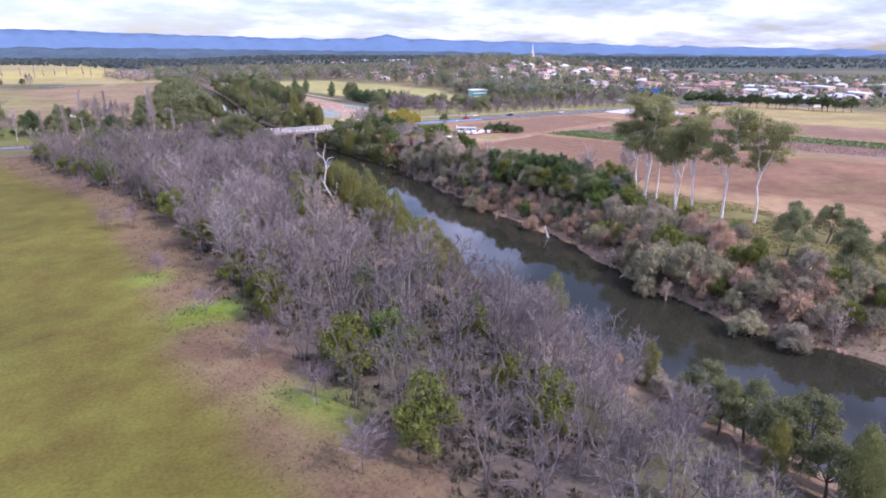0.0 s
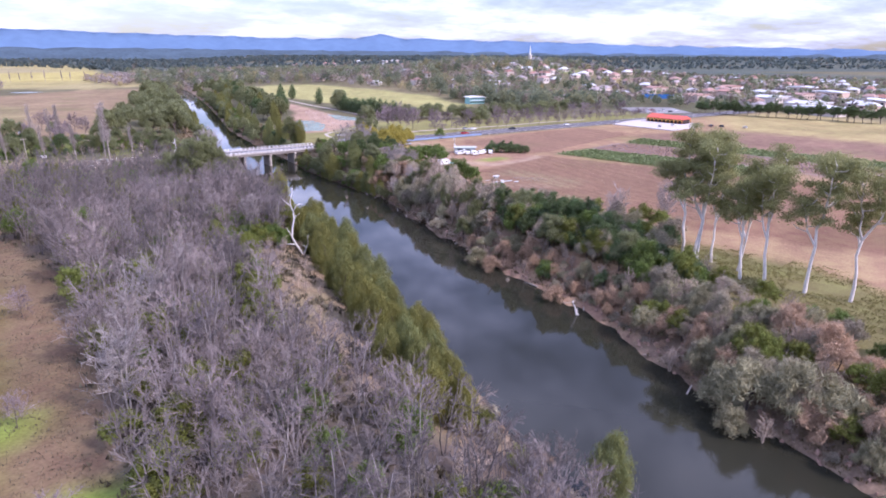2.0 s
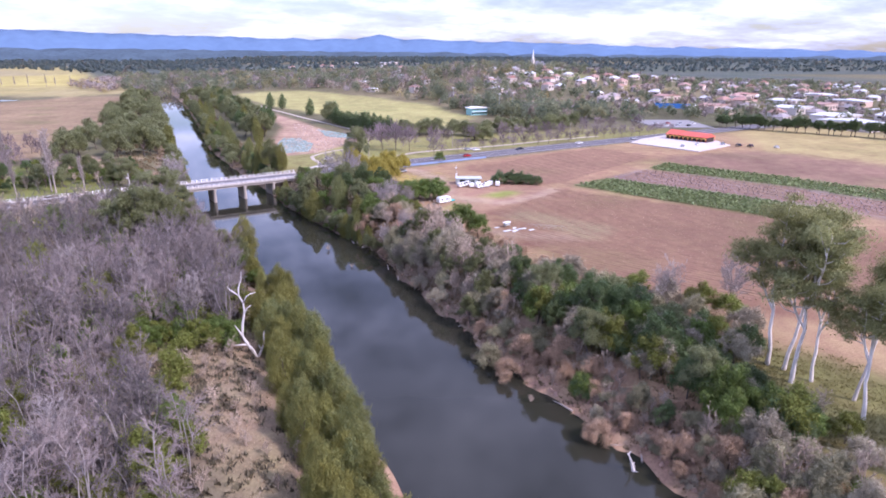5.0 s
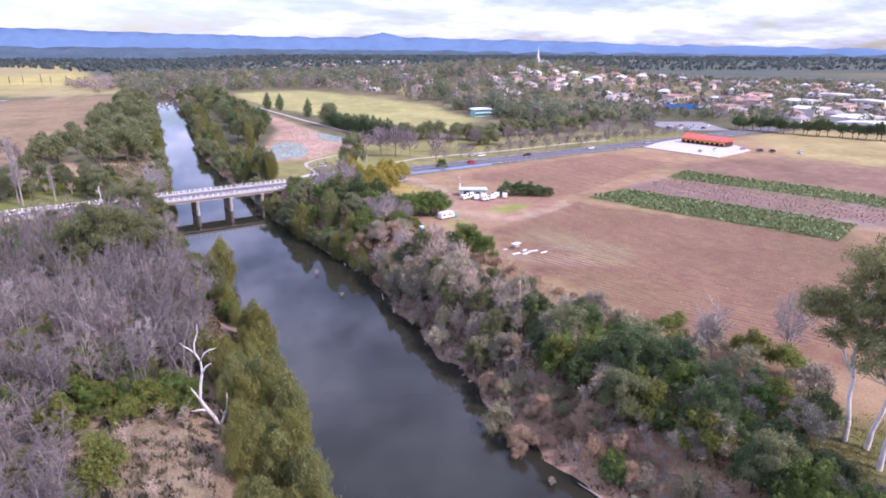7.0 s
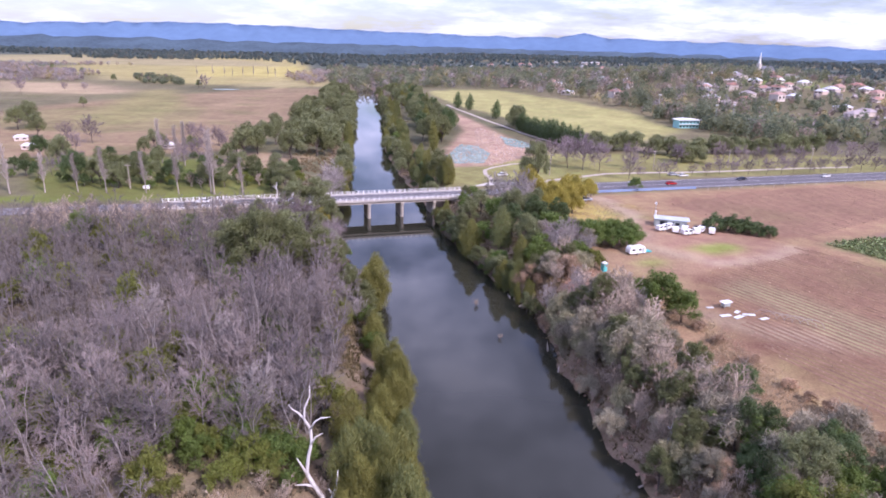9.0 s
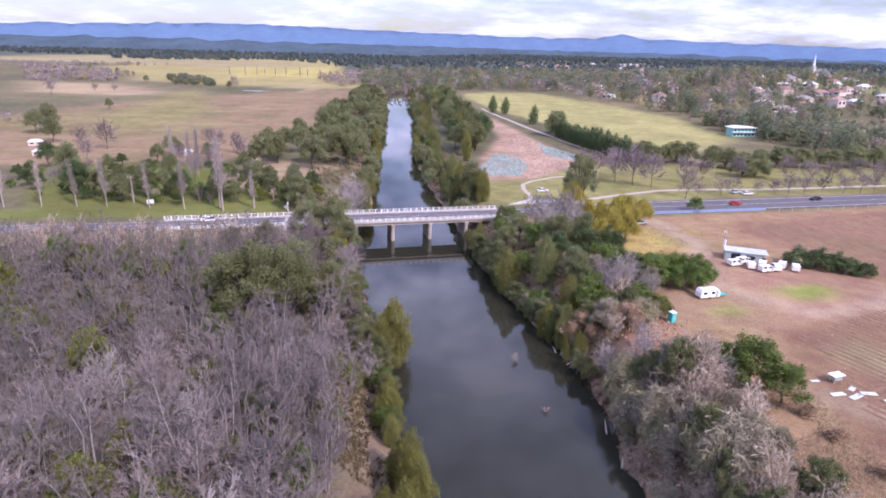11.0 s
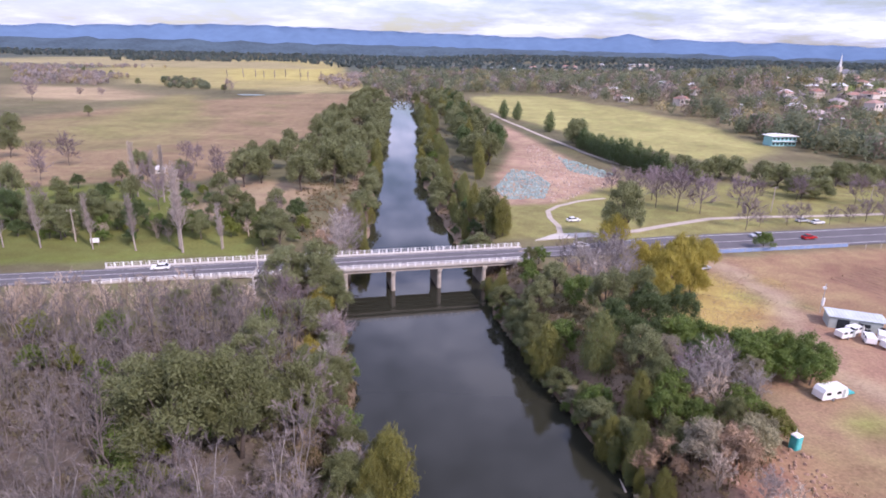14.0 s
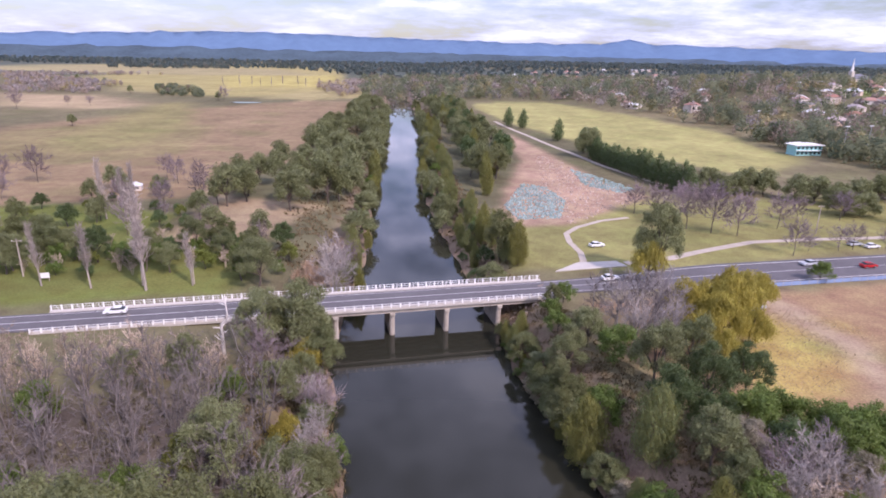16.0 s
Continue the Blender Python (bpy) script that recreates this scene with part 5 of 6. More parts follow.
far_woods("far_woods", "dark woods on the plain below the ranges", fast_scatter([(-2600, 1600), (-1200, 2300), (-500, 2100), (-100, 1350), (900, 1500), (3000, 1200), (3400, 3000), (0, 3700), (-3000, 3000)], 9000, 33), PLAIN_LEAF_HAZE, 33, 11, 16, 4.4)
far_woods("orchard_rows", "grey leafless orchard block on the western flats", fast_scatter([(-837, 1189), (-861, 1286), (-561, 1010), (-412, 735), (-528, 731)], 420, 37), FAR_BARE, 37, 7, 60, 1.0)
far_woods("far_woods", "pale leafless trees where the river bends", fast_scatter([(-210, 983), (-183, 1052), (-124, 1250), (-88, 885), (-125, 757)], 170, 38), FAR_BARE, 38, 10, 80, 1.1)
far_woods("hedge", "dark hedge and thicket between the paddocks", fast_scatter([(-411, 880), (-370, 900), (-276, 713), (-331, 715)], 130, 39), FAR_LEAF_HAZE, 39, 7, 70, 1.1)
far_woods("far_woods", "dark grove beyond the paddocks", fast_scatter([(-1000, 1800), (-650, 1900), (-620, 2100), (-980, 2050)], 160, 40), PLAIN_LEAF_HAZE, 40, 14, 60, 2.2)
far_woods("far_woods", "tree belts across the western fields", np.concatenate([fast_scatter(q, k, 50 + k) for q, k in (([(-560, 900), (-470, 880), (-480, 960), (-560, 980)], 30), ([(-900, 1150), (-600, 1320), (-600, 1390), (-900, 1260)], 90), ([(-300, 300), (-240, 290), (-250, 340), (-320, 350)], 7))]), FAR_BARE, 41, 9, 70, 1.1)
for x, y, kind, s in ((-374, 524, "bare_wide", 1.7), (-354, 567, "bare_wide", 1.0), (-336, 572, "bare_wide", 1.0), (-262, 413, "round", 0.6), (-381, 745, "round", 0.7), (-241, 667, "bare_wide", 1.8), (-250, 676, "round", 0.7), (-167, 222, "bare_wide", 1.6), (-131, 212, "round", 0.7), (-120, 234, "bare_wide", 1.1), (-112, 226, "bare_wide", 1.2), (-101, 221, "bare_wide", 1.2), (-526, 963, "round", 0.7), (-618, 1052, "round", 0.7)):
    plant(kind, x, y, s)
for k in range(9):
    plant("poplar", -330 + 17 * k + u(-4, 4), 940 + 5 * k, u(0.8, 1.1))

# ---- crops and furrows ----
ROWDIR = Vector((0.47, -0.883, 0))
ROWN = Vector((0.883, 0.47, 0))
SOIL = material("furrow_soil", (0.23, 0.138, 0.09), 0.95, 0.35, 0.5, bump=0.4)
STUBBLE = material("dry_stubble", (0.42, 0.31, 0.21), 0.9, 0.3, 0.5, island=0.35)
CROP = material("leafy_crop", (0.215, 0.265, 0.115), 0.6, 0.3, 0.4, island=0.4, through_light=0.25)
MULCH = material("grey_mulch", (0.30, 0.25, 0.25), 0.9, 0.3, 0.4, island=0.35)


def row_field(name, label, poly, mat, gap, tuft, step, seed, high=0.4, leaves=4, furrow=None):
    """Rows across a polygon: low soil ridges, and tufts of leaves along them."""
    r = random.Random(seed)
    pts = [Vector((x, y, 0)) for x, y in poly]
    a0, a1 = min(p.dot(ROWN) for p in pts), max(p.dot(ROWN) for p in pts)
    b0, b1 = min(p.dot(ROWDIR) for p in pts), max(p.dot(ROWDIR) for p in pts)
    tufts, ridge_b = Build(), Build()
    a = a0
    while a < a1:
        run, b = [], b0
        while b <= b1 + 4:
            p = ROWN * a + ROWDIR * b
            ok = bool(inside(np.array(p.x), np.array(p.y), poly)) and b <= b1
            if ok:
                run.append((p.x, p.y, gz(p.x, p.y)))
            elif len(run) > 1:
                for i in range(len(run) - 1):
                    (x1, y1, z1), (x2, y2, z2) = run[i], run[i + 1]
                    w = 0.26 * gap
                    hgt = 0.16 + 0.05 * math.sin(i * 1.7 + a)
                    n_ = ROWN * w
                    ridge_b.add([(x1 - n_.x, y1 - n_.y, z1 - 0.02), (x1, y1, z1 + hgt), (x1 + n_.x, y1 + n_.y, z1 - 0.02), (x2 - n_.x, y2 - n_.y, z2 - 0.02), (x2, y2, z2 + hgt), (x2 + n_.x, y2 + n_.y, z2 - 0.02)], [(0, 1, 4, 3), (1, 2, 5, 4)])
                run = []
            else:
                run = []
            b += 4.0
        b = b0
        while b < b1:
            p = ROWN * (a + r.uniform(-0.12, 0.12)) + ROWDIR * b
            if r.random() < tuft and inside(np.array(p.x), np.array(p.y), poly):
                z = gz(p.x, p.y) + 0.1
                for k in range(leaves):
                    d = Vector((r.uniform(-1, 1), r.uniform(-1, 1), r.uniform(0.2, 1.0))).normalized()
                    s = r.uniform(0.6, 1.2) * high
                    c = Vector((p.x, p.y, z)) + d * s * 0.7
                    t_ = d.cross(Vector((0.2, 0.3, 0.9))).normalized() * s * 0.5
                    tufts.add([c - d * s * 0.6, c + t_, c + d * s * 0.7 + Vector((0, 0, -0.1 * s)), c - t_], [(0, 1, 2), (0, 2, 3)])
            b += step * r.uniform(0.8, 1.2)
        a += gap
    if furrow:
        tagged(ridge_b.make(name + "_furrows", furrow), "low ploughed soil ridges in rows", "soil", kind="stuff")
    tagged(tufts.make(name, mat), label, "crop", kind="stuff")


row_field("crop_rows", "rows of leafy green vegetables", [(123, 49), (147, 57), (183, -14), (160, -25)], CROP, 1.5, 0.97, 0.8, 61, 0.75, 4)
row_field("crop_rows", "second strip of leafy green vegetables", [(179, 70), (199, 80), (231, 10), (290, -110), (268, -118), (213, -3)], CROP, 1.9, 0.95, 1.1, 62, 0.85, 4)
row_field("mulch_rows", "grey spent crop rows between the green strips", [(148, 58), (177, 69), (211, -3), (240, -60), (212, -68), (187, -12)], MULCH, 2.0, 0.7, 1.6, 63, 0.45, 3, SOIL)
row_field("stubble_rows", "withered crop stubble on brown ploughed ground", [(72, 24), (113, 46), (159, -23), (168, -42), (130, -80), (92, -72), (74, -54), (66, -14)], STUBBLE, 1.7, 0.5, 1.1, 64, 0.22, 3, SOIL)
row_field("stubble_rows", "faint dry rows on the upper brown field", [(96, 100), (125, 116), (194, 134), (207, 97), (124, 56), (110, 60)], SOIL, 2.2, 0.12, 2.0, 65, 0.3, 3, SOIL)

# ---- rough grass on the flats and banks ----


def grass_stuff(name, label, places, mat, seed, high=0.6, blades=5):
    r = np.random.RandomState(seed)
    pl = np.array(places, float) + r.normal(size=(len(places), 2)) * 1.6
    pl = pl[wob(pl[:, 0], pl[:, 1], 7, seed) > -0.35]
    k = len(pl)
    base = np.stack([pl[:, 0], pl[:, 1], ground_z(pl[:, 0], pl[:, 1]) - 0.03], 1)[:, None, :]
    jit = r.normal(size=(k, blades, 3)) * np.array([0.35, 0.35, 0.0])
    P = base + jit
    tip = P + r.normal(size=(k, blades, 3)) * np.array([0.3, 0.3, 0.1]) * high + np.array([0, 0, 1.0]) * high * r.uniform(0.5, 1.2, (k, blades, 1))
    side = r.normal(size=(k, blades, 3)) * np.array([0.16, 0.16, 0.0]) * high
    V = np.stack([P - side, P + side, tip], 2).reshape(-1, 3)
    me_ = bpy.data.meshes.new(name)
    me_.from_pydata(V.tolist(), [], np.arange(len(V)).reshape(-1, 3).tolist())
    me_.materials.append(mat)
    return tagged(new(name, me_), label, "grass", kind="stuff")


DRY_GRASS = material("dry_grass", (0.45, 0.35, 0.235), 0.8, 0.3, 0.1, island=0.3, through_light=0.4)
GREEN_GRASS = material("green_grass", (0.23, 0.205, 0.08), 0.7, 0.3, 0.1, island=0.3, through_light=0.45)
BUFF = material("leaf_litter_tuft", (0.135, 0.105, 0.08), 0.9, 0.3, 0.15, island=0.4, second=(0.115, 0.105, 0.06))
EDGE = [(x - 14 + k, y) for k, (x, y) in zip((0,) * 9, WOOD[1:10])] + [(x + 3, y) for x, y in WOOD[9:0:-1]]
grass_stuff("dry_grass", "dry brown grass and litter along the edge of the wood", fast_scatter(EDGE, 5000, 71), BUFF, 71, 0.3)
grass_stuff("dry_grass", "tall dry grass in the clearings by the she-oaks", np.concatenate([fast_scatter(c, 1500, 72) for c in CLEAR[:2]]), DRY_GRASS, 72, 0.28, 8)
grass_stuff("dry_grass", "rank dry grass between the scrub and the field", fast_scatter([(48, 18), (60, -4), (62, -30), (70, -58), (84, -74), (70, -84), (58, -60), (48, -30), (44, 0)], 9000, 73), DRY_GRASS, 73, 0.34, 7)
grass_stuff("green_grass", "rough green grass under the gums", fast_scatter([(56, -90), (74, -84), (92, -110), (90, -170), (58, -165), (54, -130)], 5000, 74), GREEN_GRASS, 74, 0.32, 10)
grass_stuff("dry_grass", "yellow rough grass on the sheds' paddock", fast_scatter([(48, 62), (62, 66), (84, 92), (70, 104), (50, 84)], 2200, 75), DRY_GRASS, 75, 0.25)
grass_stuff("undergrowth", "tangled brown undergrowth beneath the bare trees", fast_scatter(WOOD, 9000, 76), BUFF, 76, 0.8, 8)

RANK = material("rank_weeds", (0.15, 0.145, 0.065), 0.8, 0.35, 0.12, island=0.4, second=(0.24, 0.17, 0.1), through_light=0.4)
bank_e = [(float(right_edge(y)) + 0.3, y) for y in range(-180, 116, 8)] + [(float(right_edge(y)) + 15, y) for y in range(112, -184, -8)]
bank_w = [(float(left_edge(y)) + 0.5, y) for y in range(-20, 100, 8)] + [(float(left_edge(y)) - 15, y) for y in range(96, -24, -8)]
grass_stuff("undergrowth", "rank weeds and brambles under the trees of the east bank", fast_scatter(bank_e, 8000, 77), RANK, 77, 0.5, 9)
grass_stuff("undergrowth", "rank weeds and brambles under the trees of the west bank", fast_scatter(bank_w, 3500, 78), RANK, 78, 0.7, 9)
bank_u = [(float(right_edge(y)) + 2, y) for y in range(122, 640, 20)] + [(float(right_edge(y)) + 13, y) for y in range(636, 118, -20)]
bank_v = [(float(left_edge(y)) - 2, y) for y in range(122, 640, 20)] + [(float(left_edge(y)) - 26, y) for y in range(636, 118, -20)]
grass_stuff("undergrowth", "weeds along the upstream banks", np.concatenate([fast_scatter(bank_u, 3500, 79), fast_scatter(bank_v, 4000, 80)]), RANK, 79, 0.9, 6)

# ---- paths, yards ----


def flat_patch(name, poly, mat, label, category, lift=0.05):
    """A thin slab that follows the ground."""
    cx, cy = sum(p[0] for p in poly) / len(poly), sum(p[1] for p in poly) / len(poly)
    zt = max(gz(x, y) for x, y in [*poly, (cx, cy)]) + lift
    k = len(poly)
    v = [(x, y, zt) for x, y in poly] + [(x, y, zt - 0.9) for x, y in poly]
    f = [tuple(range(k))] + [(i, i + k, (i + 1) % k + k, (i + 1) % k) for i in range(k)]
    return tagged(part_mesh(name, mesh_from(name, v, f, mat)), label, category, kind="structure")


def ground_strip(name, pts, half, mat, label, lift=0.06):
    v, f = [], []
    for i, (x, y, dx, dy) in enumerate(along(pts, 2.5)):
        z = max(gz(x - dy * half, y + dx * half), gz(x + dy * half, y - dx * half), gz(x, y)) + lift
        a, b = (x - dy * half, y + dx * half), (x + dy * half, y - dx * half)
        v += [(*a, z), (*b, z), (*b, z - 0.5), (*a, z - 0.5)]
        if i:
            q = (i - 1) * 4
            f += [(q, q + 4, q + 5, q + 1), (q + 1, q + 5, q + 6, q + 2), (q, q + 3, q + 7, q + 4)]
    return tagged(part_mesh(name, mesh_from(name, v, f, mat)), label, "path", kind="structure")


ground_strip("path", [(31, 126), (35, 132), (36, 140), (35, 150), (36, 160), (41, 168), (51, 177), (62, 182)], 0.9, GRAVEL, "pale winding gravel footpath in the park")
ground_strip("path", [(46, 131), (60, 136), (70, 142), (91, 153), (110, 157), (139, 162), (180, 170), (230, 181)], 1.3, GRAVEL, "pale concrete cycle path beside the road")
ground_strip("path", [(44, 500), (52, 440), (60, 400), (68, 350), (80, 290), (95, 240), (108, 220)], 1.5, GRAVEL, "gravel track beside the playing field")
flat_patch("pavement", [(26, 124), (34, 126), (46, 129), (44, 133), (33, 131)], KERB, "pale concrete driveway at the bridge end", "pavement")
flat_patch("pavement", [(228, 145), (246, 156), (282, 169), (288, 140), (277, 114), (241, 102)], material("market_apron", (0.52, 0.47, 0.44), 0.9, 0.12, 0.3), "pale gravel forecourt of the market", "pavement", 0.25)
flat_patch("pavement", [(300, 205), (340, 190), (362, 240), (318, 258)], material("car_park", (0.24, 0.23, 0.23), 0.9, 0.2, 0.2), "grey asphalt car park at the edge of town", "pavement", 0.2)

# ---- vehicles ----
CAR_PAINTS = [material("car_white", (0.78, 0.78, 0.78), 0.25, 0.05, 1.0), material("car_red", (0.45, 0.03, 0.03), 0.25, 0.05, 1.0), material("car_silver", (0.45, 0.47, 0.5), 0.25, 0.05, 1.0), material("car_dark", (0.03, 0.035, 0.05), 0.25, 0.05, 1.0)]


def prism(b, profile, y0, y1, inset=0.0):
    """A side profile (x, z) drawn across from y0 to y1."""
    k = len(profile)
    b.add([(x, y0, z) for x, z in profile] + [(x, y1, z) for x, z in profile], [tuple(range(k - 1, -1, -1)), tuple(range(k, 2 * k))] + [(i, (i + 1) % k, (i + 1) % k + k, i + k) for i in range(k)])
    return b


def car(paint, label):
    e = thing("car", label, "car", "cars on the road")
    prism(Build(), [(-2.2, 0.35), (2.2, 0.35), (2.25, 0.7), (2.05, 0.88), (1.0, 0.98), (-1.7, 1.02), (-2.2, 0.95)], -0.88, 0.88).make("body", paint, e)
    prism(Build(), [(-1.9, 0.97), (1.0, 0.96), (0.35, 1.42), (-1.2, 1.44)], -0.74, 0.74).make("window_band", GLASS_DARK, e, "dark glass cabin windows")
    prism(Build(), [(-1.25, 1.43), (0.38, 1.41), (0.3, 1.48), (-1.15, 1.5)], -0.72, 0.72).make("roof", paint, e)
    for wx in (-1.35, 1.35):
        for wy in (-0.8, 0.8):
            wh = Build().tube([(wx, wy - 0.1, 0.32), (wx, wy + 0.1, 0.32)], [0.32, 0.32], 10).make("wheel", RUBBER, e)
            Build().tube([(wx, wy - 0.12, 0.32), (wx, wy + 0.12, 0.32)], [0.18, 0.18], 8).make("rim", METAL_GREY, wh)
    for ly in (-0.6, 0.6):
        Build().box(2.2, ly, 0.68, 0.08, 0.34, 0.14).make("headlight", WHITE_PAINT, e)
        Build().box(-2.2, ly, 0.78, 0.06, 0.3, 0.14).make("tail_light", CAR_PAINTS[1], e)
    return e


CARS = [car(CAR_PAINTS[0], "white sedan with dark windows"), car(CAR_PAINTS[1], "red hatchback with dark windows"), car(CAR_PAINTS[2], "silver sedan with dark windows"), car(CAR_PAINTS[3], "dark blue sedan with dark windows")]
spots = {0: [], 1: [], 2: [], 3: []}


def road_at(x, lane):
    xs = [p[0] for p in ROAD]
    y = float(np.interp(x, xs, [p[1] for p in ROAD]))
    i = max(1, min(len(ROAD) - 1, int(np.searchsorted(xs, x))))
    d = math.atan2(ROAD[i][1] - ROAD[i - 1][1], ROAD[i][0] - ROAD[i - 1][0])
    return x - math.sin(d) * lane, y + math.cos(d) * lane, road_z(x) + 0.01, d


for k, x, lane, rev in ((0, -71, 1.8, True), (0, 39, 1.8, False), (2, 97, 3.0, True), (1, 112, -1.0, False), (3, 150, 2.0, True), (0, 196, 1.5, False), (2, 240, -1.5, False)):
    cx, cy, cz, d = road_at(x, lane)
    spots[k].append((cx, cy, cz, d + (math.pi if rev else 0)))
for k, x, y, a in ((0, 42, 146, 0.3), (2, 122, 152, 0.2), (0, 126, 150, 0.2), (3, 279, 110, 1.2), (3, 284, 106, 1.2), (0, 296, 98, 1.0), (2, 275, 118, 1.0), (0, 259, 122, 0.4), (2, 246, 120, 0.6), (2, 66.5, 101.5, 0.4), (3, 306, 214, 0.3), (0, 314, 211, 0.3), (2, 322, 208, 0.3), (3, 330, 205, 0.3), (0, 318, 228, 0.3), (1, 327, 224, 0.3), (2, 336, 220, 0.3), (0, 345, 216, 0.3)):
    zt = gz(x, y) + 0.05
    if 228 < x < 290 and y < 165:
        zt += 0.2
    spots[k].append((x, y, zt, a))
for k, proto in enumerate(CARS):
    for i, (x, y, z, a) in enumerate(spots[k]):
        m = Matrix.Translation((x, y, z)) @ Matrix.Rotation(a, 4, "Z")
        if i == 0:
            proto.matrix_basis = m
        else:
            copy_thing(proto, m)

# ---- yard on the east flats ----
CARAVAN_SKIN = material("caravan_skin", (0.8, 0.79, 0.77), 0.4, 0.08, 1.2)
TEAL = material("teal_plastic", (0.05, 0.42, 0.42), 0.4, 0.1, 1.0)
IRON_ROOF = material("iron_roof", (0.50, 0.54, 0.55), 0.5, 0.2, 0.5, bump=0.1)
SHED_WALL = material("shed_wall", (0.36, 0.40, 0.38), 0.7, 0.15, 0.6)
TIMBER = material("grey_timber", (0.40, 0.34, 0.29), 0.85, 0.25, 1.0)


def caravan(label, name="caravan", ln=5.2, wd=2.1, hg=2.3, group="caravans in the yard"):
    e = thing(name, label, "caravan", group)
    a = ln / 2
    prism(Build(), [(-a, 0.55), (-a + 0.25, 0.42), (a - 0.25, 0.42), (a, 0.6), (a + 0.02, 1.4), (a - 0.45, hg), (-a + 0.5, hg + 0.06), (-a + 0.05, 1.7)], -wd / 2, wd / 2).make("body", CARAVAN_SKIN, e)
    for s in (-1, 1):
        wh = Build().tube([(-0.1, s * (wd / 2 - 0.12), 0.32), (-0.1, s * (wd / 2 + 0.03), 0.32)], [0.32, 0.32], 10).make("wheel", RUBBER, e)
        Build().tube([(-0.1, s * (wd / 2 - 0.1), 0.32), (-0.1, s * (wd / 2 + 0.05), 0.32)], [0.17, 0.17], 8).make("rim", METAL_GREY, wh)
        for wx in (-1.4, 0.7):
            Build().box(wx * ln / 5.2, s * (wd / 2 + 0.005), 1.5, 0.9, 0.03, 0.5).make("window", GLASS_DARK, e)
    Build().box(a + 0.02, 0, 1.75, 0.05, wd * 0.6, 0.45).make("window", GLASS_DARK, e)
    dr_ = Build().box(1.7 * ln / 5.2, -wd / 2 - 0.01, 1.25, 0.6, 0.03, 1.5).make("door", SHED_WALL, e)
    Build().box(1.7 * ln / 5.2 + 0.22, -wd / 2 - 0.045, 1.25, 0.06, 0.05, 0.16).make("handle", METAL_GREY, dr_)
    Build().box(0, 0, hg + 0.1, 0.7, 0.5, 0.12).make("roof_vent", WHITE_PAINT, e)
    b = Build()
    b.tube([(a, -0.5, 0.42), (a + 1.1, 0, 0.42)], [0.05, 0.05], 5)
    b.tube([(a, 0.5, 0.42), (a + 1.1, 0, 0.42)], [0.05, 0.05], 5)
    b.make("drawbar", METAL_GREY, e)
    return e


cv = caravan("white caravan with dark windows parked on dry grass")
cv.matrix_basis = Matrix.Translation((62, 40.0, gz(62, 40))) @ Matrix.Rotation(0.25, 4, "Z")
tr = caravan("small white covered trailer beside the shed", "covered_trailer", 3.6, 1.8, 1.7, "white trailers by the shed")
places = [(79.0, 62.5, 0.3), (82.5, 60.5, 1.2), (86.0, 61.5, 1.0), (88.5, 59.0, 1.3), (91.0, 61.0, 0.9), (85.0, 57.8, 0.2), (82.2, 64.5, 0.4), (93.5, 59.0, 1.1)]
for i, (x, y, a) in enumerate(places):
    m = Matrix.Translation((x, y, gz(x, y))) @ Matrix.Rotation(a, 4, "Z")
    if i == 0:
        tr.matrix_basis = m
    else:
        copy_thing(tr, m)
shed = thing("shed", "low shed with a pale corrugated iron roof", "shed", at=(84, 68, gz(84, 68)), rz=-0.35)
Build().box(0, 0, 1.2, 9.6, 4.6, 2.6).make("wall", SHED_WALL, shed)
for k in range(16):
    x = -5.1 + 0.68 * k
    prism(Build(), [(x, 2.5), (x + 0.34, 2.56), (x + 0.67, 2.5), (x + 0.67, 2.6), (x + 0.34, 2.68), (x, 2.6)], -2.6, 2.6).make("roof_sheet", IRON_ROOF, shed)
# closed panel; its dark colour stands in for shade within a doorway
Build().box(-2.2, -2.33, 1.05, 2.2, 0.08, 2.1).make("door", GLASS_DARK, shed, "dark panel standing for a shaded open doorway")
Build().box(2.0, -2.33, 1.4, 1.4, 0.06, 0.8).make("window", GLASS_DARK, shed)
mast = thing("mast", "thin steel mast with white antenna drums", "mast", at=(82, 75.5, gz(82, 75.5)))
Build().tube([(0, 0, -0.3), (0, 0, 6.6)], [0.09, 0.06], 8).make("pole", METAL_GREY, mast)
Build().tube([(0.15, 0, 1.6), (0.15, 0, 3.3)], [0.32, 0.32], 10).make("tank", WHITE_PAINT, mast)
Build().tube([(0.0, 0.1, 5.6), (0.0, 0.5, 5.6)], [0.35, 0.35], 10).make("drum", WHITE_PAINT, mast)
loo = thing("portable_toilet", "teal plastic portable toilet with a pale roof", "portable toilet", at=(48.6, 26.4, gz(48.6, 26.4)), rz=0.4)
Build().box(0, 0, 1.1, 1.25, 1.25, 2.15, bevel=0.1).make("cabin", TEAL, loo)
Build().box(0, 0, 2.25, 1.3, 1.3, 0.16, taper=0.75, bevel=0.15).make("roof", WHITE_PAINT, loo)
Build().box(0, -0.64, 1.05, 0.8, 0.05, 1.85).make("door", material("teal_door", (0.10, 0.5, 0.5), 0.4, 0.1, 1.0), loo)
Build().box(0.3, -0.68, 1.05, 0.08, 0.05, 0.14).make("latch", WHITE_PAINT, loo.children[-1])
Build().tube([(0.5, 0.5, 2.2), (0.5, 0.5, 2.7)], [0.06, 0.06], 6).make("vent_pipe", WHITE_PAINT, loo)
awn = thing("tarpaulin", "teal tarpaulin over a low frame beside the caravan", "tarpaulin", at=(65.6, 41.2, gz(65.6, 41.2)), rz=0.3)
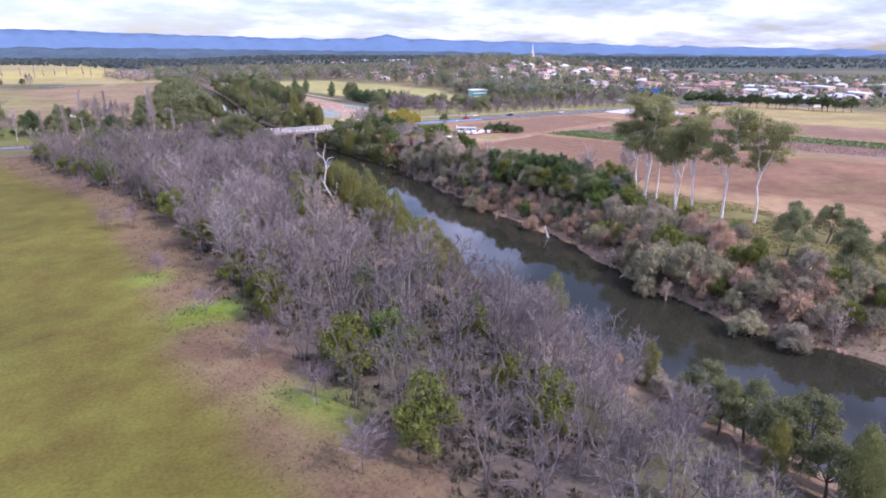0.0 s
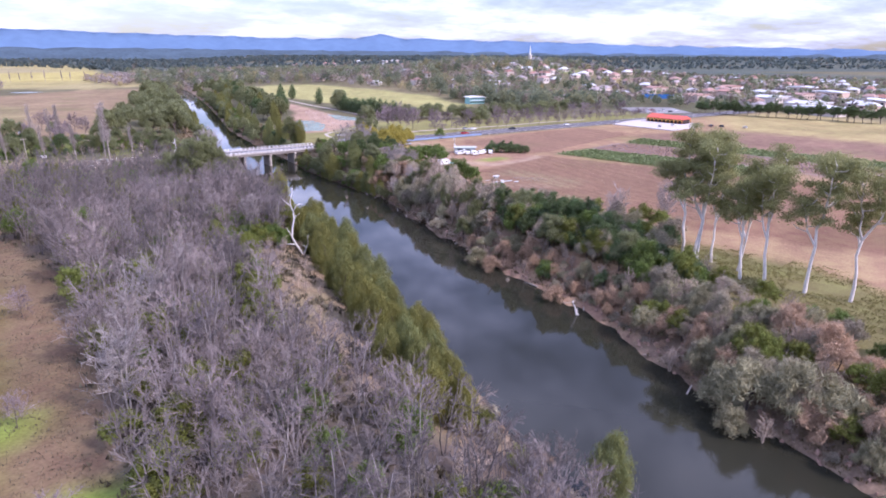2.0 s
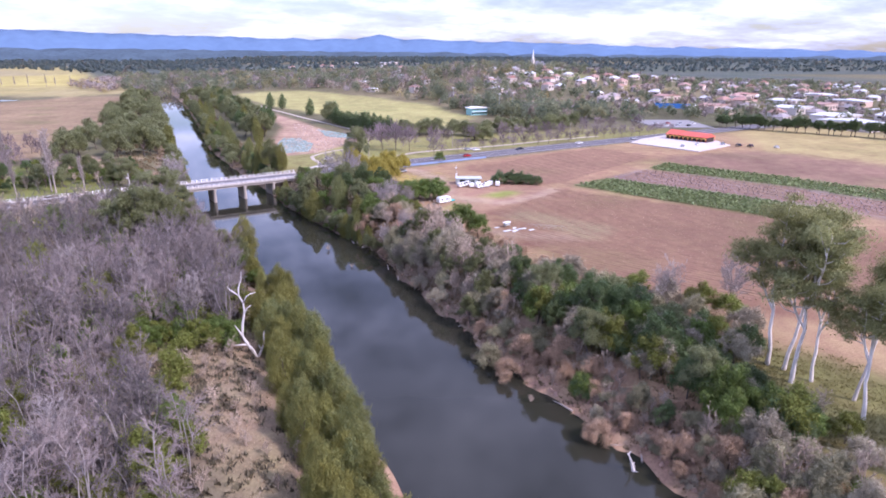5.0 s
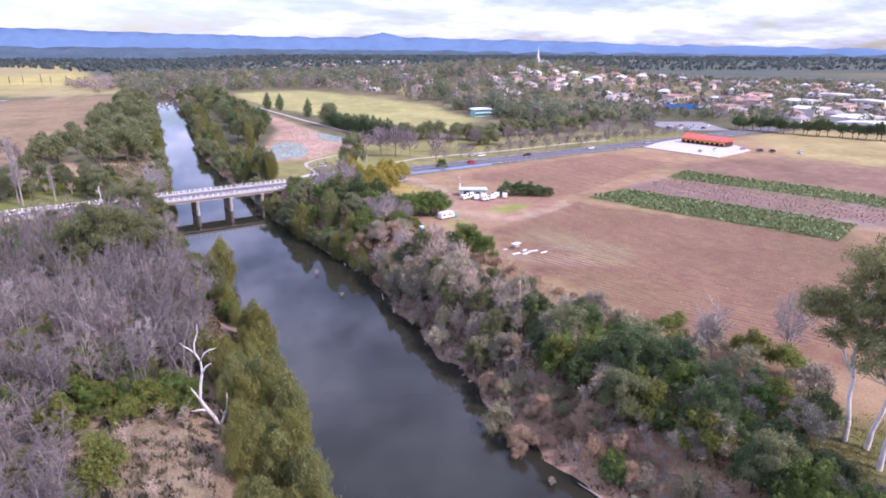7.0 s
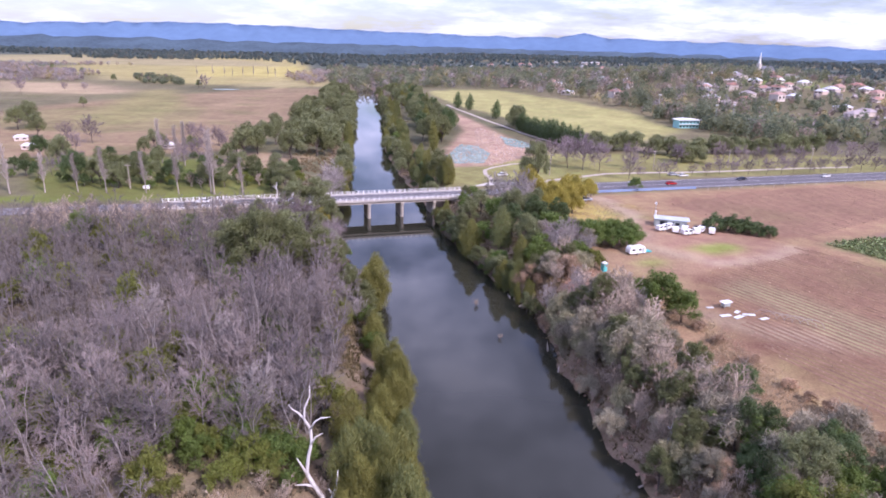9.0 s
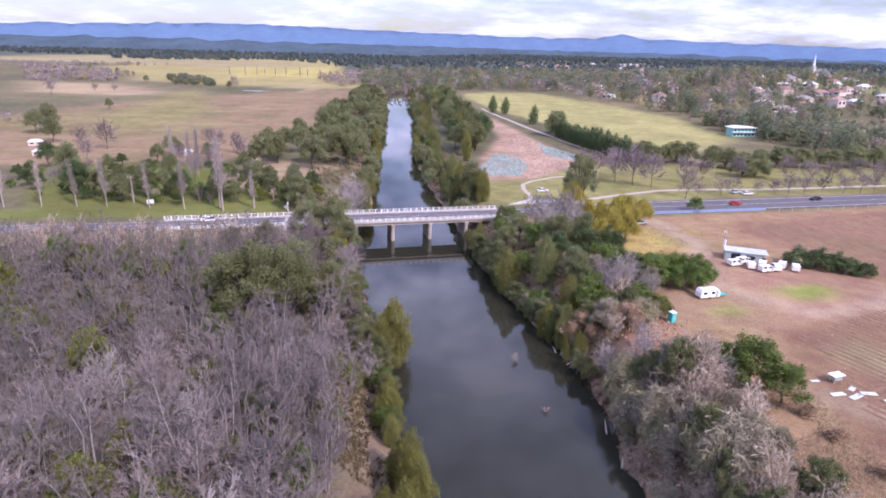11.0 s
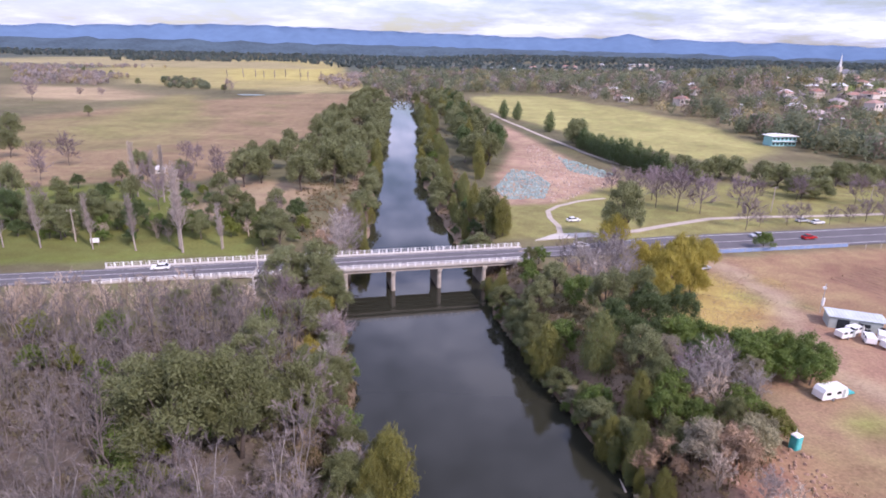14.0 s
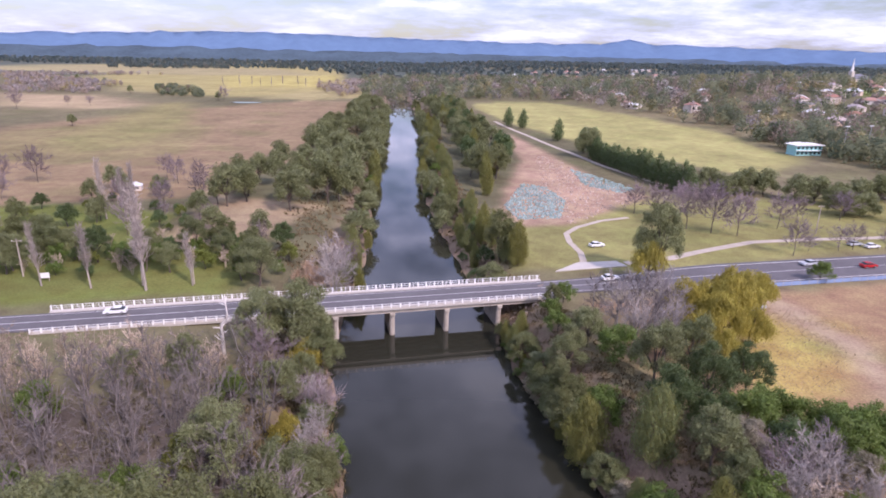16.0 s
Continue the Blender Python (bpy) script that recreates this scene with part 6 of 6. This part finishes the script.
prism(Build(), [(-1.4, 0.25), (1.4, 0.25), (1.0, 0.62), (0, 0.72), (-1.0, 0.62)], -0.6, 0.6).make("sheet", TEAL, awn)
hut = thing("pump_hut", "small white-roofed pump hut on posts", "hut", at=(68, 2.4, gz(68, 2.4)), rz=0.25)
for s in (-1, 1):
    for q in (-1, 1):
        Build().box(s * 0.8, q * 0.5, 0.6, 0.1, 0.1, 1.3).make("post", TIMBER, hut)
Build().box(0, 0, 1.0, 1.7, 1.1, 0.8).make("cabinet", SHED_WALL, hut)
prism(Build(), [(-1.15, 1.42), (1.15, 1.55), (1.15, 1.63), (-1.15, 1.5)], -0.8, 0.8).make("roof", WHITE_PAINT, hut)
for i, (x, y, a, sx, sy) in enumerate(((66.0, -1.5, 0.2, 2.6, 1.0), (68.6, -2.2, 0.5, 2.8, 1.1), (71.4, -1.2, -0.1, 2.6, 1.0), (69.5, 0.2, 0.7, 1.8, 0.9), (64.6, 2.6, 0.1, 1.6, 0.6), (73.6, -3.2, 0.3, 2.2, 0.9))):
    sh = thing("roofing_sheet", "loose pale corrugated iron sheet on the ground", "metal sheet", "loose sheets by the pump hut", at=(x, y, gz(x, y) + 0.05), rz=a)
    rows_ = [(-sy / 2 + sy * k / 12, 0.12 if k % 2 else 0.05) for k in range(13)]
    b = Build().add([(sx * q, yy, zz_) for yy, zz_ in rows_ for q in (-0.5, 0.5)], [(2 * k, 2 * k + 1, 2 * k + 3, 2 * k + 2) for k in range(12)])
    b.make("sheet", IRON_ROOF, sh)
for k in range(7):
    x, y = 74.5 + 1.25 * k, -2.0 - 1.4 * k * 0.55
    hp = thing("tunnel_hoop", "bare pale hoop of an old plant tunnel", "hoop", "tunnel hoops", at=(x, y, gz(x, y)), rz=0.9)
    Build().tube([(0, 2.2 * math.cos(t), 1.5 * math.sin(t)) for t in np.linspace(0, math.pi, 9)], [0.05] * 9, 5).make("pipe", TIMBER, hp)

# dead trees, snags and drift
def dead_tree(x, y, h, seed, label, forks=9, lean=(0, 0)):
    r = random.Random(seed)
    e = thing("dead_tree", label, "tree", at=(x, y, gz(x, y)))
    p = [Vector((0, 0, -0.4))]
    for k in range(1, 7):
        q = k / 6
        p.append(Vector((lean[0] * q * h + r.uniform(-0.05, 0.05) * h, lean[1] * q * h + r.uniform(-0.04, 0.04) * h, h * q)))
    Build().tube(p, [0.42, 0.34, 0.28, 0.23, 0.17, 0.11, 0.04], 7).make("trunk", DEAD_WOOD, e, smooth=True)
    for k in range(forks):
        q = r.uniform(0.12, 0.95)
        i = min(5, int(q * 6))
        s = p[i].lerp(p[i + 1], q * 6 - i)
        a = r.uniform(0, 6.28)
        ln = h * r.uniform(0.08, 0.17)
        m = s + Vector((math.cos(a), math.sin(a), r.uniform(0.1, 0.7))) * ln * 0.55
        t_ = m + Vector((math.cos(a + r.uniform(-0.7, 0.7)), math.sin(a), r.uniform(0.3, 1.4))) * ln * 0.5
        br = Build().tube([s, m, t_], [0.13, 0.09, 0.03], 5).make("branch", DEAD_WOOD, e)
        Build().spike(m, m + rdir(r, 0.5) * ln * 0.5, 0.05).make("twig", DEAD_WOOD, br)
        Build().spike(t_, t_ + rdir(r, 0.6) * ln * 0.4, 0.03).make("twig", DEAD_WOOD, br)
    return e




def limb_tree(x, y, label, limbs_):
    """A dead tree of a few crooked limbs, each a chain of (x, z, radius)."""
    r = random.Random(5)
    e = thing("dead_tree", label, "tree", at=(x, y, gz(x, y)))
    for k, chain in enumerate(limbs_):
        pts = [Vector((a, r.uniform(-0.25, 0.25) if i else 0.0, z)) for i, (a, z, w) in enumerate(chain)]
        Build().tube(pts, [w * 0.72 for a, z, w in chain], 8, cap=True).make("trunk" if k == 0 else "limb", DEAD_WOOD, e, smooth=True)


limb_tree(-12.8, -51, "tall bleached dead tree with crooked forked limbs", (
    ((0, -0.6, 0.55), (-0.5, 1.2, 0.45), (-1.4, 2.8, 0.4), (-2.2, 4.6, 0.36), (-1.9, 7.0, 0.31), (-1.4, 9.2, 0.27), (-1.45, 11.0, 0.24), (-2.1, 12.8, 0.2), (-2.0, 14.2, 0.15), (-1.4, 15.6, 0.1), (-1.3, 17.2, 0.04)),
    ((-1.35, 2.7, 0.25), (-2.4, 2.8, 0.2), (-3.7, 3.1, 0.08)),
    ((-2.15, 4.5, 0.24), (-2.7, 5.8, 0.18), (-3.3, 7.1, 0.06)),
    ((-1.4, 9.0, 0.17), (-0.9, 10.0, 0.14), (0.0, 10.5, 0.05)),
    ((-1.45, 11.2, 0.19), (-0.8, 12.4, 0.15), (-0.1, 12.8, 0.12), (1.0, 12.9, 0.04)),
    ((-2.1, 12.6, 0.18), (-2.9, 13.4, 0.14), (-3.5, 13.9, 0.1), (-3.9, 14.8, 0.03)),
    ((0.2, -0.4, 0.35), (0.9, 1.0, 0.3), (1.5, 2.6, 0.24), (1.7, 5.0, 0.06)),
    ((1.0, 1.2, 0.2), (0.5, 2.4, 0.1))))
dead_tree(-44, 79, 12, 8, "bleached dead tree leaning by the bridge", 10, (0.1, 0))
dead_tree(37, -42, 5.5, 9, "bleached forked snag on the bank", 4, (-0.3, -0.2))
dead_tree(36, -100, 4.0, 10, "bleached snag among brown scrub", 4, (-0.3, 0.1))
for x, y, s, kind in ((15.5, 21, 0.45, "bare_shrub"), (18.5, 3, 0.35, "bare_shrub"), (28, -60, 0.35, "bare_shrub"), (31, -78, 0.4, "bare_shrub")):
    plant(kind, x, y, s, 0.7, z=-0.3)
drift_r = random.Random(81)
for k in range(14):
    y = drift_r.uniform(-150, 30)
    x = float(right_edge(y)) + drift_r.uniform(-2.0, 1.5)
    lg = thing("drift_log", "bleached log lying at the water's edge", "log", "drift logs", at=(x, y, 0.15))
    a, ln = drift_r.uniform(0, 3.14), drift_r.uniform(2, 5)
    d = Vector((math.cos(a), math.sin(a), drift_r.uniform(-0.05, 0.2)))
    Build().tube([-d * ln / 2, Vector((0, 0, 0.1)), d * ln / 2], [0.16, 0.13, 0.05], 6).make("stem", TIMBER, lg)


# rocks at the east abutment and in the eroded bank
def rocks(name, label, places, mat, seed, size):
    r = random.Random(seed)
    b = Build()
    for x, y in places:
        z = gz(x, y)
        s = size * r.uniform(0.4, 1.3)
        pts = [Vector((x, y, z + s * 0.15)) + Vector((c[0] * r.uniform(0.6, 1.1), c[1] * r.uniform(0.6, 1.1), c[2] * r.uniform(0.5, 0.9))) * s * 0.5 for c in ((1, 0, -0.4), (0.3, 1, -0.5), (-0.8, 0.6, -0.4), (-0.8, -0.6, -0.5), (0.3, -1, -0.4), (0.5, 0.2, 0.9), (-0.4, 0.3, 1.0), (0.0, -0.5, 0.8))]
        b.add(pts, [(0, 1, 5), (1, 2, 6), (1, 6, 5), (2, 3, 6), (3, 4, 7), (3, 7, 6), (4, 0, 7), (0, 5, 7), (5, 6, 7)])
    return tagged(b.make(name, mat), label, "rocks", kind="stuff")


ROCK = material("pale_rock", (0.40, 0.31, 0.24), 0.9, 0.25, 0.8, island=0.3)
RUBBLE_PINK = material("pink_rubble", (0.38, 0.25, 0.18), 0.95, 0.3, 0.3, island=0.3, second=(0.42, 0.33, 0.28))
RUBBLE_TEAL = material("teal_rubble", (0.225, 0.335, 0.31), 0.9, 0.35, 0.2, island=0.2, second=(0.3, 0.325, 0.305))
CLAY = material("eroded_clay", (0.32, 0.205, 0.15), 0.95, 0.3, 0.4, island=0.3)
rocks("rip_rap", "pale rocks tipped at the bridge abutment", fast_scatter([(13, 102), (20, 104), (24, 112), (18, 118), (12, 112)], 90, 91), ROCK, 91, 0.8)
rocks("bank_rubble", "clods and stones on the eroded bank", fast_scatter([(36, 10), (48, 8), (50, 24), (44, 31), (35, 28)], 190, 92), CLAY, 92, 0.7)
rocks("bank_rubble", "clay clods along the undercut bank", [(float(right_edge(y_)) + q_ * 5.5 - 0.8, y_) for y_, q_ in zip(np.linspace(-176, 6, 420), np.random.RandomState(5).uniform(0, 1, 420))], CLAY, 93, 0.9)
rocks("rubble_heap", "pale pink builders' rubble tipped on the slope", fast_scatter([(40, 172), (62, 196), (80, 212), (68, 245), (60, 300), (50, 320), (44, 260), (34, 200)], 1100, 94), RUBBLE_PINK, 94, 0.8)
rocks("rubble_heap", "greenish broken glass and stone heap", fast_scatter([(20, 196), (23, 177), (38, 180), (45, 205), (41, 230), (32, 236)], 1500, 95), RUBBLE_TEAL, 95, 0.9)
rocks("rubble_heap", "second greenish heap of broken stone", fast_scatter([(59, 234), (71, 220), (79, 228), (70, 257), (61, 274)], 800, 96), RUBBLE_TEAL, 96, 0.9)

# ---- fences and posts along the road ----
FENCE_BLUE = material("blue_mesh", (0.22, 0.30, 0.48), 0.7, 0.15, 0.5)
fence = thing("roadside_fence", "blue mesh fence on dark posts beside the road", "fence", at=(66, 113.4, gz(66, 113.4)), rz=math.atan2(11, 54))
for k in range(23):
    Build().box(k * 2.5, 0, 0.6, 0.1, 0.1, 1.5).make("post", TIMBER, fence)
    if k < 22:
        Build().box(k * 2.5 + 1.25, 0, 0.65, 2.38, 0.03, 1.0).make("panel", FENCE_BLUE, fence)
fp = None
for k in range(26):
    x = 122 + 5.5 * k
    cx, cy, cz, d = road_at(x, -11.5)
    m = Matrix.Translation((cx, cy, gz(cx, cy)))
    if fp is None:
        fp = thing("fence_post", "weathered timber fence post at the field edge", "post", "fence posts", at=(cx, cy, gz(cx, cy)))
        Build().box(0, 0, 0.6, 0.18, 0.18, 1.5, taper=0.85).make("stake", TIMBER, fp)
    else:
        copy_thing(fp, m)


def power_pole(label="timber power pole with a crossarm"):
    e = thing("power_pole", label, "power pole", "power poles")
    Build().tube([(0, 0, -0.5), (0, 0, 9.5)], [0.2, 0.13], 8).make("pole", TIMBER, e)
    arm = Build().box(0, 0, 8.9, 2.2, 0.12, 0.14).make("crossarm", TIMBER, e)
    for s in (-0.95, 0, 0.95):
        Build().tube([(s, 0, 8.97), (s, 0, 9.2)], [0.06, 0.04], 6).make("insulator", WHITE_PAINT, arm)
    return e


pp = power_pole()
for i, (x, y, a) in enumerate(((99, 239, 0.4), (96, 248, 0.4), (64, 150, 0.2), (118, 165, 0.2), (-104, 115, 0.2), (-62, 112, 0.2), (160, 174, 0.2), (210, 184, 0.2))):
    m = Matrix.Translation((x, y, gz(x, y))) @ Matrix.Rotation(a, 4, "Z")
    if i == 0:
        pp.matrix_basis = m
    else:
        copy_thing(pp, m)
sign = thing("roadside_sign", "plain white roadside board on two posts", "sign", at=(-97, 112, gz(-97, 112)), rz=0.25)
Build().box(0, 0, 1.5, 2.2, 0.08, 1.3).make("board", WHITE_PAINT, sign)
for s in (-0.9, 0.9):
    Build().box(s, 0.08, 0.6, 0.1, 0.1, 1.9).make("post", TIMBER, sign)

# ---- market barn ----
RED_ROOF = material("red_canopy", (0.62, 0.13, 0.09), 0.6, 0.15, 0.4)
YELLOW_TRIM = material("yellow_trim", (0.75, 0.5, 0.12), 0.6, 0.1, 0.6)
INSIDE_SHADE = material("inside_shade", (0.05, 0.035, 0.03), 0.9, 0.2, 0.5)
barn = thing("market_barn", "long market building with a red canopy roof and yellow scalloped trim", "building", at=(272, 142, gz(272, 142) + 0.1), rz=math.atan2(-27, 9))
# solid core; its near-black colour paints the shade behind the arches
Build().box(0, 0, 1.5, 27, 9, 3.2).make("wall", INSIDE_SHADE, barn)
for k in range(3):
    x0 = -13.5 + 9 * k
    prism(Build(), [(-6.0, 3.0), (6.0, 3.0), (6.1, 3.3), (0, 5.4 + 0.4 * (k == 0)), (-6.1, 3.3)], 0, 9.0).add([], []).make("roof", RED_ROOF, barn).matrix_basis = Matrix.Translation((x0 + 9.0, 0, 0)) @ Matrix.Rotation(math.pi / 2, 4, "Z")
for side in (-1, 1):
    for k in range(9):
        b = Build()
        b.tube([(-12 + 3 * k + 1.25 * math.cos(t), side * 5.6, 1.6 + 1.3 * math.sin(t)) for t in np.linspace(0, math.pi, 7)], [0.28] * 7, 5)
        b.make("arch", YELLOW_TRIM, barn)
for k in range(10):
    for side in (-1, 1):
        Build().box(-13.4 + 2.98 * k, side * 5.6, 0.9, 0.25, 0.25, 2.6).make("post", RED_ROOF, barn)

# ---- sports pavilion, blue court, church, hill house ----
PAV_BLUE = material("pavilion_blue", (0.25, 0.5, 0.52), 0.6, 0.15, 0.5)
pav = thing("sports_pavilion", "two-storey pale blue pavilion with a white roof", "building", at=(214, 338, gz(214, 338)), rz=0.15)
Build().box(0, 0, 2.8, 17, 8, 6.4).make("wall", PAV_BLUE, pav)
prism(Build(), [(-9.6, 6.0), (9.6, 6.0), (9.6, 6.35), (0, 7.3), (-9.6, 6.35)], -5, 5).make("roof", WHITE_PAINT, pav)
Build().box(0, -4.6, 3.1, 17, 1.3, 0.25).make("balcony", WHITE_PAINT, pav)
for k in range(6):
    for z in (1.5, 4.6):
        Build().box(-7 + 2.8 * k, -4.02, z, 1.6, 0.08, 1.3).make("window", GLASS_DARK, pav)
for x, y, h in ((232, 330, 18), (243, 326, 19), (226, 420, 18)):
    lp = thing("floodlight", "tall grey sports-ground floodlight pole", "light pole", "floodlights", at=(x, y, gz(x, y)))
    Build().tube([(0, 0, -0.4), (0, 0, h)], [0.22, 0.12], 8).make("pole", METAL_GREY, lp)
    lh = Build().box(0, 0, h, 2.4, 0.3, 0.7).make("lamp_head", METAL_GREY, lp)
    for q in (-0.8, 0, 0.8):
        Build().box(q, -0.18, h, 0.6, 0.08, 0.5).make("lamp", WHITE_PAINT, lh)
COURT_BLUE = material("court_blue", (0.06, 0.22, 0.55), 0.6, 0.1, 0.3)
court = thing("pool_slide_screen", "long bright blue screen wall with a green end", "screen wall", at=(430, 338, gz(430, 338)), rz=-0.75)
for k in range(10):
    Build().box(-18 + 4 * k, 0, 2.2, 3.96, 0.4, 4.6).make("panel", COURT_BLUE if k > 3 else material("court_green", (0.2, 0.42, 0.2), 0.6, 0.1, 0.3) if k == 0 else COURT_BLUE, court)
CHURCH = material("church_stone", (0.5, 0.45, 0.4), 0.9, 0.2, 0.2)
ch = thing("church", "stone church with a tall pale spire", "church", at=(533, 778, gz(533, 778)), rz=0.4)
Build().box(0, 0, 4.5, 26, 10, 9.6).make("nave", CHURCH, ch)
prism(Build(), [(-5.4, 9.2), (5.4, 9.2), (0, 15)], -13.2, 13.2).make("roof", material("slate", (0.16, 0.16, 0.19), 0.8, 0.2, 0.3), ch).matrix_basis = Matrix.Rotation(math.pi / 2, 4, "Z")
Build().box(-15, 0, 9, 5.0, 5.0, 18.6).make("tower", CHURCH, ch)
Build().tube([(-15, 0, 18.2), (-15, 0, 34)], [1.8, 0.1], 8).make("spire", WHITE_PAINT, ch)


# ---- houses ----
WALLS = material("house_wall", (0.72, 0.67, 0.62), 0.8, 0.12, 0.1, obj=0.15, second=(0.52, 0.38, 0.31))
ROOFS = [material("tile_roof", (0.40, 0.20, 0.15), 0.8, 0.15, 0.2, obj=0.15, second=(0.34, 0.22, 0.19)), material("iron_roof_pale", (0.72, 0.72, 0.73), 0.5, 0.1, 0.2, obj=0.1, second=(0.5, 0.51, 0.53)), material("slate_roof", (0.30, 0.28, 0.29), 0.8, 0.15, 0.2, obj=0.2, second=(0.36, 0.29, 0.27))]


def house(i, ln, wd, hg, rise, roof, label, name="house", group="houses of the town", wins=2):
    e = thing(name, label, name if name == "house" else "building", group)
    Build().box(0, 0, hg / 2 - 0.4, ln, wd, hg + 0.8).make("wall", WALLS, e)
    o = 0.5
    if rise > 0:
        hip = ln * 0.28
        v = [(-ln / 2 - o, -wd / 2 - o, hg - 0.1), (ln / 2 + o, -wd / 2 - o, hg - 0.1), (ln / 2 + o, wd / 2 + o, hg - 0.1), (-ln / 2 - o, wd / 2 + o, hg - 0.1), (-ln / 2 + hip, 0, hg + rise), (ln / 2 - hip, 0, hg + rise)]
        Build().add(v, [(0, 1, 5, 4), (1, 2, 5), (2, 3, 4, 5), (3, 0, 4), (3, 2, 1, 0)]).make("roof", roof, e)
    else:
        prism(Build(), [(-ln / 2 - o, hg), (ln / 2 + o, hg), (ln / 2 + o, hg + 0.4), (0, hg + 1.6), (-ln / 2 - o, hg + 0.4)], -wd / 2 - o, wd / 2 + o).make("roof", roof, e)
    for s in (-1, 1):
        for k in range(wins):
            Build().box(-ln / 2 + ln * (k + 0.5) / wins, s * (wd / 2 + 0.02), hg * 0.52, ln / wins * 0.45, 0.08, hg * 0.4).make("window", GLASS_DARK, e)
    Build().box(ln * 0.08, -wd / 2 - 0.03, 1.0, 1.0, 0.09, 2.1).make("door", SHED_WALL, e)
    if rise > 0:
        Build().box(ln * 0.2, wd * 0.15, hg + rise * 0.75, 0.8, 0.8, 2.0).make("chimney", CHURCH, e)
    return e


HOUSES = [house(0, 14, 10, 3.3, 2.8, ROOFS[0], "pale-walled house with a terracotta tiled hip roof"), house(1, 13, 9, 3.4, 2.4, ROOFS[1], "cottage with a pale iron hip roof"), house(2, 16, 10, 3.2, 2.6, ROOFS[2], "house with a dark grey hip roof"), house(3, 12, 9, 5.8, 2.4, ROOFS[0], "two-storey house with a red tiled roof")]
SHEDS = [house(4, 38, 22, 5.5, 0, ROOFS[1], "large commercial shed with a white metal roof", "warehouse", "commercial sheds of the town", 6), house(5, 26, 16, 6.5, 0, ROOFS[0], "long shop building with a red roof", "shop_building", "commercial sheds of the town", 5)]
first = {}


def put_house(proto, x, y, a, s=1.0):
    m = Matrix.Translation((x, y, gz(x, y) + 0.3)) @ Matrix.Rotation(a, 4, "Z") @ Matrix.Diagonal((s, s, s, 1))
    if proto not in first:
        first[proto] = 1
        proto.matrix_basis = m
        return
    sc = proto.scale.copy()
    copy_thing(proto, m @ Matrix.Diagonal((1 / sc.x, 1 / sc.y, 1 / sc.z, 1)))


hr = random.Random(55)
for x, y in ((500, 255), (577, 325), (640, 300), (470, 190), (560, 200), (700, 380), (430, 150), (760, 300), (620, 180)):
    put_house(SHEDS[0], x, y, hr.choice((0.2, 1.77)) + hr.uniform(-0.1, 0.1))
for x, y in ((440, 290), (520, 330), (600, 400), (480, 400), (680, 230), (540, 130), (560, 270)):
    put_house(SHEDS[1], x, y, hr.choice((0.2, 1.77)) + hr.uniform(-0.1, 0.1))
for x, y in scatter([(420, 260), (500, 60), (700, -20), (1000, 200), (1050, 600), (720, 760), (500, 620), (400, 470), (370, 380)], 130, 24, hr):
    put_house(hr.choice((HOUSES[0], HOUSES[1], HOUSES[1], HOUSES[2], HOUSES[3])), x, y, hr.choice((0.2, 1.77)) + hr.uniform(-0.15, 0.15), hr.uniform(0.9, 1.2))
for x, y in scatter([(330, 420), (400, 500), (520, 660), (640, 860), (520, 900), (380, 700), (300, 520)], 40, 26, hr):
    put_house(hr.choice((HOUSES[0], HOUSES[1], HOUSES[1], HOUSES[2], HOUSES[3])), x, y, hr.uniform(0, 3), hr.uniform(0.9, 1.2))
for x, y in scatter([(230, 420), (330, 500), (430, 700), (500, 1000), (150, 1100), (130, 800)], 45, 26, hr):
    put_house(hr.choice((HOUSES[0], HOUSES[1], HOUSES[1], HOUSES[2], HOUSES[3])), x, y, hr.uniform(0, 3), hr.uniform(0.8, 1.05))
for x, y in scatter([(200, 980), (900, 900), (1100, 1700), (400, 2000), (0, 1500)], 60, 34, hr):
    put_house(hr.choice((HOUSES[0], HOUSES[1], HOUSES[1], HOUSES[2], HOUSES[3])), x, y, hr.uniform(0, 3), hr.uniform(1.0, 1.4))
for x, y, a in ((-124, 212, 0.3), (-188, 202, 0.2), (-208, 230, 0.5)):
    put_house(HOUSES[1], x, y, a, 0.5)
for x, y in ((404, 1098), (425, 1110), (636, 1925), (600, 1900)):
    put_house(SHEDS[0], x, y, 0.4, 1.0)

# pond on the western pasture
pond_poly = [(-212 + 15 * math.cos(a) * (1 + 0.2 * math.sin(3 * a)), 650 + 9 * math.sin(a)) for a in np.linspace(0, 2 * math.pi, 20, endpoint=False)]
flat_patch("water", pond_poly, wm, "small farm pond reflecting the sky", "pond", 0.1)
